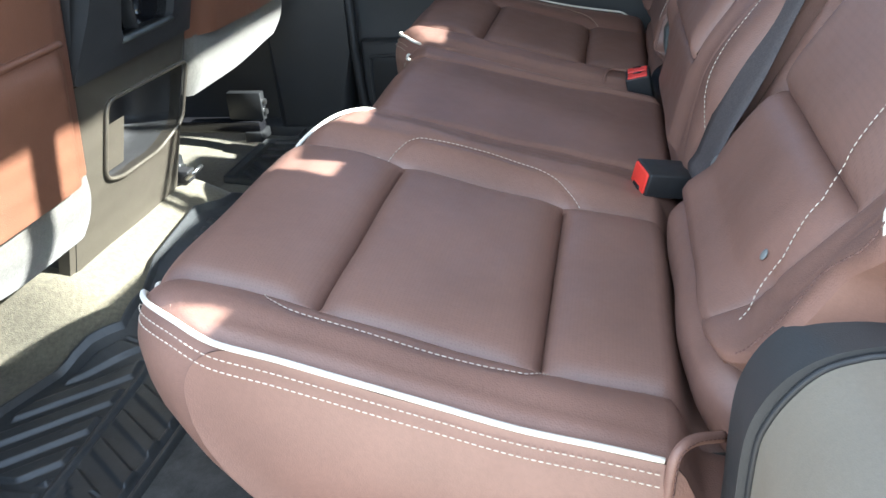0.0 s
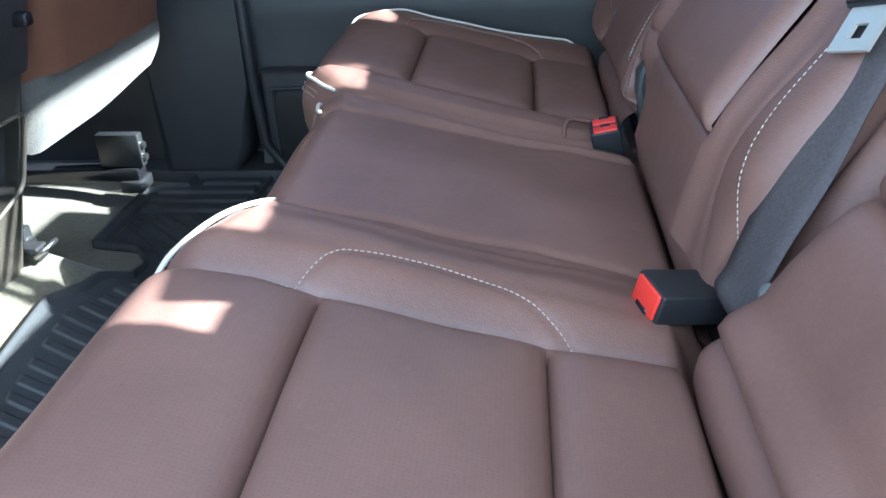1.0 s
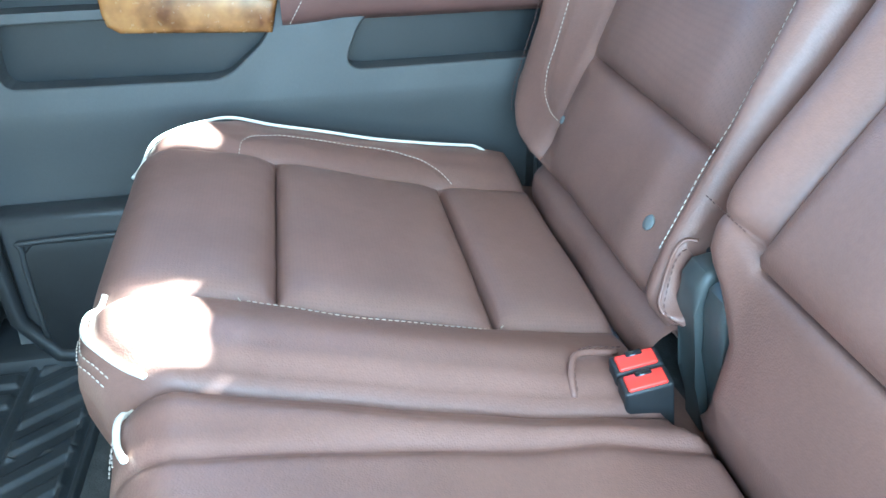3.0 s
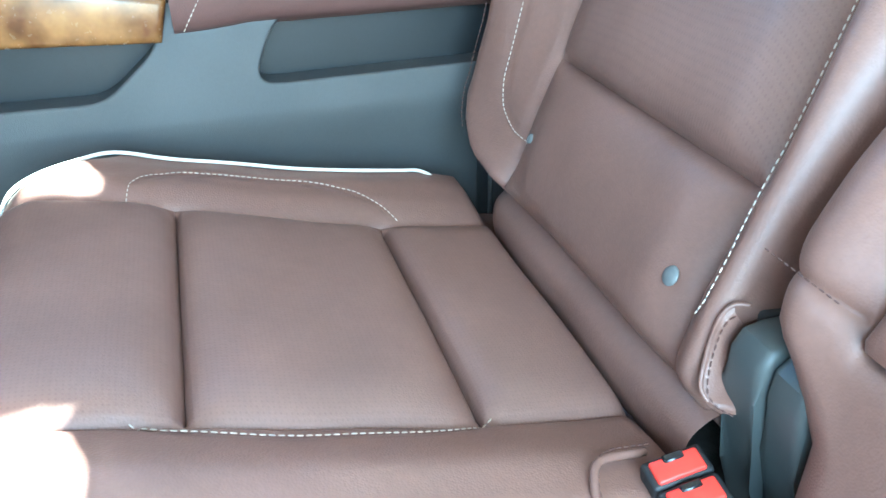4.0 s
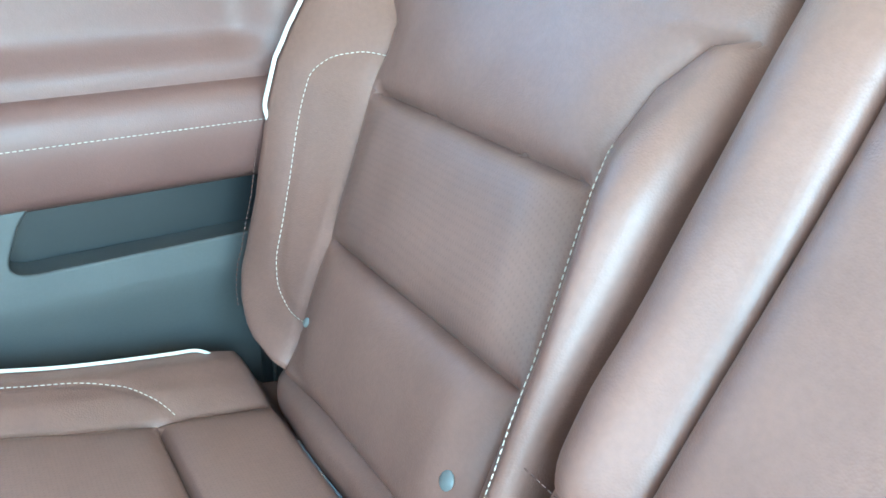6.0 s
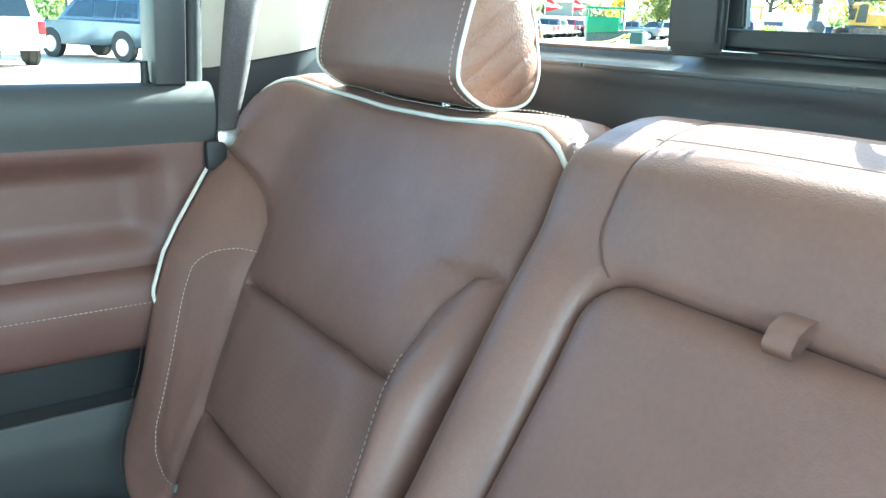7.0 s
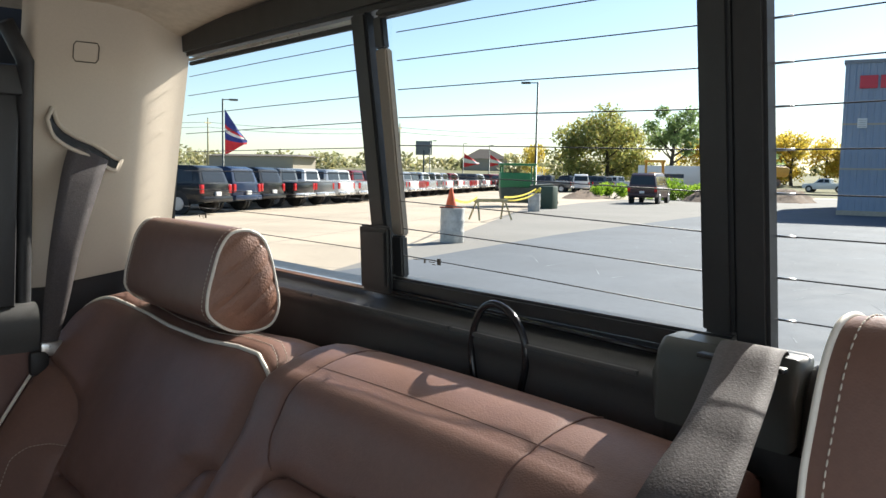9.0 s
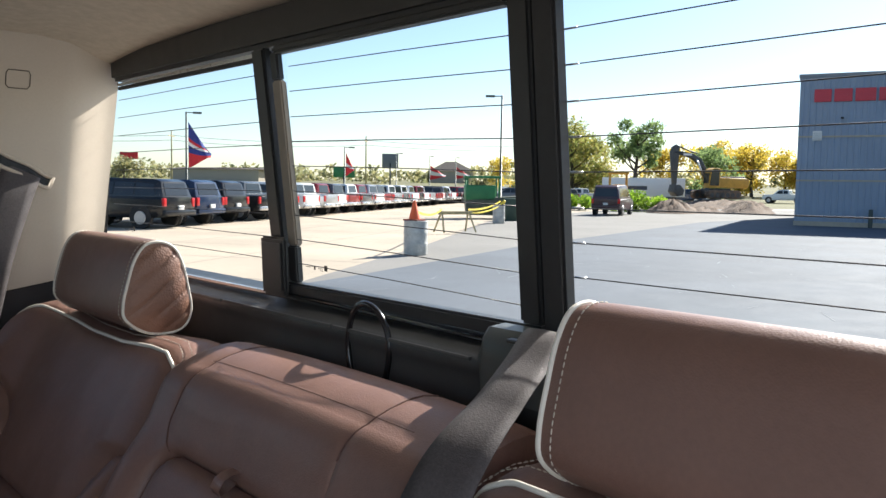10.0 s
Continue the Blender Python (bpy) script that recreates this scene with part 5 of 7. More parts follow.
# wood strip and upholstered armrest
part("wood_strip", prism([(0.012, 0.565), (0.016, 0.548), (0.03, 0.539), (0.21, 0.530), (0.222, 0.575), (0.012, 0.60)], 1, 1.612, 1.66, 0.008, 3), WOOD, door, "glossy burl wood strip")
ys_ = np.linspace(0.223, 0.655, 30)
prof = curve_points([(1.64, 0, 0.536), (1.617, 0, 0.55), (1.607, 0, 0.58), (1.604, 0, 0.607), (1.609, 0, 0.633), (1.626, 0, 0.647), (1.66, 0, 0.652)], 5)
A = np.stack([np.stack([np.full(len(prof), x), prof[:, 0], prof[:, 2] - 0.006 * math.sin(max(0, min(1, (0.30 - x) / 0.08)) * 1.57)], -1) for x in ys_])
sheet("armrest", A, DOOR_LEATHER, door, "brown leather armrest with a sewn seam", (0, -1, 0))
stitches("stitching", [(x, 1.6025, 0.609 - 0.02 * max(0, (0.30 - x) / 0.08) ** 2) for x in np.linspace(0.24, 0.65, 40)], door)
stitches("stitching", [(0.232 + 0.03 * k, 1.612 - 0.006 * k, 0.54 + 0.05 * k) for k in np.linspace(0, 1, 8)], door)
# upper upholstery with its soft hollow, and the cap under the glass
ux, uz = np.meshgrid(np.linspace(-0.19, 0.655, 70), np.linspace(0.645, 0.805, 24), indexing="ij")
hollow = step01(0.66, 0.70, uz) * (1 - step01(0.755, 0.79, uz)) * (1 - step01(0.55, 0.61, ux))
sheet("upper_panel", np.stack([ux, 1.63 + 0.025 * hollow, uz], -1), DOOR_LEATHER, door, "brown upholstered upper panel", (0, -1, 0))
part("upper_backing", prism([(-0.19, 0.60), (0.655, 0.60), (0.655, 0.80), (-0.19, 0.80)], 1, 1.662, 1.70), PLASTIC, door)
cx_ = np.linspace(-0.19, 0.66, 20)
prof = curve_points([(1.628, 0, 0.797), (1.622, 0, 0.83), (1.626, 0, 0.855), (1.645, 0, 0.868), (1.69, 0, 0.862)], 5)
sheet("window_cap", np.stack([np.stack([np.full(len(prof), x), prof[:, 0], prof[:, 2]], -1) for x in cx_]), PLASTIC_SOFT, door, "slate plastic cap below the glass", (0, -1, 1))
bm = bmesh.new()
bmesh.ops.create_cone(bm, cap_ends=True, segments=12, radius1=0.006, radius2=0.0045, depth=0.03, matrix=Matrix.Translation((0.585, 1.648, 0.878)))
part("lock_pin", bm, BLACK, door)
# frame round the glass
part("glass_frame", prism([(0.592, 0.865), (0.63, 0.865), (0.645, 1.21), (0.60, 1.17)], 1, 1.63, 1.69, 0.006), PLASTIC, door)
part("glass_frame", prism([(-0.19, 0.865), (-0.15, 0.865), (-0.15, 1.17), (-0.19, 1.21)], 1, 1.63, 1.69, 0.006), PLASTIC, door)
part("glass_frame", prism([(-0.19, 1.172), (0.645, 1.172), (0.645, 1.215), (-0.19, 1.215)], 1, 1.615, 1.68, 0.006), PLASTIC, door)
g = part("pane", prism([(-0.15, 0.862), (0.598, 0.862), (0.606, 1.175), (-0.15, 1.175)], 1, 1.672, 1.675), GLASS, door, "clear door glass")
g.visible_shadow = False
# seal between door and pillar
tube("seal", [(0.655, 1.655, 0.12), (0.655, 1.655, 0.5), (0.645, 1.66, 0.86), (0.652, 1.652, 1.1), (0.648, 1.615, 1.22), (0.62, 1.60, 1.27)], 0.012, BLACK, door, "black rubber door seal", n=10)

# ---- pillars, side walls, roof ----
bp = tagged(part("b_pillar", prism([(-0.40, 0.10), (-0.24, 0.10), (-0.205, 0.16), (-0.19, 0.3), (-0.185, 0.9), (-0.20, 1.28), (-0.36, 1.28), (-0.40, 0.5)], 1, 1.575, 1.72, 0.02, 3), PLASTIC, None), "charcoal plastic pillar between the doors", "pillar", kind="structure")
tube("seal", [(-0.185, 1.585, 0.9), (-0.178, 1.585, 0.3), (-0.17, 1.585, 0.17), (-0.13, 1.585, 0.11), (-0.05, 1.585, 0.095), (0.3, 1.585, 0.092)], 0.012, BLACK, bp, "black rubber seal", n=10)
sill = tagged(part("sill_plate", boxed((-0.9, 1.575, 0.0), (0.66, 1.76, 0.112), 0.01), PLASTIC, None), "charcoal door sill", "sill", kind="structure")
# C pillar: beige above, charcoal below, leaning inwards at the top
cp = thing("c_pillar", "beige plastic rear pillar trim above charcoal lower trim", "pillar", kind="structure")


def pillar_y(x, z):
    return 1.662 - 0.30 * (z - 1.07) + 0.06 * step01(0.80, 0.93, x)


px_, pz_ = np.meshgrid(np.concatenate([[0.648], np.linspace(0.655, 0.910, 24)]), np.linspace(0.885, 1.33, 30), indexing="ij")
low = 0.880 + 0.17 * np.maximum(0, px_ - 0.69)
PZ = low + (1.33 - low) * (pz_ - 0.885) / (1.33 - 0.885)
PY = pillar_y(px_, PZ)
PY[0] += 0.03
sheet("upper_trim", np.stack([px_, PY, PZ], -1), TRIM_BEIGE, cp, "beige upper pillar trim", (0, -1, 0))
PZ2 = 0.3 + (low - 0.003 - 0.3) * (pz_ - 0.885) / (1.33 - 0.885)
sheet("lower_trim", np.stack([px_, pillar_y(px_, PZ2) + 0.004, PZ2], -1), PLASTIC, cp, "charcoal lower pillar trim", (0, -1, 0))
part("body_panel", boxed((0.64, 1.79, 0.1), (0.905, 1.80, 1.34)), PLASTIC, cp)
# belt slot: a dark slit in a raised rim
slot = curve_points([(0.684, 0, 1.15), (0.694, 0, 1.126), (0.716, 0, 1.110), (0.75, 0, 1.096), (0.778, 0, 1.079), (0.791, 0, 1.076)], 6)
rim = [np.array([p[0], float(pillar_y(p[0], p[2])) - 0.003, p[2]]) for p in slot]
nrm = 0.009
ring = [r + np.array([0.004, 0, nrm]) for r in rim] + [r + np.array([-0.004, 0, -nrm]) for r in rim[::-1]]
tube("slot_rim", np.array(ring), 0.0035, TRIM_BEIGE, cp, closed=True)
sheet("slot", np.stack([np.array([r + np.array([0.003, 0.001, nrm * 0.8]) for r in rim]), np.array([r + np.array([-0.003, 0.001, -nrm * 0.8]) for r in rim])]), GLOSS, cp, "dark belt slot", (0, -1, 0))
tube("cover_joint", np.array([(x, float(pillar_y(x, z)) - 0.0005, z) for x, z in ((0.715, 1.255), (0.745, 1.255), (0.748, 1.25), (0.748, 1.232), (0.744, 1.227), (0.716, 1.227), (0.712, 1.232), (0.712, 1.25))]), 0.0008, OLIVE_PLASTIC, cp, closed=True)
# far belt
far_belt = thing("seat_belt", "grey seat belt hanging from a slot in the beige pillar", "seat belt", "seat belts")
ribbon("webbing", [(0.715, 1.651, 1.108), (0.697, 1.636, 1.055), (0.675, 1.62, 0.95), (0.664, 1.618, 0.86), (0.662, 1.62, 0.825), (0.66, 1.62, 0.805)],
       [(0.772, 1.65, 1.083), (0.751, 1.636, 1.035), (0.72, 1.622, 0.95), (0.70, 1.618, 0.87), (0.688, 1.62, 0.825), (0.682, 1.62, 0.805)], 0.0022, WEBBING, far_belt)
part("latch_plate", boxed((0.658, 1.612, 0.79), (0.69, 1.622, 0.812), 0.004, 2), STEEL, far_belt, "pale metal latch plate")
part("grip", boxed((0.642, 1.61, 0.762), (0.67, 1.626, 0.80), 0.007, 2), BLACK, far_belt, "black plastic grip")
ribbon("webbing", [(0.645, 1.62, 0.77), (0.634, 1.622, 0.70), (0.63, 1.625, 0.55)], [(0.665, 1.618, 0.77), (0.652, 1.62, 0.70), (0.645, 1.625, 0.55)], 0.0022, WEBBING, far_belt)

# near side: wheel-arch trim at the open door
arch = thing("door_jamb_trim", "taupe and charcoal plastic jamb trim beside the bench", "jamb trim", kind="structure")
out = curve_points([(0.529, 0, 0.34), (0.529, 0, 0.405), (0.534, 0, 0.436), (0.546, 0, 0.461), (0.564, 0, 0.479), (0.586, 0, 0.489), (0.615, 0, 0.494), (0.70, 0, 0.499), (0.80, 0, 0.50)], 4)
outline = [(0.529, 0.05)] + [(p[0], p[2]) for p in out] + [(0.8, 0.05)]
part("inner_trim", prism(outline, 1, 0.122, 0.172, 0.005, 3), PLASTIC, arch, "charcoal inner jamb trim")
out = curve_points([(0.538, 0, 0.30), (0.538, 0, 0.40), (0.543, 0, 0.431), (0.555, 0, 0.456), (0.569, 0, 0.473), (0.586, 0, 0.482), (0.61, 0, 0.487), (0.70, 0, 0.492), (0.80, 0, 0.493)], 4)
outline = [(0.538, 0.05)] + [(p[0], p[2]) for p in out] + [(0.8, 0.05)]
part("outer_trim", prism(outline, 1, -0.02, 0.119, 0.018, 4), TAUPE, arch, "taupe outer jamb trim")
tube("seam_seal", np.array([(p[0] - 0.001, 0.1205, p[2] + 0.0005) for p in out]), 0.0025, BLACK, arch)
# C pillar of the open side and the walls that close the cab
part("pillar", boxed((0.66, 0.03, 0.5), (0.97, 0.06, 1.34)), TRIM_BEIGE, tagged(thing("c_pillar", "beige plastic rear pillar trim at the open door", "pillar", kind="structure")))
wall = tagged(part("front_side_wall", prism([(-1.7, 0.0), (-0.40, 0.0), (-0.40, 0.86), (-1.7, 0.86)], 1, 1.64, 1.70), PLASTIC, None), "plain dark front door panel", "wall", kind="structure")
wall2 = tagged(part("front_side_wall", prism([(-1.7, 0.0), (-0.36, 0.0), (-0.36, 0.86), (-1.7, 0.86)], 1, 0.01, 0.06), PLASTIC, None), "plain dark front door panel at the open side", "wall", kind="structure")
tagged(part("b_pillar", boxed((-0.38, 0.01, 0.05), (-0.24, 0.10, 1.30), 0.015), PLASTIC, None), "charcoal pillar at the open side", "pillar", kind="structure")
tagged(part("dashboard", prism([(-1.75, 0.0), (-1.25, 0.0), (-1.18, 0.55), (-1.35, 0.78), (-1.75, 0.84)], 1, 0.03, 1.68, 0.03, 3), PLASTIC, None), "plain dark dashboard", "dashboard", kind="structure")
roof = thing("ceiling", "beige fabric headliner", "ceiling", kind="structure")
rx_, ry_ = np.meshgrid(np.linspace(-1.0, 0.90, 40), np.linspace(0.04, 1.68, 40), indexing="ij")
rz_ = 1.328 - 0.022 * (np.abs(ry_ - MID) / 0.8) ** 4 - 0.022 * step01(0.76, 0.89, rx_)
sheet("headliner", np.stack([rx_, ry_, rz_], -1), HEADLINER, roof, out=(0, 0, -1))
part("roof_skin", boxed((-1.02, 0.0, 1.335), (1.055, 1.72, 1.36), 0.01), PLASTIC, roof)

# ---- rear window wall ----
rear = thing("rear_window", "rear window with a sliding centre pane, black frame and heater wires", "window", kind="structure")
LEAN_W = 0.05


def wx(z, d=0.0):
    return 0.918 - LEAN_W * (z - 0.93) + d


def win_bar(name, y0, y1, z0, z1, d0, d1, mat, bevel=0.004, label="", lean_y=0.0):
    """A bar in the window's leaning plane from depth d0 (towards the cab: minus) to d1."""
    bm = bmesh.new()
    v = []
    for d in (d0, d1):
        for y, z in ((y0, z0), (y1, z0), (y1, z1), (y0, z1)):
            v.append(bm.verts.new((wx(z, d), y + lean_y * (z - z0), z)))
    for q in ((0, 1, 2, 3), (7, 6, 5, 4), (0, 4, 5, 1), (1, 5, 6, 2), (2, 6, 7, 3), (3, 7, 4, 0)):
        bm.faces.new([v[i] for i in q])
    if bevel:
        bmesh.ops.bevel(bm, geom=bm.edges[:], offset=bevel, segments=2, affect="EDGES")
    return part(name, bm, mat, rear, label)


TOP, BOT = 1.256, 0.933
win_bar("header", 0.05, 1.645, TOP, 1.305, -0.012, 0.04, FRAME, 0.006, "charcoal window header")
win_bar("header_strip", 1.135, 1.64, 1.2485, 1.2525, -0.004, 0.002, STEEL, 0.001, "thin bright strip under the header")
win_bar("header_strip", 1.135, 1.64, 1.2415, 1.2475, -0.002, 0.004, BLACK, 0.001)
win_bar("bottom_rail", 0.03, 1.77, 0.895, BOT, -0.004, 0.05, FRAME, 0.004)
win_bar("side_frame", 1.785, 1.88, 0.90, 1.30, 0.004, 0.0065, BLACK, 0.0, lean_y=-0.30)
win_bar("side_frame", -0.16, -0.054, 0.90, 1.30, 0.004, 0.0065, BLACK, 0.0, lean_y=0.30)
# the sliding centre pane in its frame
win_bar("slider_stile", 1.088, 1.118, 0.952, TOP, -0.010, 0.006, FRAME, 0.003, "charcoal slider frame", lean_y=0.12)
win_bar("slider_edge", 1.066, 1.0872, 1.0, 1.212, -0.006, 0.004, TAUPE, 0.002, "taupe edge strip of the slider", lean_y=0.11)
win_bar("slider_edge", 1.067, 1.0872, 0.952, 0.9995, -0.006, 0.004, FRAME, 0.002, lean_y=0.05)
win_bar("slider_edge", 1.0935, 1.1105, 1.2125, TOP - 0.008, -0.006, 0.004, FRAME, 0.002, lean_y=0.11)
win_bar("slider_stile", 0.6515, 0.679, 0.952, TOP, -0.010, 0.008, FRAME, 0.003, lean_y=0.045)
win_bar("fixed_post", 0.6235, 0.6508, 0.935, TOP, -0.008, 0.009, BLACK, 0.003, "black fixed window post", lean_y=0.045)
win_bar("slider_rail", 0.6515, 1.119, 0.935, 0.9515, -0.010, 0.008, FRAME, 0.003)
win_bar("slider_rail", 0.694, 1.105, 1.246, TOP - 0.0005, -0.009, 0.008, FRAME, 0.003)
tube("track", [(wx(0.93, -0.012), y, 0.9285 + 0.02 * (y - 0.7)) for y in (0.66, 0.8, 0.95, 1.08)], 0.0022, GLOSS, rear, "black slider track", n=6)
# sunlight on the sill, put in as a bright steel strip
win_bar("sunlit_sill", 1.14, 1.52, 0.9308, 0.9345, -0.012, -0.004, STEEL, 0.001, "sunlit sill edge drawn as a bright strip below the fixed pane")
latch = win_bar("latch", 1.078, 1.1375, 0.932, 1.010, -0.018, -0.0105, FRAME, 0.003, "charcoal slider latch")
win_bar("latch_grip", 1.084, 1.1315, 0.940, 1.003, -0.0205, -0.0185, PLASTIC, 0.001)
for y0, y1, d in ((-0.10, 0.64, 0.008), (0.66, 1.095, -0.003), (1.10, 1.79, 0.008)):
    p = win_bar("pane", y0, y1, 0.92, 1.262, d, d + 0.004, GLASS, 0.0, "clear rear glass")
    p.visible_shadow = False
for z in (1.249, 1.218, 1.187, 1.155, 1.124, 1.093, 1.061, 1.030, 0.999, 0.968):
    for y0, y1, d, rise in ((-0.04, 0.624, 0.0073, 0.0), (0.6805, 1.071, -0.0037, 0.024), (1.12, 1.7568 - 0.30 * (z - 0.9), 0.0073, 0.0)):
        za = z + (0.008 if y0 > 1 else 0.0)
        if za > 1.244:
            continue
        zb = za + rise * (y1 - y0)
        tube("heater_wire", [(wx(za, d), y0, za), (wx(za, d), 0.5 * (y0 + y1), 0.5 * (za + zb) + 0.0006), (wx(zb, d), y1, zb)], 0.0006, BLACK, rear, n=5)
        if y1 < 0.7:
            y = y1 + 0.045 * (z - 0.94)
            tube("wire_end", [(wx(z, 0.0068), y - 0.014, z), (wx(z, 0.0068), y, z)], 0.0010, STEEL, rear, n=5)
# tiny glass marking as plain bars
MARK = material("faded_glass_print", (0.13, 0.11, 0.09), 0.7, vary=0.2, vscale=300)
for y0, z0, d in ((1.625, 0.9905, 0.0068), (1.002, 0.972, -0.0042)):
    for dy, wdt, dz, hgt in ((0.0, 0.006, 0.0, 0.007), (0.009, 0.013, 0.0042, 0.0008), (0.010, 0.010, 0.0018, 0.0008), (0.009, 0.006, -0.0006, 0.0008), (0.026, 0.003, 0.0, 0.005), (0.031, 0.004, 0.0036, 0.0008), (0.037, 0.011, 0.0024, 0.0008)):
        win_bar("glass_mark", y0 + dy, y0 + dy + wdt, z0 + dz, z0 + dz + hgt, d, d + 0.0006, MARK, 0.0)
# bulkhead trim under the glass
bulk = thing("rear_bulkhead", "charcoal rear bulkhead trim below the window", "wall", kind="structure")
yy = np.linspace(0.04, 1.67, 30)
prof = curve_points([(0.918, 0, 0.929), (0.906, 0, 0.924), (0.895, 0, 0.9185), (0.887, 0, 0.9155), (0.884, 0, 0.912), (0.884, 0, 0.904), (0.887, 0, 0.89), (0.886, 0, 0.85), (0.88, 0, 0.70), (0.87, 0, 0.3)], 4)
sheet("trim_panel", np.stack([np.stack([prof[:, 0], np.full(len(prof), y), prof[:, 2]], -1) for y in yy]), PLASTIC, bulk, out=(-1, 0, 0))
# highlight along the ledge's edge, drawn as strips of paler plastic
for y0, y1 in ((0.72, 0.95), (0.955, 1.22), (1.225, 1.52)):
    part("ledge_highlight", boxed((0.8822, y0, 0.9118), (0.8862, y1, 0.9160), 0.001), PLASTIC_SOFT, bulk)
part("outer_wall", boxed((0.93, 0.03, 0.0), (0.965, 1.70, 0.93)), PLASTIC, bulk)
# black cable loop that releases the seat
cable = thing("release_loop", "black plastic-coated cable loop behind the centre backrest", "cable loop")
tube("cable", curve_points([(0.886, 0.916, 0.84), (0.885, 0.915, 0.866), (0.885, 0.920, 0.895), (0.885, 0.917, 0.92), (0.885, 0.906, 0.94), (0.885, 0.888, 0.9475), (0.885, 0.866, 0.941), (0.885, 0.850, 0.923), (0.885, 0.845, 0.90), (0.886, 0.852, 0.868), (0.886, 0.857, 0.84)], 6), 0.0036, GLOSS, cable, n=10)
# belt guide on the window post
guide = thing("belt_guide", "grey-green plastic belt guide by the window post", "belt guide")
gout = [(0.873, 0.885), (0.872, 0.922), (0.874, 0.940), (0.882, 0.9495), (0.902, 0.951), (0.906, 0.885)]
part("housing", prism(gout, 1, 0.585, 0.698, 0.006, 3), PLASTIC_GREEN, guide, "grey-green textured housing")
part("base", prism([(0.878, 0.835), (0.877, 0.8845), (0.906, 0.8845), (0.906, 0.835)], 1, 0.54, 0.692, 0.004, 2), BLACK, guide, "black base")
part("side_cover", prism([(0.880, 0.855), (0.879, 0.925), (0.884, 0.940), (0.893, 0.9465), (0.906, 0.9455), (0.906, 0.855)], 1, 0.50, 0.584, 0.005, 3), PLASTIC, guide, "charcoal side cover")
part("slot_lip", boxed((0.864, 0.590, 0.9415), (0.8725, 0.656, 0.9455), 0.0015), FRAME, guide)
# ---- outside ----
GROUND = -0.62


def land(x, y):
    """The lot is level and the land beyond it rises a little."""
    return GROUND + 3.2 * step01(95, 230, np.hypot(x, y)) + 6.0 * step01(230, 900, np.hypot(x, y))


CONCRETE = material("sunlit_concrete", (0.44, 0.365, 0.275), 0.95, vary=0.12, vscale=0.25, bump=0.3, gscale=25)
ASPHALT = material("grey_asphalt", (0.2, 0.188, 0.17), 0.9, vary=0.1, vscale=0.3, bump=0.3, gscale=30)
SEALED = material("dark_sealed_asphalt", (0.085, 0.1, 0.12), 0.85, vary=0.15, vscale=0.35, bump=0.25, gscale=30)
GRASS = material("dry_grass", (0.16, 0.15, 0.06), 0.95, vary=0.3, vscale=0.05, bump=0.4, gscale=12)
JOINT = material("concrete_joint", (0.24, 0.21, 0.175), 0.9, vary=0.1)
CHALK = material("pale_scuffs", (0.27, 0.29, 0.31), 0.9, vary=0.1)
rr = np.concatenate([np.linspace(0, 90, 16), np.geomspace(95, 3000, 40)])
aa = np.linspace(0, 2 * math.pi, 73)
R_, A_ = np.meshgrid(rr, aa, indexing="ij")
gxx, gyy = R_ * np.cos(A_), R_ * np.sin(A_)
ground = sheet("ground", np.stack([gxx, gyy, land(gxx, gyy) - 0.012], -1), GRASS)
tagged(ground, "level ground with dry grass beyond the parking lot", "ground", kind="structure")


def lot_turn(x, y):
    """The plan of the lot lies askew to the cab by one degree."""
    c, s = math.cos(radians(0.95)), math.sin(radians(0.95))
    return 0.35 + c * (x - 0.35) - s * (y - 0.2), 0.2 + s * (x - 0.35) + c * (y - 0.2)


def flat_area(name, pts, lift, mat, label, category):
    bm = bmesh.new()
    bm.faces.new([bm.verts.new((*lot_turn(x, y), GROUND + lift)) for x, y in pts])
    return tagged(part(name, bm, mat, None, smooth=False), label, category, kind="structure")


lot = flat_area("pavement", [(-60, -60), (60, -75), (100, -20), (96, 40), (70, 72), (40, 80), (-20, 70), (-70, 30)], -0.006, CONCRETE, "pale sunlit concrete parking lot", "pavement")
flat_area("road", [(8.7, 12.5), (-20, -6.5), (-20, -50), (80, -50), (88, 10), (80, 44), (60, 42), (42.6, 34.9), (30.4, 28.6), (17.1, 18.4)], 0.0, ASPHALT, "grey asphalt drive beside the concrete lot", "road")
sealed = flat_area("road", [(9.5, 12.4), (-18, 3.5), (-18, -48), (78, -48), (82, 5), (60, 25), (42.5, 23.3), (30, 19.5), (18.5, 16.0)], 0.005, SEALED, "dark sealed asphalt with pale scuffs", "road")
bm = bmesh.new()
rs = np.random.RandomState(4)
for i in range(260):
    x, y = rs.uniform(5, 34), rs.uniform(-6, 15)
    if y > 13.0 + 0.27 * (x - 9) - 0.6:
        continue
    a, le, wd = rs.normal(0.5, 0.7), rs.uniform(0.08, 0.5), rs.uniform(0.004, 0.012)
    c, s = math.cos(a), math.sin(a)
    q = [bm.verts.new((x + c * u - s * v, y + s * u + c * v, GROUND + 0.0085)) for u, v in ((-le, -wd), (le, -wd * 0.3), (le, wd * 0.3), (-le, wd))]
    bm.faces.new(q)
sc = part("scuffs", bm, CHALK, sealed, "pale scuff marks", smooth=False)
tagged(sc, kind="stuff")
bm = bmesh.new()
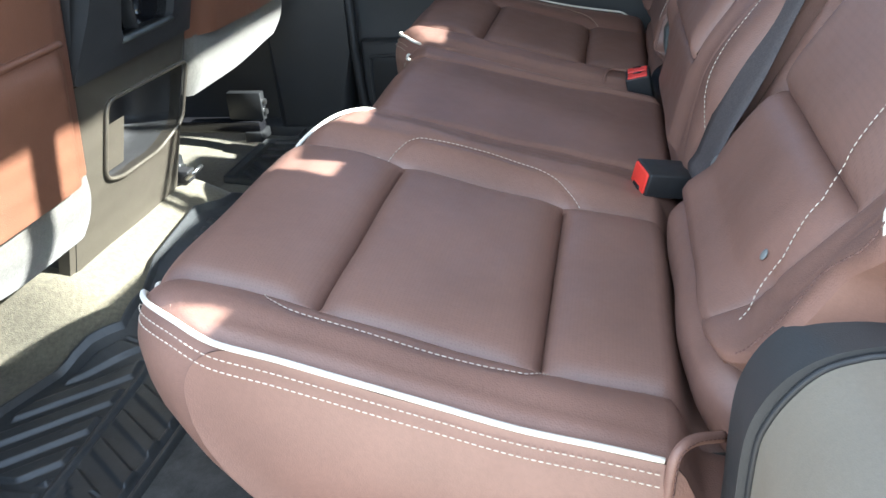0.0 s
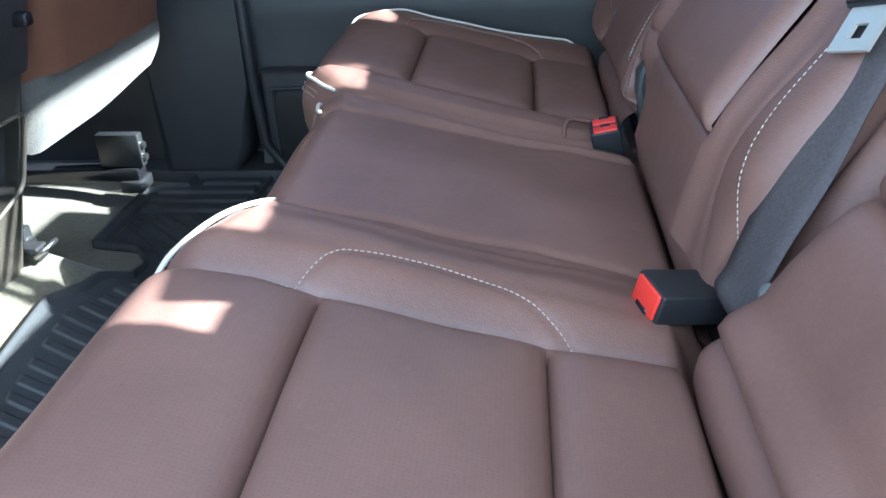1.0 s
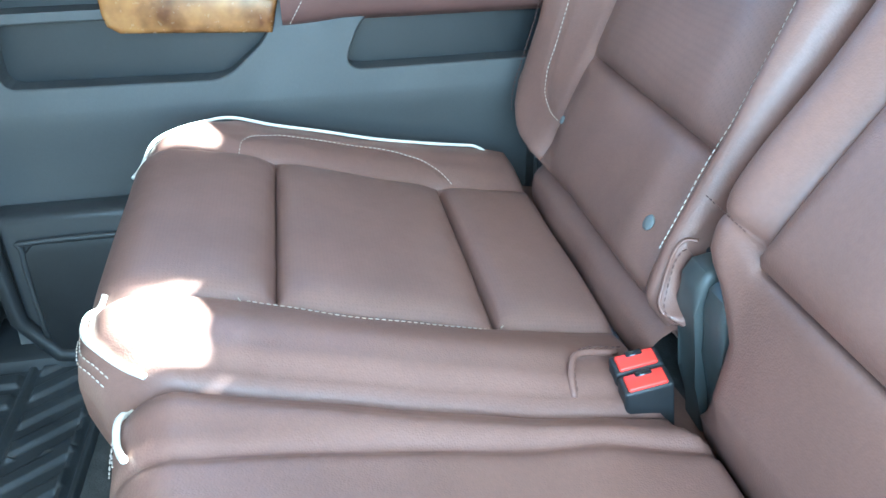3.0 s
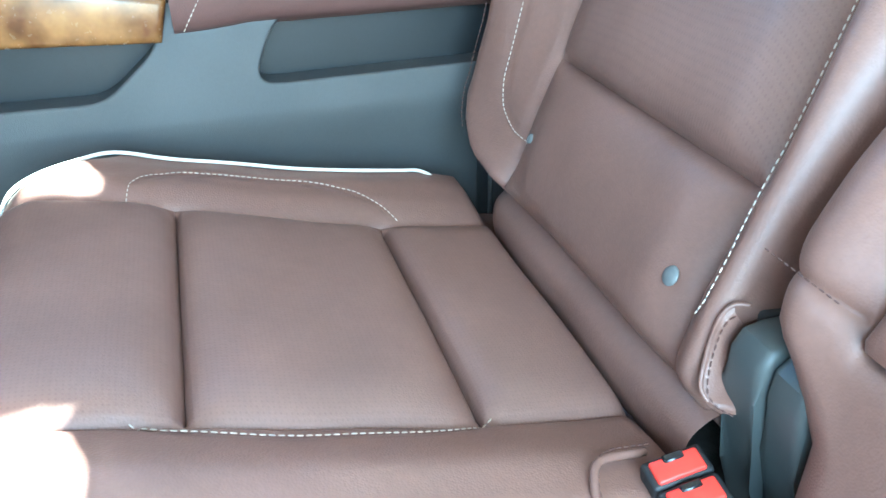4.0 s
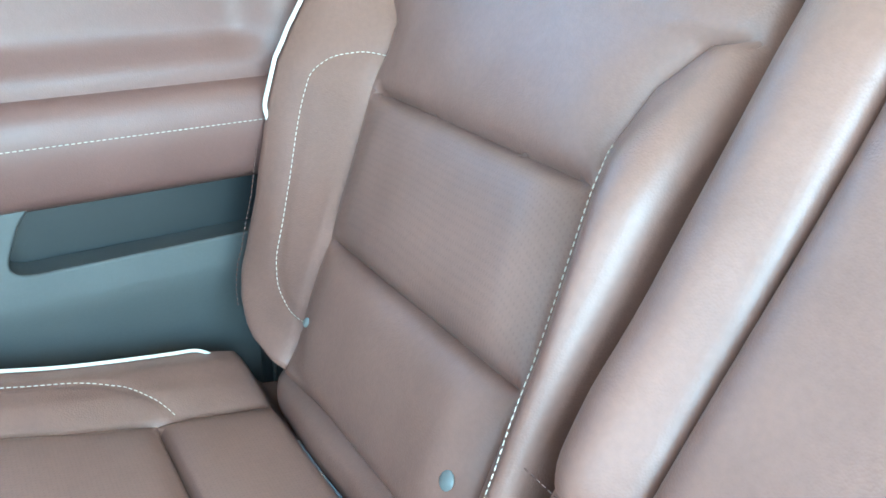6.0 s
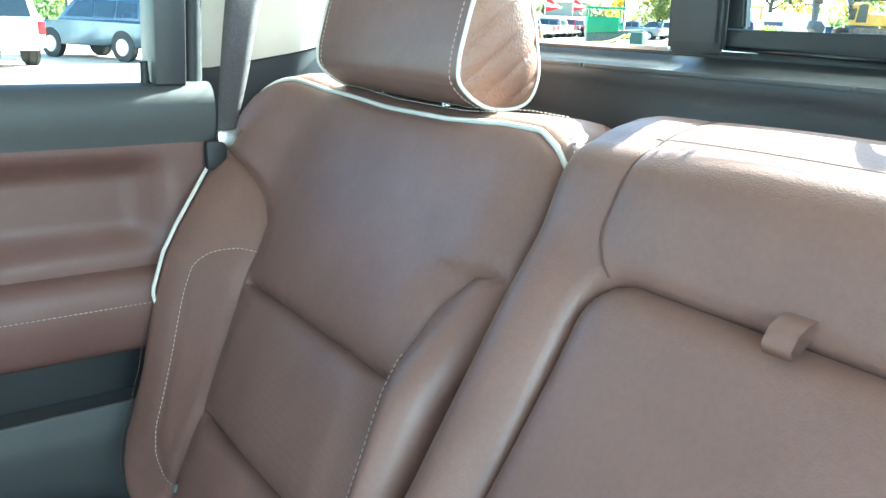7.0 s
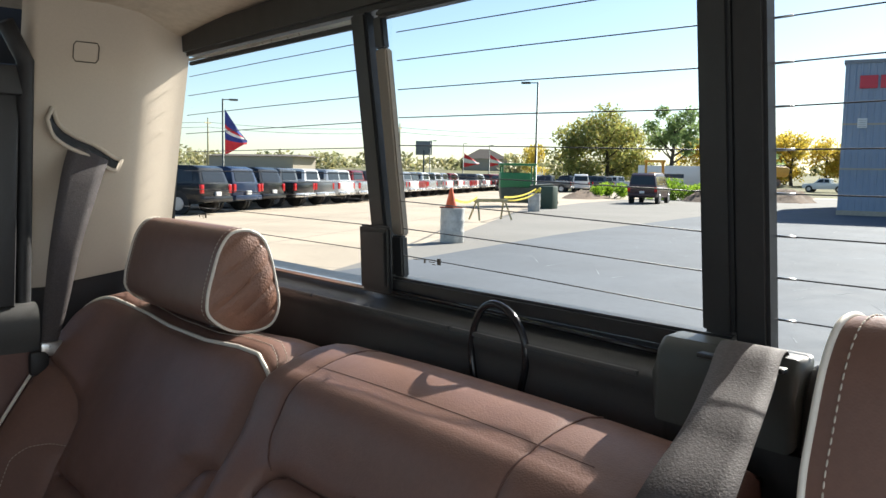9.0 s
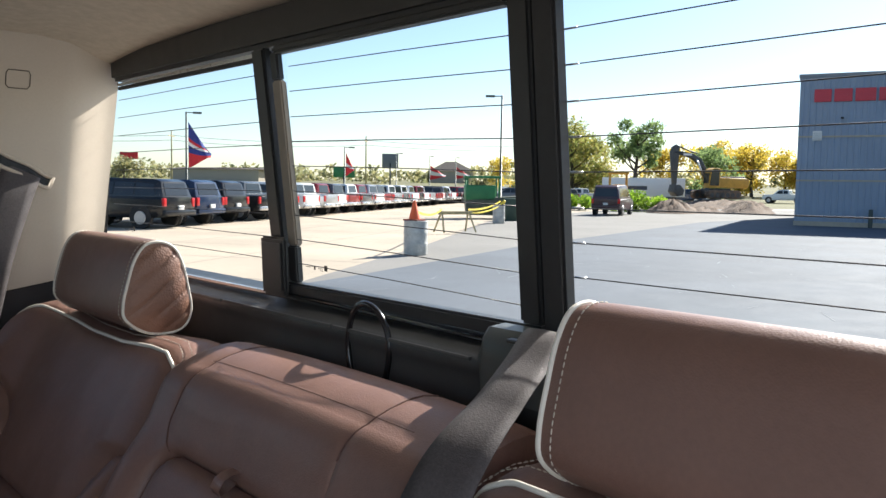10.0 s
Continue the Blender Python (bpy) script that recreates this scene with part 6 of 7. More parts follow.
for k in range(18):
    for o, d in (((4 + 4.6 * k, 12.0), (-0.55, 0.835)), ((4.0, 14 + 4.6 * k), (0.835, 0.55))):
        p, d = Vector((*o, 0)), Vector((*d, 0))
        n = Vector((-d.y, d.x, 0)) * 0.02
        q = [p + n, p - n, p - n + d * 60, p + n + d * 60]
        if all(v.x > -30 for v in q):
            bm.faces.new([bm.verts.new((v.x, v.y, GROUND - 0.003)) for v in q])
part("joints", bm, JOINT, lot, "sawn joints", smooth=False)

# ---- vehicles ----
TYRE = material("tyre_rubber", (0.02, 0.02, 0.021), 0.8, vary=0.1)
RIM = material("alloy_rim", (0.45, 0.45, 0.46), 0.35, 0.7, vary=0.05)
TINT = material("tinted_glass", (0.015, 0.02, 0.024), 0.08, vary=0.05)
TAIL = material("red_tail_lamp", (0.45, 0.01, 0.012), 0.2, vary=0.05)
CHROME = material("chrome_bumper", (0.62, 0.62, 0.62), 0.25, 0.8, vary=0.05)
PLATE = material("white_plate", (0.7, 0.7, 0.68), 0.5, vary=0.03)
PAINTS = {
    "black": material("black_paint", (0.012, 0.013, 0.015), 0.2, vary=0.05),
    "white": material("white_paint", (0.75, 0.75, 0.74), 0.25, vary=0.03),
    "grey": material("grey_paint", (0.13, 0.135, 0.14), 0.25, 0.3, vary=0.05),
    "silver": material("silver_paint", (0.42, 0.43, 0.44), 0.28, 0.5, vary=0.05),
    "red": material("dark_red_paint", (0.22, 0.018, 0.02), 0.25, vary=0.05),
    "blue": material("navy_paint", (0.02, 0.035, 0.075), 0.22, vary=0.05),
    "steel_blue": material("steel_blue_paint", (0.06, 0.085, 0.11), 0.25, 0.3, vary=0.05),
    "maroon": material("maroon_paint", (0.05, 0.022, 0.028), 0.3, vary=0.05),
}


def side_prism(outline, half, bevel=0.05, taper=None):
    bm = prism(outline, 1, -half, half, bevel, 2)
    if taper:
        z0, z1, k = taper
        for v in bm.verts:
            v.co.y *= 1 - k * max(0.0, min(1.0, (v.co.z - z0) / (z1 - z0)))
    return bm


SHAPES = {
    "pickup": dict(body=[(-2.88, 0.55), (-2.92, 0.8), (-2.9, 1.22), (-0.75, 1.24), (1.25, 1.2), (2.6, 1.14), (2.85, 1.0), (2.88, 0.5), (2.3, 0.42), (-2.3, 0.42)],
                   cabin=[(-0.78, 1.2), (-0.68, 1.8), (-0.45, 1.88), (0.45, 1.9), (0.75, 1.83), (1.45, 1.2)], half=1.0, wheels=(-1.85, 1.95), top=1.9,
                   windows=([(-0.58, 1.3), (-0.52, 1.74), (0.05, 1.78), (0.05, 1.3)], [(0.12, 1.3), (0.12, 1.78), (0.62, 1.74), (1.15, 1.3)]), back=(-0.76, 1.28, 1.76, 0.66)),
    "suv": dict(body=[(-2.5, 0.5), (-2.58, 0.8), (-2.54, 1.2), (1.2, 1.16), (2.4, 1.08), (2.6, 0.9), (2.6, 0.48), (2.1, 0.4), (-2.1, 0.4)],
                cabin=[(-2.5, 1.14), (-2.3, 1.78), (-2.0, 1.88), (0.3, 1.9), (0.65, 1.82), (1.35, 1.14)], half=1.0, wheels=(-1.55, 1.6), top=1.9,
                windows=([(-2.15, 1.26), (-2.05, 1.68), (-1.25, 1.74), (-1.25, 1.26)], [(-1.18, 1.26), (-1.18, 1.74), (-0.3, 1.76), (-0.3, 1.26)], [(-0.23, 1.26), (-0.23, 1.76), (0.5, 1.72), (1.0, 1.26)]), back=(-2.5, 1.26, 1.72, 0.7)),
    "van": dict(body=[(-2.6, 0.5), (-2.68, 0.8), (-2.66, 1.15), (1.6, 1.15), (2.5, 1.05), (2.7, 0.85), (2.7, 0.5), (2.2, 0.42), (-2.2, 0.42)],
                cabin=[(-2.65, 1.12), (-2.5, 1.95), (-2.25, 2.08), (0.9, 2.1), (1.2, 2.0), (1.85, 1.12)], half=1.0, wheels=(-1.7, 1.85), top=2.1,
                windows=([(-2.35, 1.3), (-2.25, 1.85), (-1.2, 1.88), (-1.2, 1.3)], [(-1.1, 1.3), (-1.1, 1.88), (0.3, 1.88), (0.3, 1.3)], [(0.4, 1.3), (0.4, 1.88), (1.0, 1.86), (1.5, 1.3)]), back=(-2.65, 1.3, 1.86, 0.78)),
}


def vehicle(shape, paint, label, group="parked vehicles"):
    s = SHAPES[shape]
    owner = thing("pickup_truck" if shape == "pickup" else shape, label, "car" if shape != "pickup" else "pickup truck", group)
    mat = PAINTS[paint]
    part("body", side_prism(s["body"], s["half"], 0.09), mat, owner)
    part("cabin", side_prism(s["cabin"], s["half"] - 0.06, 0.06, (1.15, s["top"], 0.2)), mat, owner)
    for w in s["windows"]:
        for o in (-1, 1):
            bm = bmesh.new()
            vs = []
            for d in (0.012, -0.02):
                vs.append([bm.verts.new((x, o * ((s["half"] - 0.06) * (1 - 0.2 * max(0, (z - 1.15) / (s["top"] - 1.15))) + d), z)) for x, z in w])
            bm.faces.new(vs[0])
            for i in range(len(w)):
                bm.faces.new((vs[0][i], vs[0][(i + 1) % len(w)], vs[1][(i + 1) % len(w)], vs[1][i]))
            part("side_window", bm, TINT, owner, "dark side window")
    bx, z0, z1, hw = s["back"]
    cab = s["cabin"]
    slope = (cab[1][0] - cab[0][0]) / (cab[1][1] - cab[0][1])
    bm = bmesh.new()
    vs = []
    for d in (-0.015, 0.03):
        vs.append([bm.verts.new((cab[0][0] + slope * (z - cab[0][1]) + d, y, z)) for y, z in ((-hw, z0), (hw, z0), (hw * 0.92, z1), (-hw * 0.92, z1))])
    bm.faces.new(vs[0])
    for i in range(4):
        bm.faces.new((vs[0][i], vs[0][(i + 1) % 4], vs[1][(i + 1) % 4], vs[1][i]))
    part("rear_window", bm, TINT, owner, "dark rear window")
    tail = s["body"][1][0]
    for o in (-1, 1):
        lo, hi = sorted((o * 0.80, o * 0.985))
        part("tail_lamp", boxed((tail - 0.005, lo, 0.82), (tail + 0.12, hi, 1.16), 0.02), TAIL, owner, "red tail lamp")
    part("bumper", boxed((tail - 0.09, -0.95, 0.50), (tail + 0.12, 0.95, 0.70), 0.04), CHROME if shape == "pickup" else mat, owner)
    part("plate", boxed((tail - 0.1, -0.16, 0.72 if shape != "pickup" else 0.53), (tail - 0.03, 0.16, 0.88 if shape != "pickup" else 0.66), 0.005), PLATE, owner, "pale number plate")
    if shape == "pickup":
        part("tailgate", boxed((tail - 0.012, -0.78, 0.74), (tail + 0.05, 0.78, 1.18), 0.02), mat, owner)
        part("bed", boxed((-2.72, -0.82, 1.2), (-0.85, 0.82, 1.232), 0.005), TYRE, owner, "dark cargo bed")
    for o in (-1, 1):
        for x in s["wheels"]:
            bm = bmesh.new()
            bmesh.ops.create_cone(bm, cap_ends=True, segments=24, radius1=0.41, radius2=0.41, depth=0.27, matrix=Matrix.Translation((x, o * 0.88, 0.41)) @ Matrix.Rotation(radians(90), 4, "X"))
            bmesh.ops.bevel(bm, geom=bm.edges[:], offset=0.025, segments=2, affect="EDGES")
            tyre = part("tyre", bm, TYRE, owner)
            bm = bmesh.new()
            bmesh.ops.create_cone(bm, cap_ends=True, segments=20, radius1=0.27, radius2=0.24, depth=0.04, matrix=Matrix.Translation((x, o * 1.02, 0.41)) @ Matrix.Rotation(radians(-90 * o), 4, "X"))
            part("rim", bm, RIM, tyre, "alloy rim")
            bm = bmesh.new()
            bmesh.ops.create_cone(bm, cap_ends=True, segments=20, radius1=0.47, radius2=0.47, depth=0.08, matrix=Matrix.Translation((x, o * 0.972, 0.44)) @ Matrix.Rotation(radians(90), 4, "X"))
            part("wheel_arch", bm, TYRE, owner)
    return owner


def stand(x, y, rz, dz=0.0):
    x, y = lot_turn(x, y)
    return pose(x, y, float(land(x, y)) + dz, 0, 0, rz)


BUILT = {}


def park(shape, paint, x, y, rz, label):
    key = (shape, paint)
    if key not in BUILT:
        BUILT[key] = vehicle(shape, paint, label)
        BUILT[key].matrix_basis = stand(x, y, rz)
        return BUILT[key]
    return tagged(copy_thing(BUILT[key], stand(x, y, rz)), label)


ROW = ["suv black", "suv blue", "suv black", "pickup black", "pickup grey", "pickup white", "pickup silver", "pickup white", "pickup red", "pickup grey",
       "pickup white", "pickup red", "pickup silver", "pickup grey", "pickup white", "pickup black", "pickup white", "pickup silver", "pickup red", "pickup white",
       "suv grey", "pickup white", "pickup black", "pickup silver", "suv white"]
away = math.degrees(math.atan2(0.80, -0.60))
jit = np.random.RandomState(2)
for i, k in enumerate(ROW):
    shape, paint = k.split()
    x, y = 13.15 + 2.75 * 0.82 * i, 32.05 + 2.75 * 0.585 * i
    word = {"suv": "sport utility vehicle", "pickup": "pickup truck"}[shape]
    park(shape, paint, x + jit.uniform(-0.2, 0.2), y + jit.uniform(-0.2, 0.2), 120 + jit.uniform(-2, 2), f"{paint} {word} parked tail-out in the long row")
for i, k in enumerate(["pickup white", "pickup silver", "suv black", "pickup grey", "pickup white", "suv white", "pickup red", "pickup silver", "pickup white", "pickup black", "suv grey", "pickup white"]):
    shape, paint = k.split()
    word = {"suv": "sport utility vehicle", "pickup": "pickup truck"}[shape]
    park(shape, paint, 46 + 3.6 * i, 74 - 0.9 * i, away - 30 + jit.uniform(-4, 4), f"{paint} {word} parked in a farther row")
park("suv", "steel_blue", 7.35, 28.3, -62 + 180, "steel-blue sport utility vehicle parked side-on beyond the door glass")
park("suv", "white", 3.3, 26.6, -80 + 180, "white sport utility vehicle parked beyond the door glass")
park("van", "maroon", 48.7, 33.6, 25, "maroon passenger van parked tail-on by the shrubs")
park("van", "white", 76, 62, 40, "white cargo van parked far off by the trees")
park("pickup", "grey", 70, 62, 120, "grey pickup truck parked far off by the trees")
park("pickup", "white", 112, 49, 100, "white pickup truck far off beside the building")
park("suv", "blue", 98, 56, 100, "navy sport utility vehicle far behind the dirt heap")

# ---- lot furniture ----
BARREL = material("painted_barrel", (0.5, 0.5, 0.47), 0.8, vary=0.2, vscale=6, bump=0.2, gscale=60)
ORANGE = material("orange_cone", (0.8, 0.13, 0.03), 0.5, vary=0.1)
YELLOW = material("yellow_tape", (0.75, 0.6, 0.05), 0.5, vary=0.1)
TIMBER = material("pale_timber", (0.42, 0.36, 0.2), 0.8, vary=0.2, vscale=10)
POLE = material("bronze_pole", (0.06, 0.075, 0.07), 0.5, 0.3, vary=0.1)


def lathe(profile, n=24):
    v = [(r * math.cos(2 * math.pi * j / n), r * math.sin(2 * math.pi * j / n), z) for r, z in profile for j in range(n)]
    f = [(i * n + j, i * n + (j + 1) % n, (i + 1) * n + (j + 1) % n, (i + 1) * n + j) for i in range(len(profile) - 1) for j in range(n)]
    return v, f + [tuple(range(n))[::-1], tuple((len(profile) - 1) * n + j for j in range(n))]


def barrel(x, y, label):
    owner = thing("barrel", label, "barrel", "lot barrels")
    prof = [(0.29, 0.0), (0.3, 0.02)]
    for k in (0.28, 0.56):
        prof += [(0.3, k - 0.03), (0.312, k), (0.3, k + 0.03)]
    prof += [(0.3, 0.84), (0.305, 0.86), (0.29, 0.87), (0.285, 0.85)]
    mesh_part("drum", *lathe(prof), BARREL, owner)
    owner.matrix_basis = stand(x, y, 20)
    return owner


barrel(13.95, 15.5, "pale grey steel barrel under a traffic cone")
barrel(29.9, 27.3, "pale grey steel barrel with yellow tape")
cone = thing("traffic_cone", "orange traffic cone standing on a barrel", "traffic cone")
mesh_part("cone", *lathe([(0.15, 0.03), (0.14, 0.06), (0.03, 0.5), (0.025, 0.51)]), ORANGE, cone)
part("base", boxed((-0.21, -0.21, 0.0), (0.21, 0.21, 0.035), 0.01), material("dark_orange_rubber", (0.25, 0.06, 0.03), 0.8, vary=0.1), cone, "dark rubber base")
cone.matrix_basis = stand(13.9, 15.5, 15, 0.87)
saw = thing("sawhorse", "folding timber sawhorse in front of the lot edge", "sawhorse")
part("beam", boxed((-0.75, -0.05, 0.72), (0.75, 0.05, 0.84), 0.01), TIMBER, saw)
for sx in (-0.6, 0.6):
    for sy in (-1, 1):
        part("leg", boxed((-0.03, -0.02, -0.82), (0.03, 0.02, 0.0), 0.004, 1, Matrix.Translation((sx, sy * 0.03, 0.8)) @ Matrix.Rotation(radians(24 * sy), 4, "X") @ Matrix.Rotation(radians(8 * (1 if sx < 0 else -1)), 4, "Y")), TIMBER, saw)
saw.matrix_basis = stand(21.6, 21.9, -10)
tape = thing("caution_tape", "yellow caution tape strung between barrel and sawhorse", "tape")
for a, b in (((14.1, 15.6, 0.42), (21.0, 22.0, 0.25)), ((22.2, 21.8, 0.25), (29.8, 27.1, 0.45)), ((22.2, 21.9, 0.15), (29.8, 27.2, 0.2))):
    t = np.linspace(0, 1, 14)
    a, b = (*lot_turn(*a[:2]), a[2]), (*lot_turn(*b[:2]), b[2])
    c = np.array(a)[None] * (1 - t[:, None]) + np.array(b)[None] * t[:, None]
    c[:, 2] -= 0.5 * t * (1 - t)
    sheet("strip", np.stack([c, c + np.array([0, 0, 0.07])]), YELLOW, tape, out=(-1, -1, 0))
knot = curve_points([(*lot_turn(x, y), z) for x, y, z in ((29.65, 27.0, 0.3), (29.9, 26.95, 0.5), (30.15, 27.2, 0.35))], 8)
tube("strip", knot, 0.05, YELLOW, tape)


def light_pole(x, y, h, arm, label, group="light poles"):
    owner = thing("light_pole", label, "light pole", group)
    v, f = lathe([(0.2, 0), (0.2, 0.5), (0.09, 0.52), (0.06, h)], 10)
    mesh_part("pole", v, f, POLE, owner)
    part("arm", boxed((-0.03, -arm, h - 0.08), (0.03, 0, h - 0.02), 0.005), POLE, owner)
    part("lamp_head", boxed((-0.14, -arm - 0.55, h - 0.12), (0.14, -arm + 0.05, h + 0.01), 0.03), POLE, owner, "flat lamp head")
    owner.matrix_basis = stand(x, y, 0)
    return owner


def turn_pole(owner, x, y, rz):
    owner.matrix_basis = stand(x, y, rz)


for x, y, h, rz in ((38.6, 35.2, 7.6, -138), (26.6, 54.1, 6.75, 63), (51.0, 68.5, 5.8, 53), (84.2, 99.5, 6.6, 50), (101.7, 110.7, 6.4, 100), (105.2, 107.4, 6.2, 100), (8.6, 40.2, 6.6, 60)):
    turn_pole(light_pole(x, y, h, 0.5, "slim dark lot light pole with one flat lamp"), x, y, rz)


def flag(x, y, z, w, h, cols, rz, label):
    owner = thing("flag", label, "flag", "flags")
    u, v = np.linspace(0, 1, 16), np.linspace(0, 1, 13)
    U, V = np.meshgrid(u, v, indexing="ij")
    # a slack cloth: both edges hang towards one low corner
    X = U * w * (1 - 0.12 * np.abs(V - 0.4))
    Y = 0.14 * w * np.sin(U * 6 + V * 3) * U
    Z = h * (V - 1) * (1 - 0.88 * U) - 0.64 * h * U ** 0.9 + 0.03 * h * np.sin(9 * V + 3 * U) * U
    P = np.stack([X, Y, Z], -1)
    reg = np.repeat(np.array([np.searchsorted([c[0] for c in cols], (k + 0.5) / 12) for k in range(12)])[None], 15, 0)
    split_grid(P, reg, {i: ("cloth", c[1], "") for i, c in enumerate(cols)}, owner, (0, -1, 0))
    owner.matrix_basis = pose(*lot_turn(x, y), z, 0, 0, rz)
    return owner


F_RED = material("red_flag_cloth", (0.6, 0.03, 0.04), 0.8, vary=0.1)
F_BLUE = material("blue_flag_cloth", (0.03, 0.05, 0.25), 0.8, vary=0.1)
F_WHITE = material("white_flag_cloth", (0.75, 0.74, 0.72), 0.8, vary=0.05)
flag(26.7, 54.0, 5.45, 1.55, 3.2, [(0.3, F_RED), (0.46, F_BLUE), (0.56, F_WHITE), (0.7, F_RED), (1.0, F_BLUE)], -25, "red, white and blue flag hanging from a light pole")
flag(51.1, 68.4, 4.6, 0.9, 2.4, [(0.4, F_RED), (0.6, F_WHITE), (1.0, F_RED)], -25, "narrow red and white flag on a far pole")
flag(101.8, 110.6, 5.2, 3.0, 2.6, [(0.35, F_RED), (0.65, F_WHITE), (1.0, F_RED)], -30, "red and white flag on a distant pole")
flag(105.3, 107.3, 5.0, 2.6, 2.2, [(0.35, F_RED), (0.65, F_WHITE), (1.0, F_RED)], -30, "red and white flag on a distant pole")
flag(8.7, 40.1, 5.7, 1.7, 2.2, [(0.35, F_RED), (0.68, F_WHITE), (1.0, F_RED)], -10, "red and white flag seen through the door glass")


def power_pole(x, y, h):
    owner = thing("utility_pole", "wooden utility pole with a crossarm", "utility pole", "utility poles")
    mesh_part("post", *lathe([(0.16, 0), (0.1, h)], 8), TIMBER, owner)
    part("crossarm", boxed((-1.2, -0.06, h - 0.9), (1.2, 0.06, h - 0.75)), TIMBER, owner)
    owner.matrix_basis = stand(x, y, 40)


for x, y, h in ((86.6, 110.4, 9.5), (60, 128, 9.5), (120, 92, 9.0), (30, 140, 9.5)):
    power_pole(x, y, h)
wires = thing("power_line", "thin power lines between the utility poles", "power line")
for dz in (8.8, 8.0):
    for a, b in ((lot_turn(30, 140), lot_turn(60, 128)), (lot_turn(60, 128), lot_turn(86.6, 110.4)), (lot_turn(86.6, 110.4), lot_turn(120, 92))):
        t = np.linspace(0, 1, 12)
        c = np.stack([a[0] + (b[0] - a[0]) * t, a[1] + (b[1] - a[1]) * t, 0 * t], -1)
        c[:, 2] = [float(land(p[0], p[1])) + dz - 2.4 * q * (1 - q) for p, q in zip(c, t)]
        tube("wire", c, 0.03, POLE, wires, n=4)

# ---- metal-clad building ----
CLAD = material("blue_grey_cladding", (0.25, 0.305, 0.39), 0.5, 0.1, vary=0.06, vscale=0.6)
BAND = material("tan_band", (0.42, 0.36, 0.28), 0.7, vary=0.08)
SIGN = material("red_sign", (0.55, 0.04, 0.06), 0.5, vary=0.05)
building = thing("metal_building", "blue-grey metal-clad building with a red sign", "building")
B0, BD = Vector((*lot_turn(43.8, 18.65), 0)), Vector((0.36, -0.933, 0)).normalized()
BN = Vector((BD.y, -BD.x, 0))          # towards the camera
if BN.dot(Vector((-1, -0.4, 0))) < 0:
    BN = -BN
BM = Matrix((BD, -BN, Vector((0, 0, 1)))).transposed().to_4x4()
BM = Matrix.Translation((B0.x, B0.y, GROUND)) @ BM
part("wall", boxed((0, 0, 0), (30, 18, 7.9), 0, 1, BM), CLAD, building)
bm = bmesh.new()
for k in range(0, 96):
    x = 0.1 + 0.31 * k
    q = [Vector((x, -0.001, 0.25)), Vector((x + 0.035, -0.035, 0.25)), Vector((x + 0.09, -0.035, 0.25)), Vector((x + 0.125, -0.001, 0.25))]
    a = [bm.verts.new(BM @ p) for p in q]
    b = [bm.verts.new(BM @ (p + Vector((0, 0, 7.55)))) for p in q]
    for i in range(3):
        bm.faces.new((a[i], a[i + 1], b[i + 1], b[i]))
tagged(part("cladding_ribs", bm, CLAD, building, smooth=False), kind="stuff")
part("parapet", boxed((-0.07, -0.09, 7.8), (30.1, 18, 7.97), 0, 1, BM), material("grey_coping", (0.2, 0.22, 0.25), 0.5, vary=0.05), building)
part("plinth", boxed((-0.04, -0.06, 0), (30, 0.1, 0.25), 0, 1, BM), BAND, building)
for z in (2.36, 4.66):
    part("band", boxed((0, -0.055, z), (30, -0.01, z + 0.09), 0, 1, BM), BAND, building)
for k, w in ((0.7, 0.82), (1.64, 0.85), (2.62, 0.95), (3.7, 0.95), (4.78, 0.28), (5.2, 0.8)):
    part("sign_block", boxed((k, -0.1, 6.5), (k + w, -0.04, 7.16), 0.015, 1, BM), SIGN, building, "plain red sign shape")
part("vent", boxed((0.7, -0.1, 4.5), (1.15, -0.03, 5.0), 0.015, 1, BM), PLATE, building, "white louvred vent")
for k in range(4):
    part("slat", boxed((0.75, -0.115, 4.56 + 0.1 * k), (1.1, -0.095, 4.6 + 0.1 * k), 0, 1, BM), BARREL, building)
part("lamp", boxed((2.0, -0.2, 5.6), (2.15, -0.04, 5.7), 0.015, 1, BM), TYRE, building, "dark wall lamp")
part("bollard", boxed((3.5, -0.65, 0.0), (3.7, -0.45, 0.95), 0.03, 1, BM), POLE, building)

# ---- excavator and earth ----
CAT_YELLOW = material("worn_yellow_paint", (0.5, 0.27, 0.03), 0.5, vary=0.15, vscale=1.5)
BOOM = material("dark_boom_paint", (0.06, 0.06, 0.058), 0.5, vary=0.2, vscale=2)
DIRT = material("brown_earth", (0.17, 0.115, 0.078), 0.95, vary=0.35, vscale=1.2, bump=0.8, gscale=8)
ex = thing("excavator", "yellow tracked excavator with a dark boom on a dirt heap", "excavator")
for o in (-1.35, 1.35):
    tr = part("track", prism([(-2.2, 0.35), (-1.9, 0.02), (1.9, 0.02), (2.2, 0.35), (2.15, 0.75), (1.85, 0.95), (-1.85, 0.95), (-2.15, 0.75)], 1, o - 0.35, o + 0.35, 0.05), DIRT, ex, "mud-caked steel track")
    for k in range(6):
        bm = bmesh.new()
        bmesh.ops.create_cone(bm, cap_ends=True, segments=14, radius1=0.25, radius2=0.25, depth=0.76, matrix=Matrix.Translation((-1.7 + 0.68 * k, o, 0.4)) @ Matrix.Rotation(radians(90), 4, "X"))
        part("roller", bm, BOOM, tr)
part("chassis", boxed((-1.2, -1.1, 0.5), (1.2, 1.1, 1.15), 0.08), BOOM, ex)
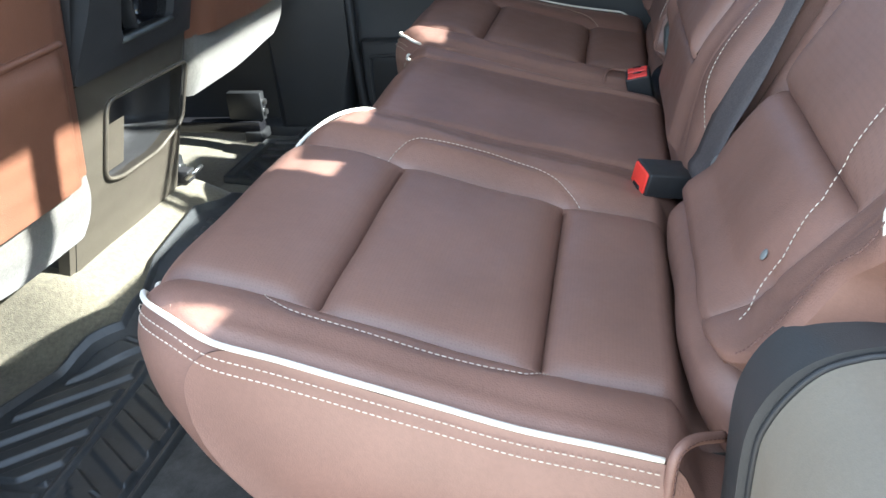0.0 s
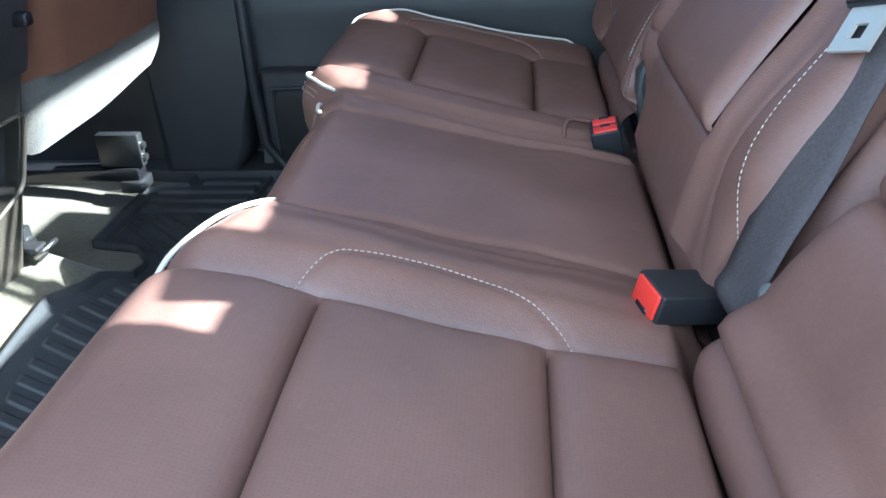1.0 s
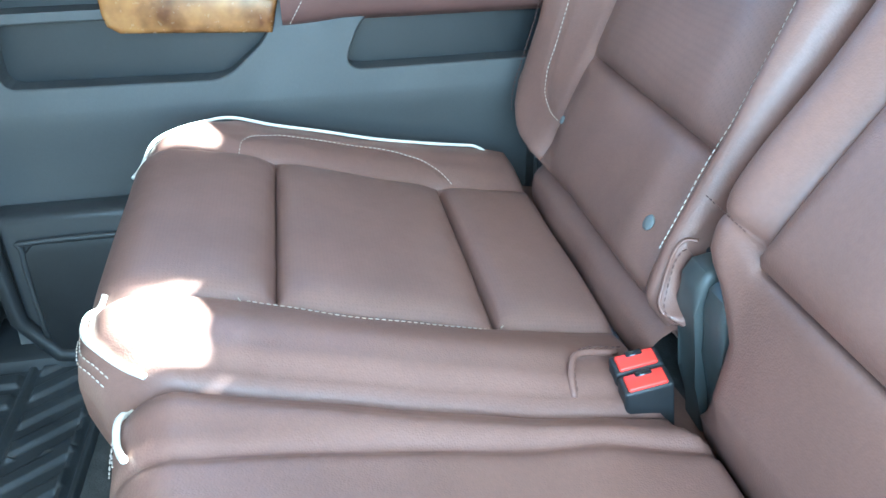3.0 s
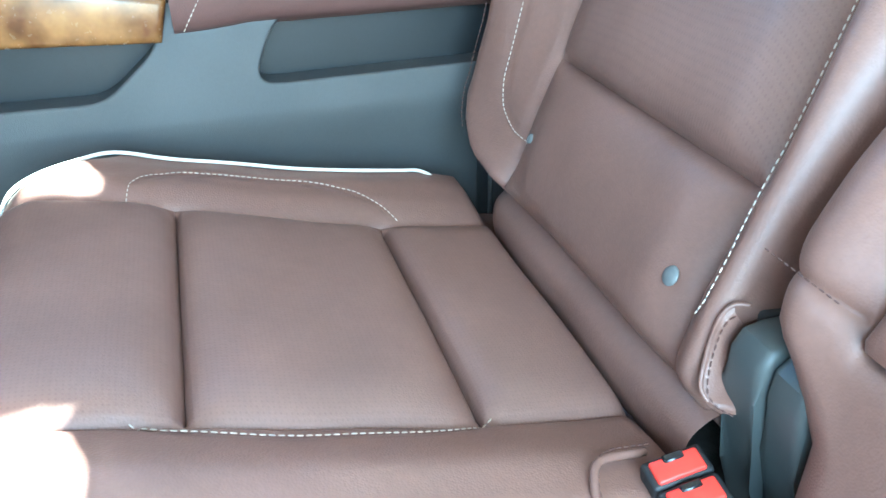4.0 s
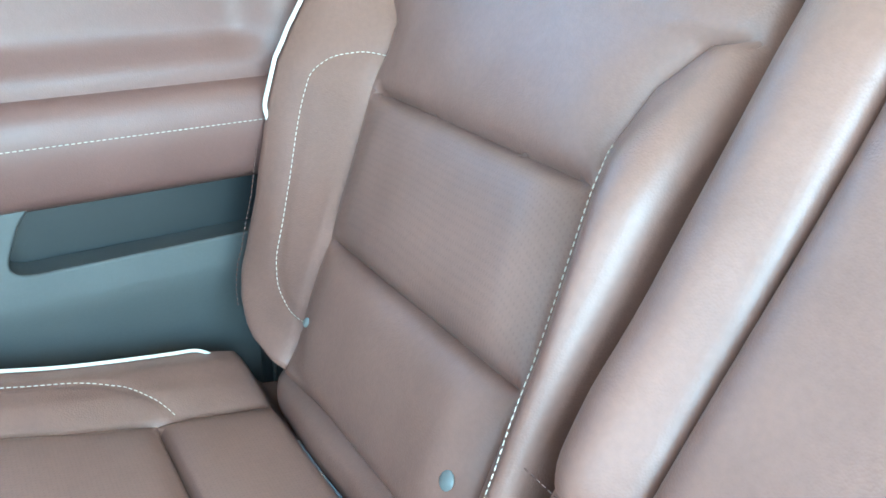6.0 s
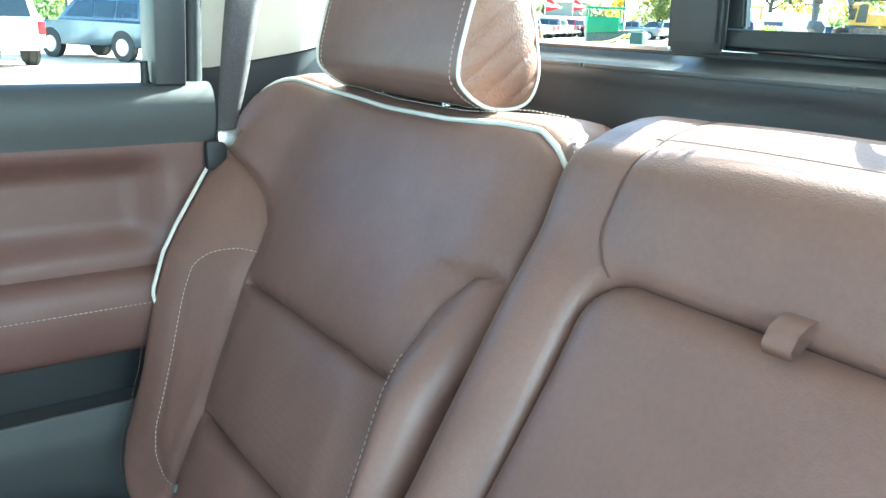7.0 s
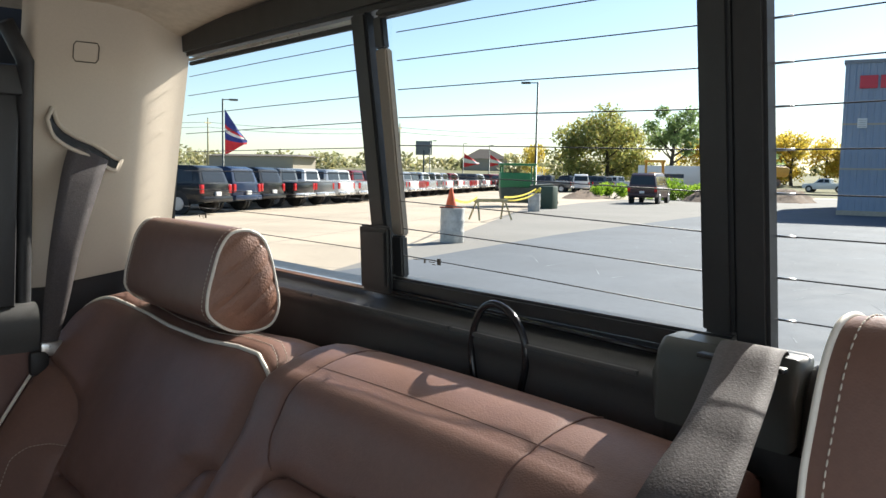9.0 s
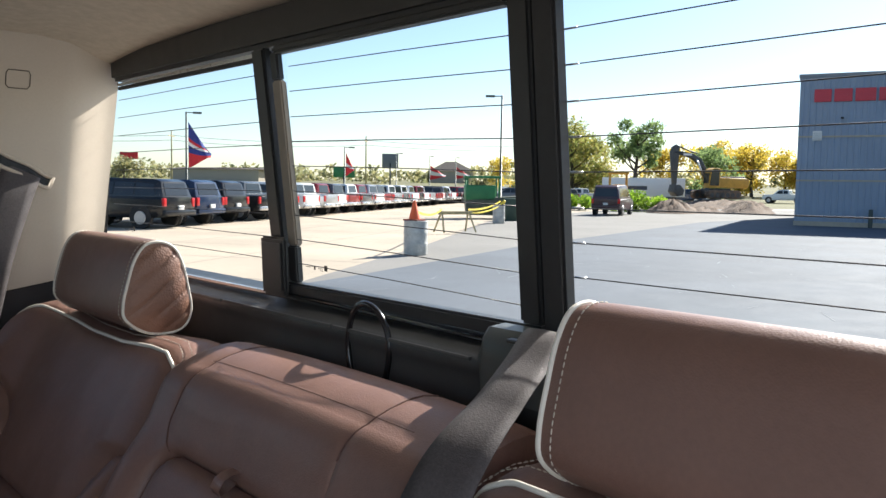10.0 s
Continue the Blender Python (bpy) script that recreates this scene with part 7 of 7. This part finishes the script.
part("house", prism([(-0.6, 1.2), (3.2, 1.2), (3.45, 1.5), (3.45, 2.15), (3.1, 2.3), (-0.45, 2.35)], 1, -1.4, 1.4, 0.1), CAT_YELLOW, ex, "worn yellow engine house")
part("engine_cover", boxed((0.8, -1.2, 2.25), (3.0, 1.2, 2.5), 0.08), BOOM, ex)
cab_ = part("cab", prism([(-2.0, 1.2), (-0.5, 1.2), (-0.5, 3.35), (-1.3, 3.4), (-1.75, 3.2)], 1, -1.43, -0.4, 0.06), CAT_YELLOW, ex)
for y in (-1.42, -0.38):
    part("cab_window", prism([(-1.88, 1.45), (-0.66, 1.45), (-0.66, 3.2), (-1.3, 3.25), (-1.66, 3.08)], 1, y - 0.04, y + 0.02), TINT, ex)
part("cab_window", boxed((-2.02, -1.3, 1.7), (-1.75, -0.5, 2.8)), TINT, ex)
part("boom", prism([(-0.6, 2.0), (-0.9, 2.5), (-2.2, 4.4), (-3.3, 4.95), (-5.7, 5.3), (-5.75, 5.0), (-3.2, 4.45), (-2.3, 3.8), (-1.4, 2.1)], 1, -0.25, 0.25, 0.05), BOOM, ex, "dark boom with pale lettering bar")
part("boom_mark", boxed((-4.6, -0.285, 4.72), (-3.5, -0.27, 4.95)), PLATE, ex)
tube("ram", [(-1.6, -0.35, 1.9), (-2.9, -0.35, 4.3)], 0.1, STEEL, ex)
tube("ram", [(-2.6, 0, 4.95), (-5.3, 0, 5.75)], 0.09, BOOM, ex)
part("stick", prism([(-5.4, 5.9), (-5.9, 5.6), (-6.1, 5.0), (-5.7, 1.4), (-5.3, 1.4), (-5.1, 5.0), (-5.05, 5.6)], 1, -0.22, 0.22, 0.05), BOOM, ex)
part("bucket", prism([(-5.7, 1.5), (-5.1, 1.5), (-4.5, 0.9), (-4.7, 0.3), (-5.4, 0.2), (-5.9, 0.7)], 1, -0.6, 0.6, 0.06), BOOM, ex)
ex.matrix_basis = stand(85.6, 45.4, 336, 1.0)


def heap(x, y, rx, ry, h, label, seed):
    rs = np.random.RandomState(seed)
    r, a = np.linspace(0, 1, 14), np.linspace(0, 2 * math.pi, 33)
    R, A = np.meshgrid(r, a, indexing="ij")
    ph = rs.uniform(0, 6, 8)
    n = (0.2 * np.sin(5 * A + ph[0]) + 0.2 * np.sin(9 * A + 9 * R + ph[1]) + 0.16 * np.sin(16 * A - 14 * R + ph[2])) * np.minimum(1, 2 * R)
    Zh = h * (1 - R ** 1.3) * (1 + n) * (R < 1) - 0.05
    ob = sheet("dirt_heap", np.stack([rx * R * np.cos(A) * (1 + 0.1 * n), ry * R * np.sin(A) * (1 + 0.1 * n), Zh], -1), DIRT)
    ob.matrix_basis = stand(x, y, 30)
    tagged(ob, label, "dirt heap", "dirt heaps")


heap(83.5, 44.0, 9, 6, 1.0, "trampled brown dirt heap under the excavator", 1)
heap(58.6, 34.8, 3.6, 2.2, 1.15, "loose brown dirt heap beside the shrubs", 2)
heap(66.5, 32.4, 4.6, 2.4, 1.1, "loose brown dirt heap near the building", 3)
heap(62.5, 34.2, 4.2, 2.0, 0.6, "low trampled dirt heap in front of the excavator", 4)
heap(54.0, 43.5, 4.5, 2.0, 0.7, "low brown dirt heap behind the van", 5)

# ---- small machine, trailer, distant buildings ----
GREEN = material("green_machine_paint", (0.03, 0.2, 0.07), 0.5, vary=0.15, vscale=2)
mach = thing("green_compactor", "green lot machine with a cab frame", "machine")
part("hopper", prism([(-1.6, 0.2), (1.6, 0.2), (1.7, 1.1), (-1.3, 1.3)], 1, -0.8, 0.8, 0.05), material("olive_metal", (0.08, 0.09, 0.06), 0.6, vary=0.2), mach)
part("body", boxed((0.0, -0.8, 1.0), (1.7, 0.8, 1.9), 0.06), GREEN, mach)
for x in (-0.2, 1.6):
    for y in (-0.75, 0.75):
        tube("post", [(x, y, 1.2), (x, y, 2.35)], 0.05, GREEN, mach)
part("canopy", boxed((-0.3, -0.85, 2.3), (1.75, 0.85, 2.42), 0.03), GREEN, mach)
mach.matrix_basis = stand(34.6, 32.0, 140)
bin_ = thing("trash_can", "dark green lot bin beside the machine", "bin")
part("body", boxed((-0.4, -0.4, 0), (0.4, 0.4, 1.2), 0.05), material("dark_green_plastic", (0.03, 0.06, 0.04), 0.6, vary=0.1), bin_)
bin_.matrix_basis = stand(33.2, 29.3, 20)
trailer = thing("box_trailer", "white box trailer parked behind the shrubs", "trailer")
part("box", boxed((-5, -1.25, 1.0), (5, 1.25, 3.3), 0.05), PAINTS["white"], trailer)
part("marking", boxed((-3, -1.27, 1.8), (0.5, -1.24, 2.3)), PAINTS["blue"], trailer)
for x in (-3.9, -2.9, 3.6):
    part("wheel", boxed((x - 0.45, -1.2, 0.05), (x + 0.45, 1.2, 0.95), 0.15), TYRE, trailer)
trailer.matrix_basis = stand(88.7, 56.8, -58)
fr = thing("loader_frame", "yellow machine frame standing behind the van", "machine")
for y in (-0.9, 0.9):
    for x in (-0.5, 0.5):
        tube("post", [(x, y, 0.2), (x, y, 3.6)], 0.1, CAT_YELLOW, fr)
part("top", boxed((-0.7, -1.1, 3.5), (0.7, 1.1, 3.75), 0.05), CAT_YELLOW, fr)
part("core", boxed((-0.5, -0.7, 0.2), (0.5, 0.7, 2.4), 0.2), CAT_YELLOW, fr)
fr.matrix_basis = stand(75.6, 51.6, 40)


def house(x, y, w, d, h, roof, rz, label, hip=True):
    owner = thing("distant_building", label, "building", "distant buildings")
    part("wall", boxed((-w / 2, -d / 2, 0), (w / 2, d / 2, h)), BAND, owner)
    bm = bmesh.new()
    k = 0.25 if hip else 0.98
    base = [bm.verts.new((sx * w * 0.55, sy * d * 0.55, h)) for sx, sy in ((-1, -1), (1, -1), (1, 1), (-1, 1))]
    top = [bm.verts.new((sx * w * 0.5 * k, sy * d * 0.02, h + roof)) for sx, sy in ((-1, -1), (1, -1), (1, 1), (-1, 1))]
    bm.faces.new(base)
    bm.faces.new(top)
    for i in range(4):
        bm.faces.new((base[i], base[(i + 1) % 4], top[(i + 1) % 4], top[i]))
    part("roof", bm, material("brown_roof", (0.1, 0.08, 0.065), 0.8, vary=0.15), owner, smooth=False)
    for j in range(3):
        part("window", boxed((-w / 2 + w * (0.15 + 0.3 * j), -d / 2 - 0.05, h * 0.35), (-w / 2 + w * (0.3 + 0.3 * j), -d / 2 + 0.05, h * 0.75)), TINT, owner)
    owner.matrix_basis = stand(x, y, rz)


house(150, 155, 11, 9, 3.0, 2.6, 140, "brown-roofed far building beyond the lot")
house(90, 165, 22, 10, 2.6, 0.5, 120, "low pale far building beyond the cars", False)
house(55, 185, 16, 10, 2.6, 0.5, 110, "low pale far building behind the row", False)
sign = thing("road_sign", "red and blue sign on a tall post far off", "sign")
tube("post", [(0, 0, 0), (0, 0, 5)], 0.15, POLE, sign)
part("panel", boxed((-1.6, -0.15, 4.6), (1.6, 0.15, 5.9), 0.1), F_RED, sign)
part("panel", boxed((-1.3, -0.2, 4.75), (1.3, -0.16, 5.2)), F_BLUE, sign)
sign.matrix_basis = stand(68.8 * 0.9, 166.6 * 0.9, 160)
sg = thing("road_sign", "green road sign far off beyond the row", "sign")
tube("post", [(0, 0, 0), (0, 0, 3)], 0.15, POLE, sg)
part("panel", boxed((-1.7, -0.1, 2.6), (1.7, 0.1, 4.2), 0.03), GREEN, sg)
sg.matrix_basis = stand(78, 105, 140)
sg = thing("road_sign", "grey sign board far off beyond the row", "sign")
tube("post", [(0, 0, 0), (0, 0, 5)], 0.15, POLE, sg)
part("panel", boxed((-1.4, -0.1, 4.2), (1.4, 0.1, 6.6), 0.03), material("grey_sign", (0.16, 0.18, 0.2), 0.6, vary=0.1), sg)
sg.matrix_basis = stand(90, 108, 140)

# ---- trees and shrubs ----
BARK = material("bark", (0.09, 0.07, 0.05), 0.9, vary=0.3, vscale=6)


def leaf_mat(name, a, b):
    m = material(name, a, 0.7, vary=0.2, vscale=0.6)
    n, l = m.node_tree.nodes, m.node_tree.links
    g = n.new("ShaderNodeNewGeometry")
    r = n.new("ShaderNodeValToRGB")
    r.color_ramp.elements[0].color, r.color_ramp.elements[1].color = (*a, 1), (*b, 1)
    l.new(g.outputs["Random Per Island"], r.inputs["Fac"])
    bs = n["Principled BSDF"]
    l.new(r.outputs["Color"], bs.inputs["Base Color"])
    bs.inputs["Subsurface Weight"].default_value = 0.0
    tr = n.new("ShaderNodeBsdfTranslucent")
    l.new(r.outputs["Color"], tr.inputs["Color"])
    mx = n.new("ShaderNodeMixShader")
    mx.inputs[0].default_value = 0.58
    l.new(bs.outputs[0], mx.inputs[1])
    l.new(tr.outputs[0], mx.inputs[2])
    l.new(mx.outputs[0], n["Material Output"].inputs["Surface"])
    return m


L_AUTUMN = leaf_mat("turning_leaves", (0.22, 0.27, 0.08), (0.40, 0.34, 0.1))
L_GREEN = leaf_mat("green_leaves", (0.15, 0.23, 0.09), (0.28, 0.36, 0.14))
L_YELLOW = leaf_mat("yellow_leaves", (0.48, 0.4, 0.06), (0.65, 0.47, 0.08))
L_LIME = leaf_mat("lime_shrub_leaves", (0.16, 0.30, 0.02), (0.30, 0.42, 0.04))
L_FAR = leaf_mat("far_leaves", (0.2, 0.22, 0.11), (0.34, 0.3, 0.14))


def leaves(blobs, count, size, seed):
    """Many small leaf sprays scattered through blobs (centre, radius), denser to their outside."""
    rs = np.random.RandomState(seed)
    vol = np.array([b[1] ** 2 for b in blobs])
    pick = rs.choice(len(blobs), count, p=vol / vol.sum())
    verts, faces = [], []
    for i in pick:
        c, r = blobs[i]
        d = rs.normal(size=3)
        d /= np.linalg.norm(d)
        p = np.array(c) + d * r * rs.uniform(0.35, 1.05) * np.array([1, 1, 0.85])
        u = rs.normal(size=3)
        u /= np.linalg.norm(u)
        v = np.cross(u, rs.normal(size=3))
        v /= np.linalg.norm(v)
        s = size * rs.uniform(0.6, 1.4)
        k = len(verts)
        verts += [p - u * s, p - v * s * 0.45, p + u * s, p + v * s * 0.45]
        faces.append((k, k + 1, k + 2, k + 3))
    return verts, faces


def tree(x, y, h, spread, mat, label, seed, count=2600, bare=0.25, size=0.28):
    owner = thing("tree", label, "tree", "trees")
    rs = np.random.RandomState(seed)
    v, f = tube_mesh(curve_points([(0, 0, 0), (0.05 * spread, 0, h * 0.25), (-0.03 * spread, 0.05, h * 0.55), (0, 0, h * 0.85)], 4), np.linspace(0.035 * h, 0.006 * h, 13), 7)
    tips = []
    for k in range(9):
        a, z0 = rs.uniform(0, 2 * math.pi), h * rs.uniform(bare, 0.65)
        le = spread * rs.uniform(0.5, 0.95)
        tip = (math.cos(a) * le, math.sin(a) * le, min(h * 0.93, z0 + h * rs.uniform(0.12, 0.34)))
        bv, bf = tube_mesh(curve_points([(0, 0, z0), (tip[0] * 0.5, tip[1] * 0.5, z0 + (tip[2] - z0) * 0.4), tip], 3), np.linspace(0.014 * h, 0.003 * h, 7), 5)
        f += [tuple(i + len(v) for i in q) for q in bf]
        v += bv
        tips.append(tip)
    trunk = mesh_part("trunk", v, f, BARK, owner)
    blobs = [((t[0] * 0.9, t[1] * 0.9, t[2]), spread * rs.uniform(0.26, 0.46)) for t in tips]
    blobs += [((rs.normal() * 0.25 * spread, rs.normal() * 0.25 * spread, h * rs.uniform(0.55, 0.9)), spread * rs.uniform(0.28, 0.45)) for _ in range(5)]
    if bare < 0.2:
        blobs += [((rs.normal() * 0.4 * spread, rs.normal() * 0.4 * spread, h * rs.uniform(0.12, 0.4)), spread * rs.uniform(0.25, 0.4)) for _ in range(6)]
    lv, lf = leaves(blobs, count, size, seed + 50)
    mesh_part("crown", lv, lf, mat, owner, smooth=False)
    owner.matrix_basis = stand(x, y, rs.uniform(0, 360))
    return owner


tree(99, 76, 11.5, 6.5, L_AUTUMN, "broad tree with turning green and rust leaves", 11, 5200, 0.1)
tree(106, 79, 10.0, 5.5, L_AUTUMN, "rounded tree with rusty autumn leaves", 12, 4200, 0.1)
tree(93, 78, 9.5, 5.0, L_AUTUMN, "broad tree with turning leaves by the lot", 13, 3800, 0.1)
tree(100.3, 65.5, 12.2, 4.0, L_GREEN, "tall open green tree with visible limbs", 14, 3400, 0.3)
for i, (x, y, h) in enumerate(((122, 66, 9.5), (128, 68, 9.5), (131, 63, 9.0), (135, 66, 8.6), (137, 60, 8.2), (139, 56, 8.0), (118, 72, 9.0), (112, 60, 8.0))):
    tree(x, y, h, 4.2, L_YELLOW if i != 7 else L_GREEN, "yellow autumn tree behind the excavator" if i != 7 else "green tree behind the excavator", 20 + i, 2200, 0.12)
for i, (x, y, h) in enumerate(((20, 95, 5.5), (30, 110, 6), (48, 118, 5.0), (118, 108, 6.5), (6, 70, 5.0), (10, 78, 4.5), (2, 60, 4.2), (14, 74, 4.5))):
    tree(x, y, h, 3.2, (L_YELLOW, L_GREEN, L_FAR)[i % 3], ("yellowing", "green", "dull green")[i % 3] + " tree at the far edge of the lot", 40 + i, 1300, 0.15)


def shrub(x, y, r, h, seed):
    owner = thing("shrub", "bright lime-green shrub beside the dirt", "shrub", "shrubs")
    rs = np.random.RandomState(seed)
    blobs = [((rs.normal() * r * 0.5, rs.normal() * r * 0.4, h * rs.uniform(0.25, 0.65)), h * rs.uniform(0.35, 0.5)) for _ in range(9)]
    lv, lf = leaves(blobs, 1500, 0.14, seed)
    mesh_part("foliage", lv, lf, L_LIME, owner, smooth=False)
    v, f = [], []
    for b in blobs:
        bv, bf = tube_mesh(np.array([(b[0][0] * 0.3, b[0][1] * 0.3, 0), b[0]]), 0.03, 5)
        f += [tuple(i + len(v) for i in q) for q in bf]
        v += bv
    mesh_part("stems", v, f, BARK, owner)
    owner.matrix_basis = stand(x, y, 0)


shrub(56.5, 42.8, 2.2, 1.4, 61)
shrub(58.6, 38.3, 2.2, 1.9, 62)
shrub(60.6, 37.2, 1.8, 1.4, 63)
# far woods along the skyline
rs = np.random.RandomState(9)
blobs = []
for a in np.radians(np.arange(8, 112, 0.55)):
    d = rs.uniform(190, 300)
    blobs.append(((d * math.cos(a), d * math.sin(a), float(land(d * math.cos(a), d * math.sin(a))) + rs.uniform(0.6, 2.6)), rs.uniform(2.2, 4.2)))
lv, lf = leaves(blobs, 16000, 0.75, 77)
tagged(mesh_part("far_woods", lv, lf, L_FAR, None, smooth=False), "band of dull green and ochre woods on the skyline", "woods", kind="stuff")
